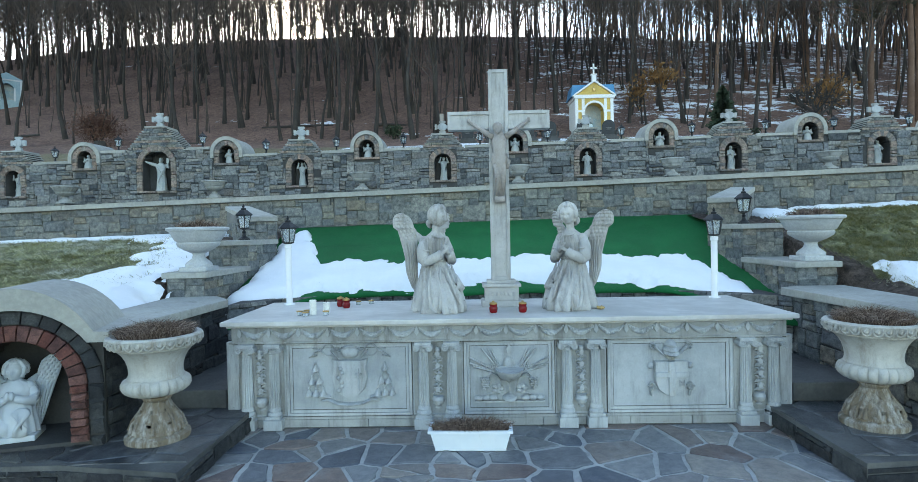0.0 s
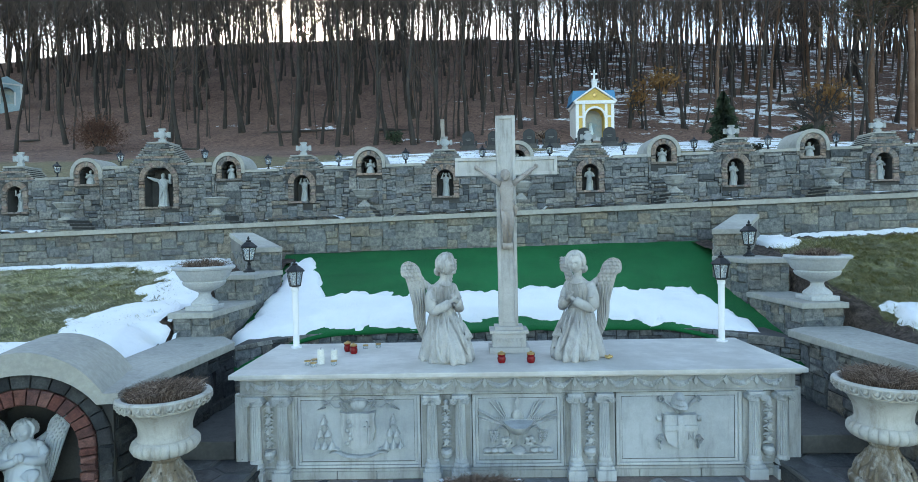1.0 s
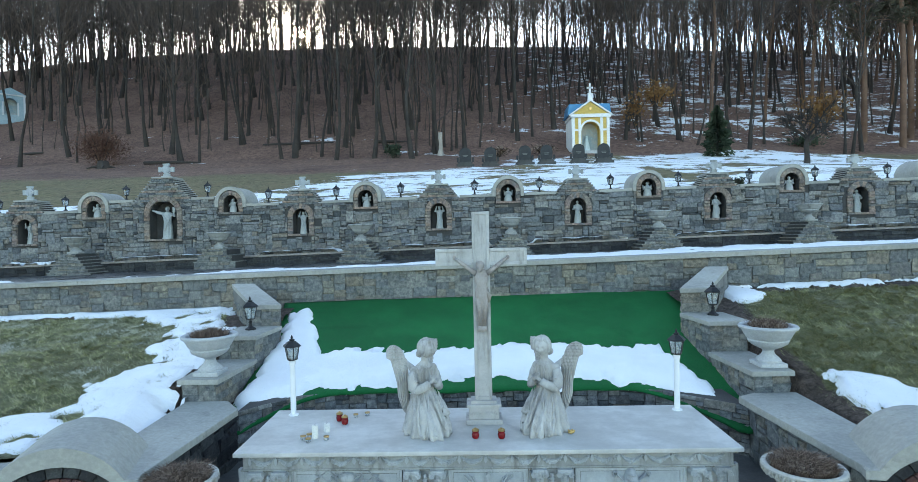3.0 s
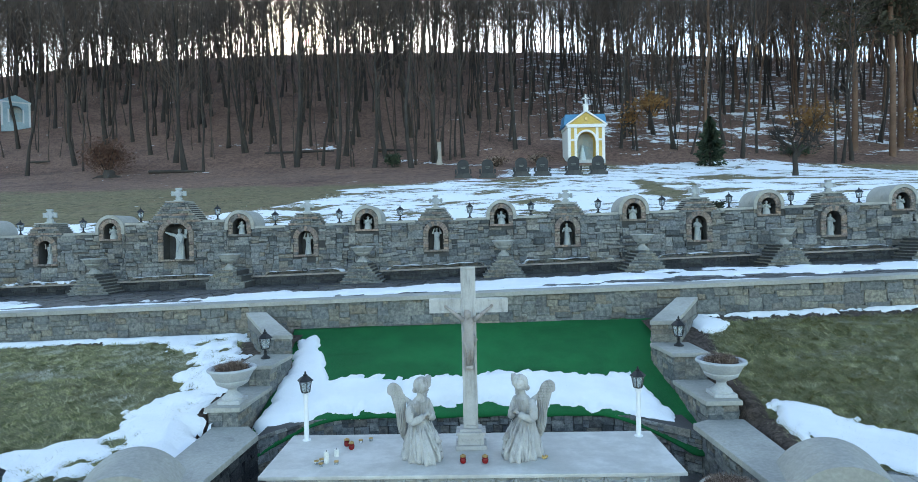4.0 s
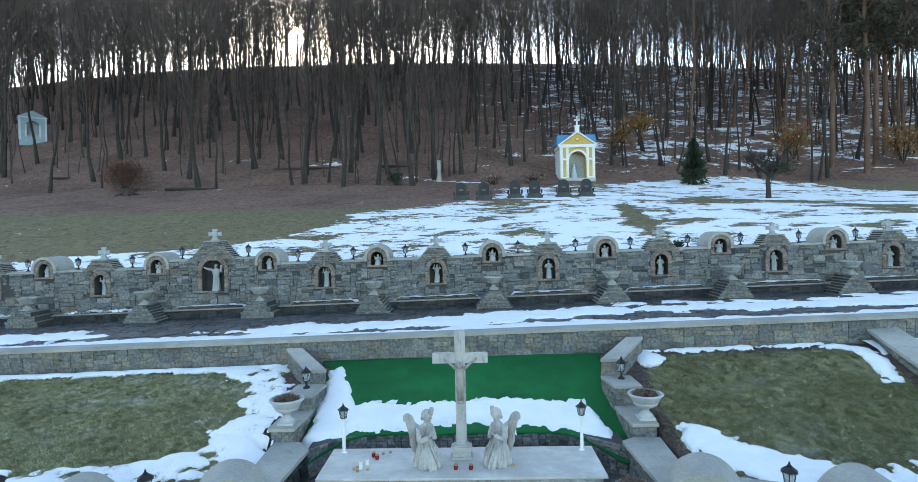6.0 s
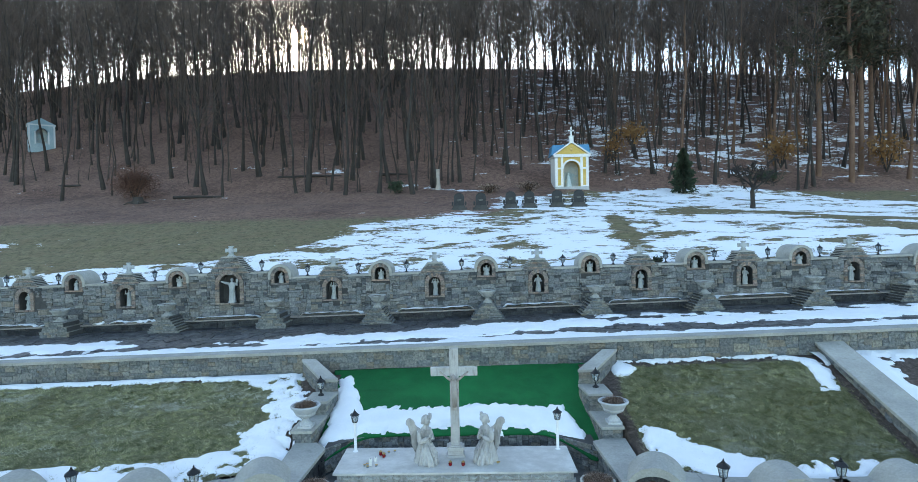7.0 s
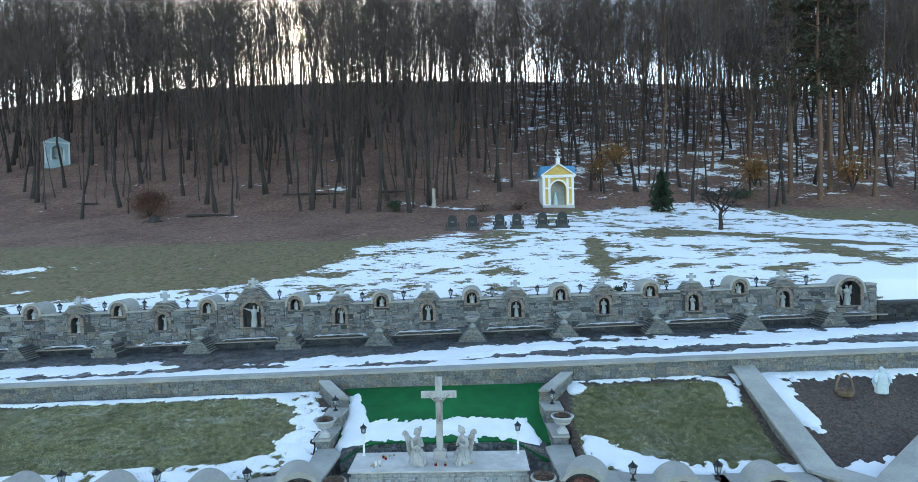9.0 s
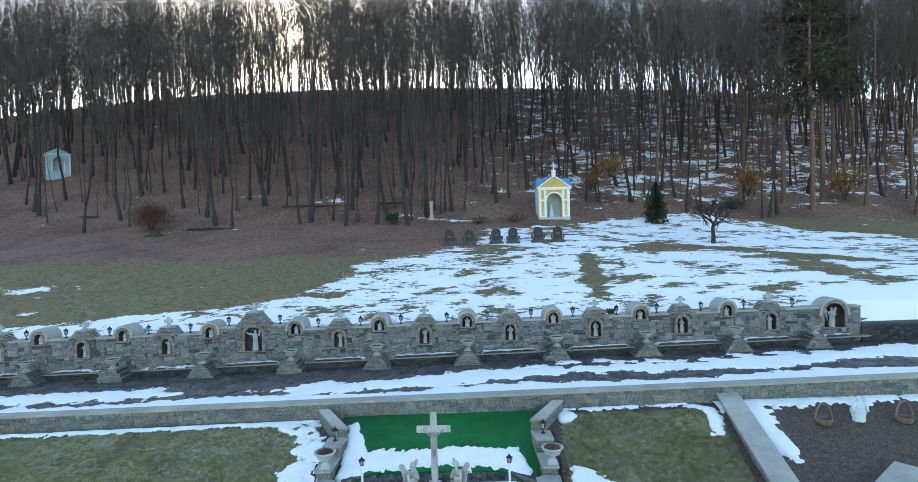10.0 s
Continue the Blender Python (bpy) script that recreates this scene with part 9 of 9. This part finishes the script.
def right_cover(x, y):
    bound = float(np.interp(x, (4.3, 4.75, 5.2, 6.0, 6.3, 7.1, 9.6), (1.3, 1.75, 1.25, 0.75, 0.4, 0.12, 0.1)))
    front = (bound - y) * 1.0 if x > 4.3 else -1
    patch = min(x - 4.62, 5.05 - x, y - 4.3, 5.15 - y) * 1.3 + 0.02
    strip = min(y - 5.1, x - 4.5, 9.6 - x) * 1.3 - 0.1
    cx = float(np.interp(y, (3.1, 4.1, 4.75, 5.2), (9.85, 10.12, 10.05, 9.5)))
    curve = (0.19 - abs(x - cx)) * 1.8 + 0.08 if 3.0 < y < 5.1 else -1
    return min(max(front, patch, strip, curve), (x - 4.28) * 1.5, (y - lawn_front(x) - 0.1) * 2)


snow_patch("snow_on_lawn", 4.2, 10.6, -0.5, 5.25, lawn_z, right_cover, "melting snow on the lawn beside the soil", 0.05, 0.06)


def bed_cover(x, y):
    strip = (y - (4.62 + 0.22 * bump01(x, 12.3, 14.0))) * 1.0
    cx = float(np.interp(y, (1.7, 3.0, 4.6, 5.3), (11.75, 11.65, 11.75, 11.8)))
    wallside = (float(np.interp(y, (1.6, 2.2, 3.5, 5.0), (0.1, 0.26, 0.34, 0.5))) - abs(x - cx)) * 1.5 + 0.1 if 1.6 < y < 5.2 else -1
    low = min(0.2 - y + 0.35 * (x - 12.5), 13.0 - x, x - 10.8, y + 0.9) * 1.0 - 0.05
    return max(strip, wallside, low)


snow_patch("snow_on_bed", 10.5, 22, -1.2, 5.3, lawn_z, bed_cover, "snow along the edges of the soil bed", 0.07, 0.08)


def terrace_ground(x, y):
    return 2.455 + G(x)


def terrace_cover(x, y):
    rail = min(y - 5.85, 7.0 + 0.25 * math.sin(x * 0.5) - y) * 1.2 + 0.16
    mid = (0.85 + 0.25 * math.sin(x * 0.9 + 1) - abs(y - (8.6 + 0.05 * x + 0.35 * math.sin(x * 0.35)))) * 0.9
    if -13 < x < -6.5:
        mid -= 0.75
    if x < -13:
        mid = (0.75 - abs(y - 8.5)) * 0.9
    if 5.5 < x < 9.0:
        mid -= 0.45
    far = (0.4 - abs(y - 10.2 + 0.4 * math.sin(x * 0.7))) * 0.8 - 0.15 if x > 3 else -1
    return max(rail, mid, far) + 0.12 * math.sin(x * 3.1 + y * 2)


snow_patch("snow_on_terrace", -30, 28, 5.8, 11.3, terrace_ground, terrace_cover, "streaks of trodden snow on the terrace paving", 0.1, 0.06)


def ledge_cover(x, y):
    gap = min(abs(x - c) for c in SMALL + [18.2])
    lone = 0.35 * math.sin(x * 0.55 + 0.8) + 0.1
    return min((gap - 0.8) * 1.6, 0.42) + 0.5 * lone + 0.12 - (0.38 if x < -6.5 else 0)


snow_patch("snow_on_ledge", -28, 20.4, 11.9, 12.26, lambda x, y: 2.788 + G(x), ledge_cover, "strip of snow on the stone ledge", 0.06, 0.13)
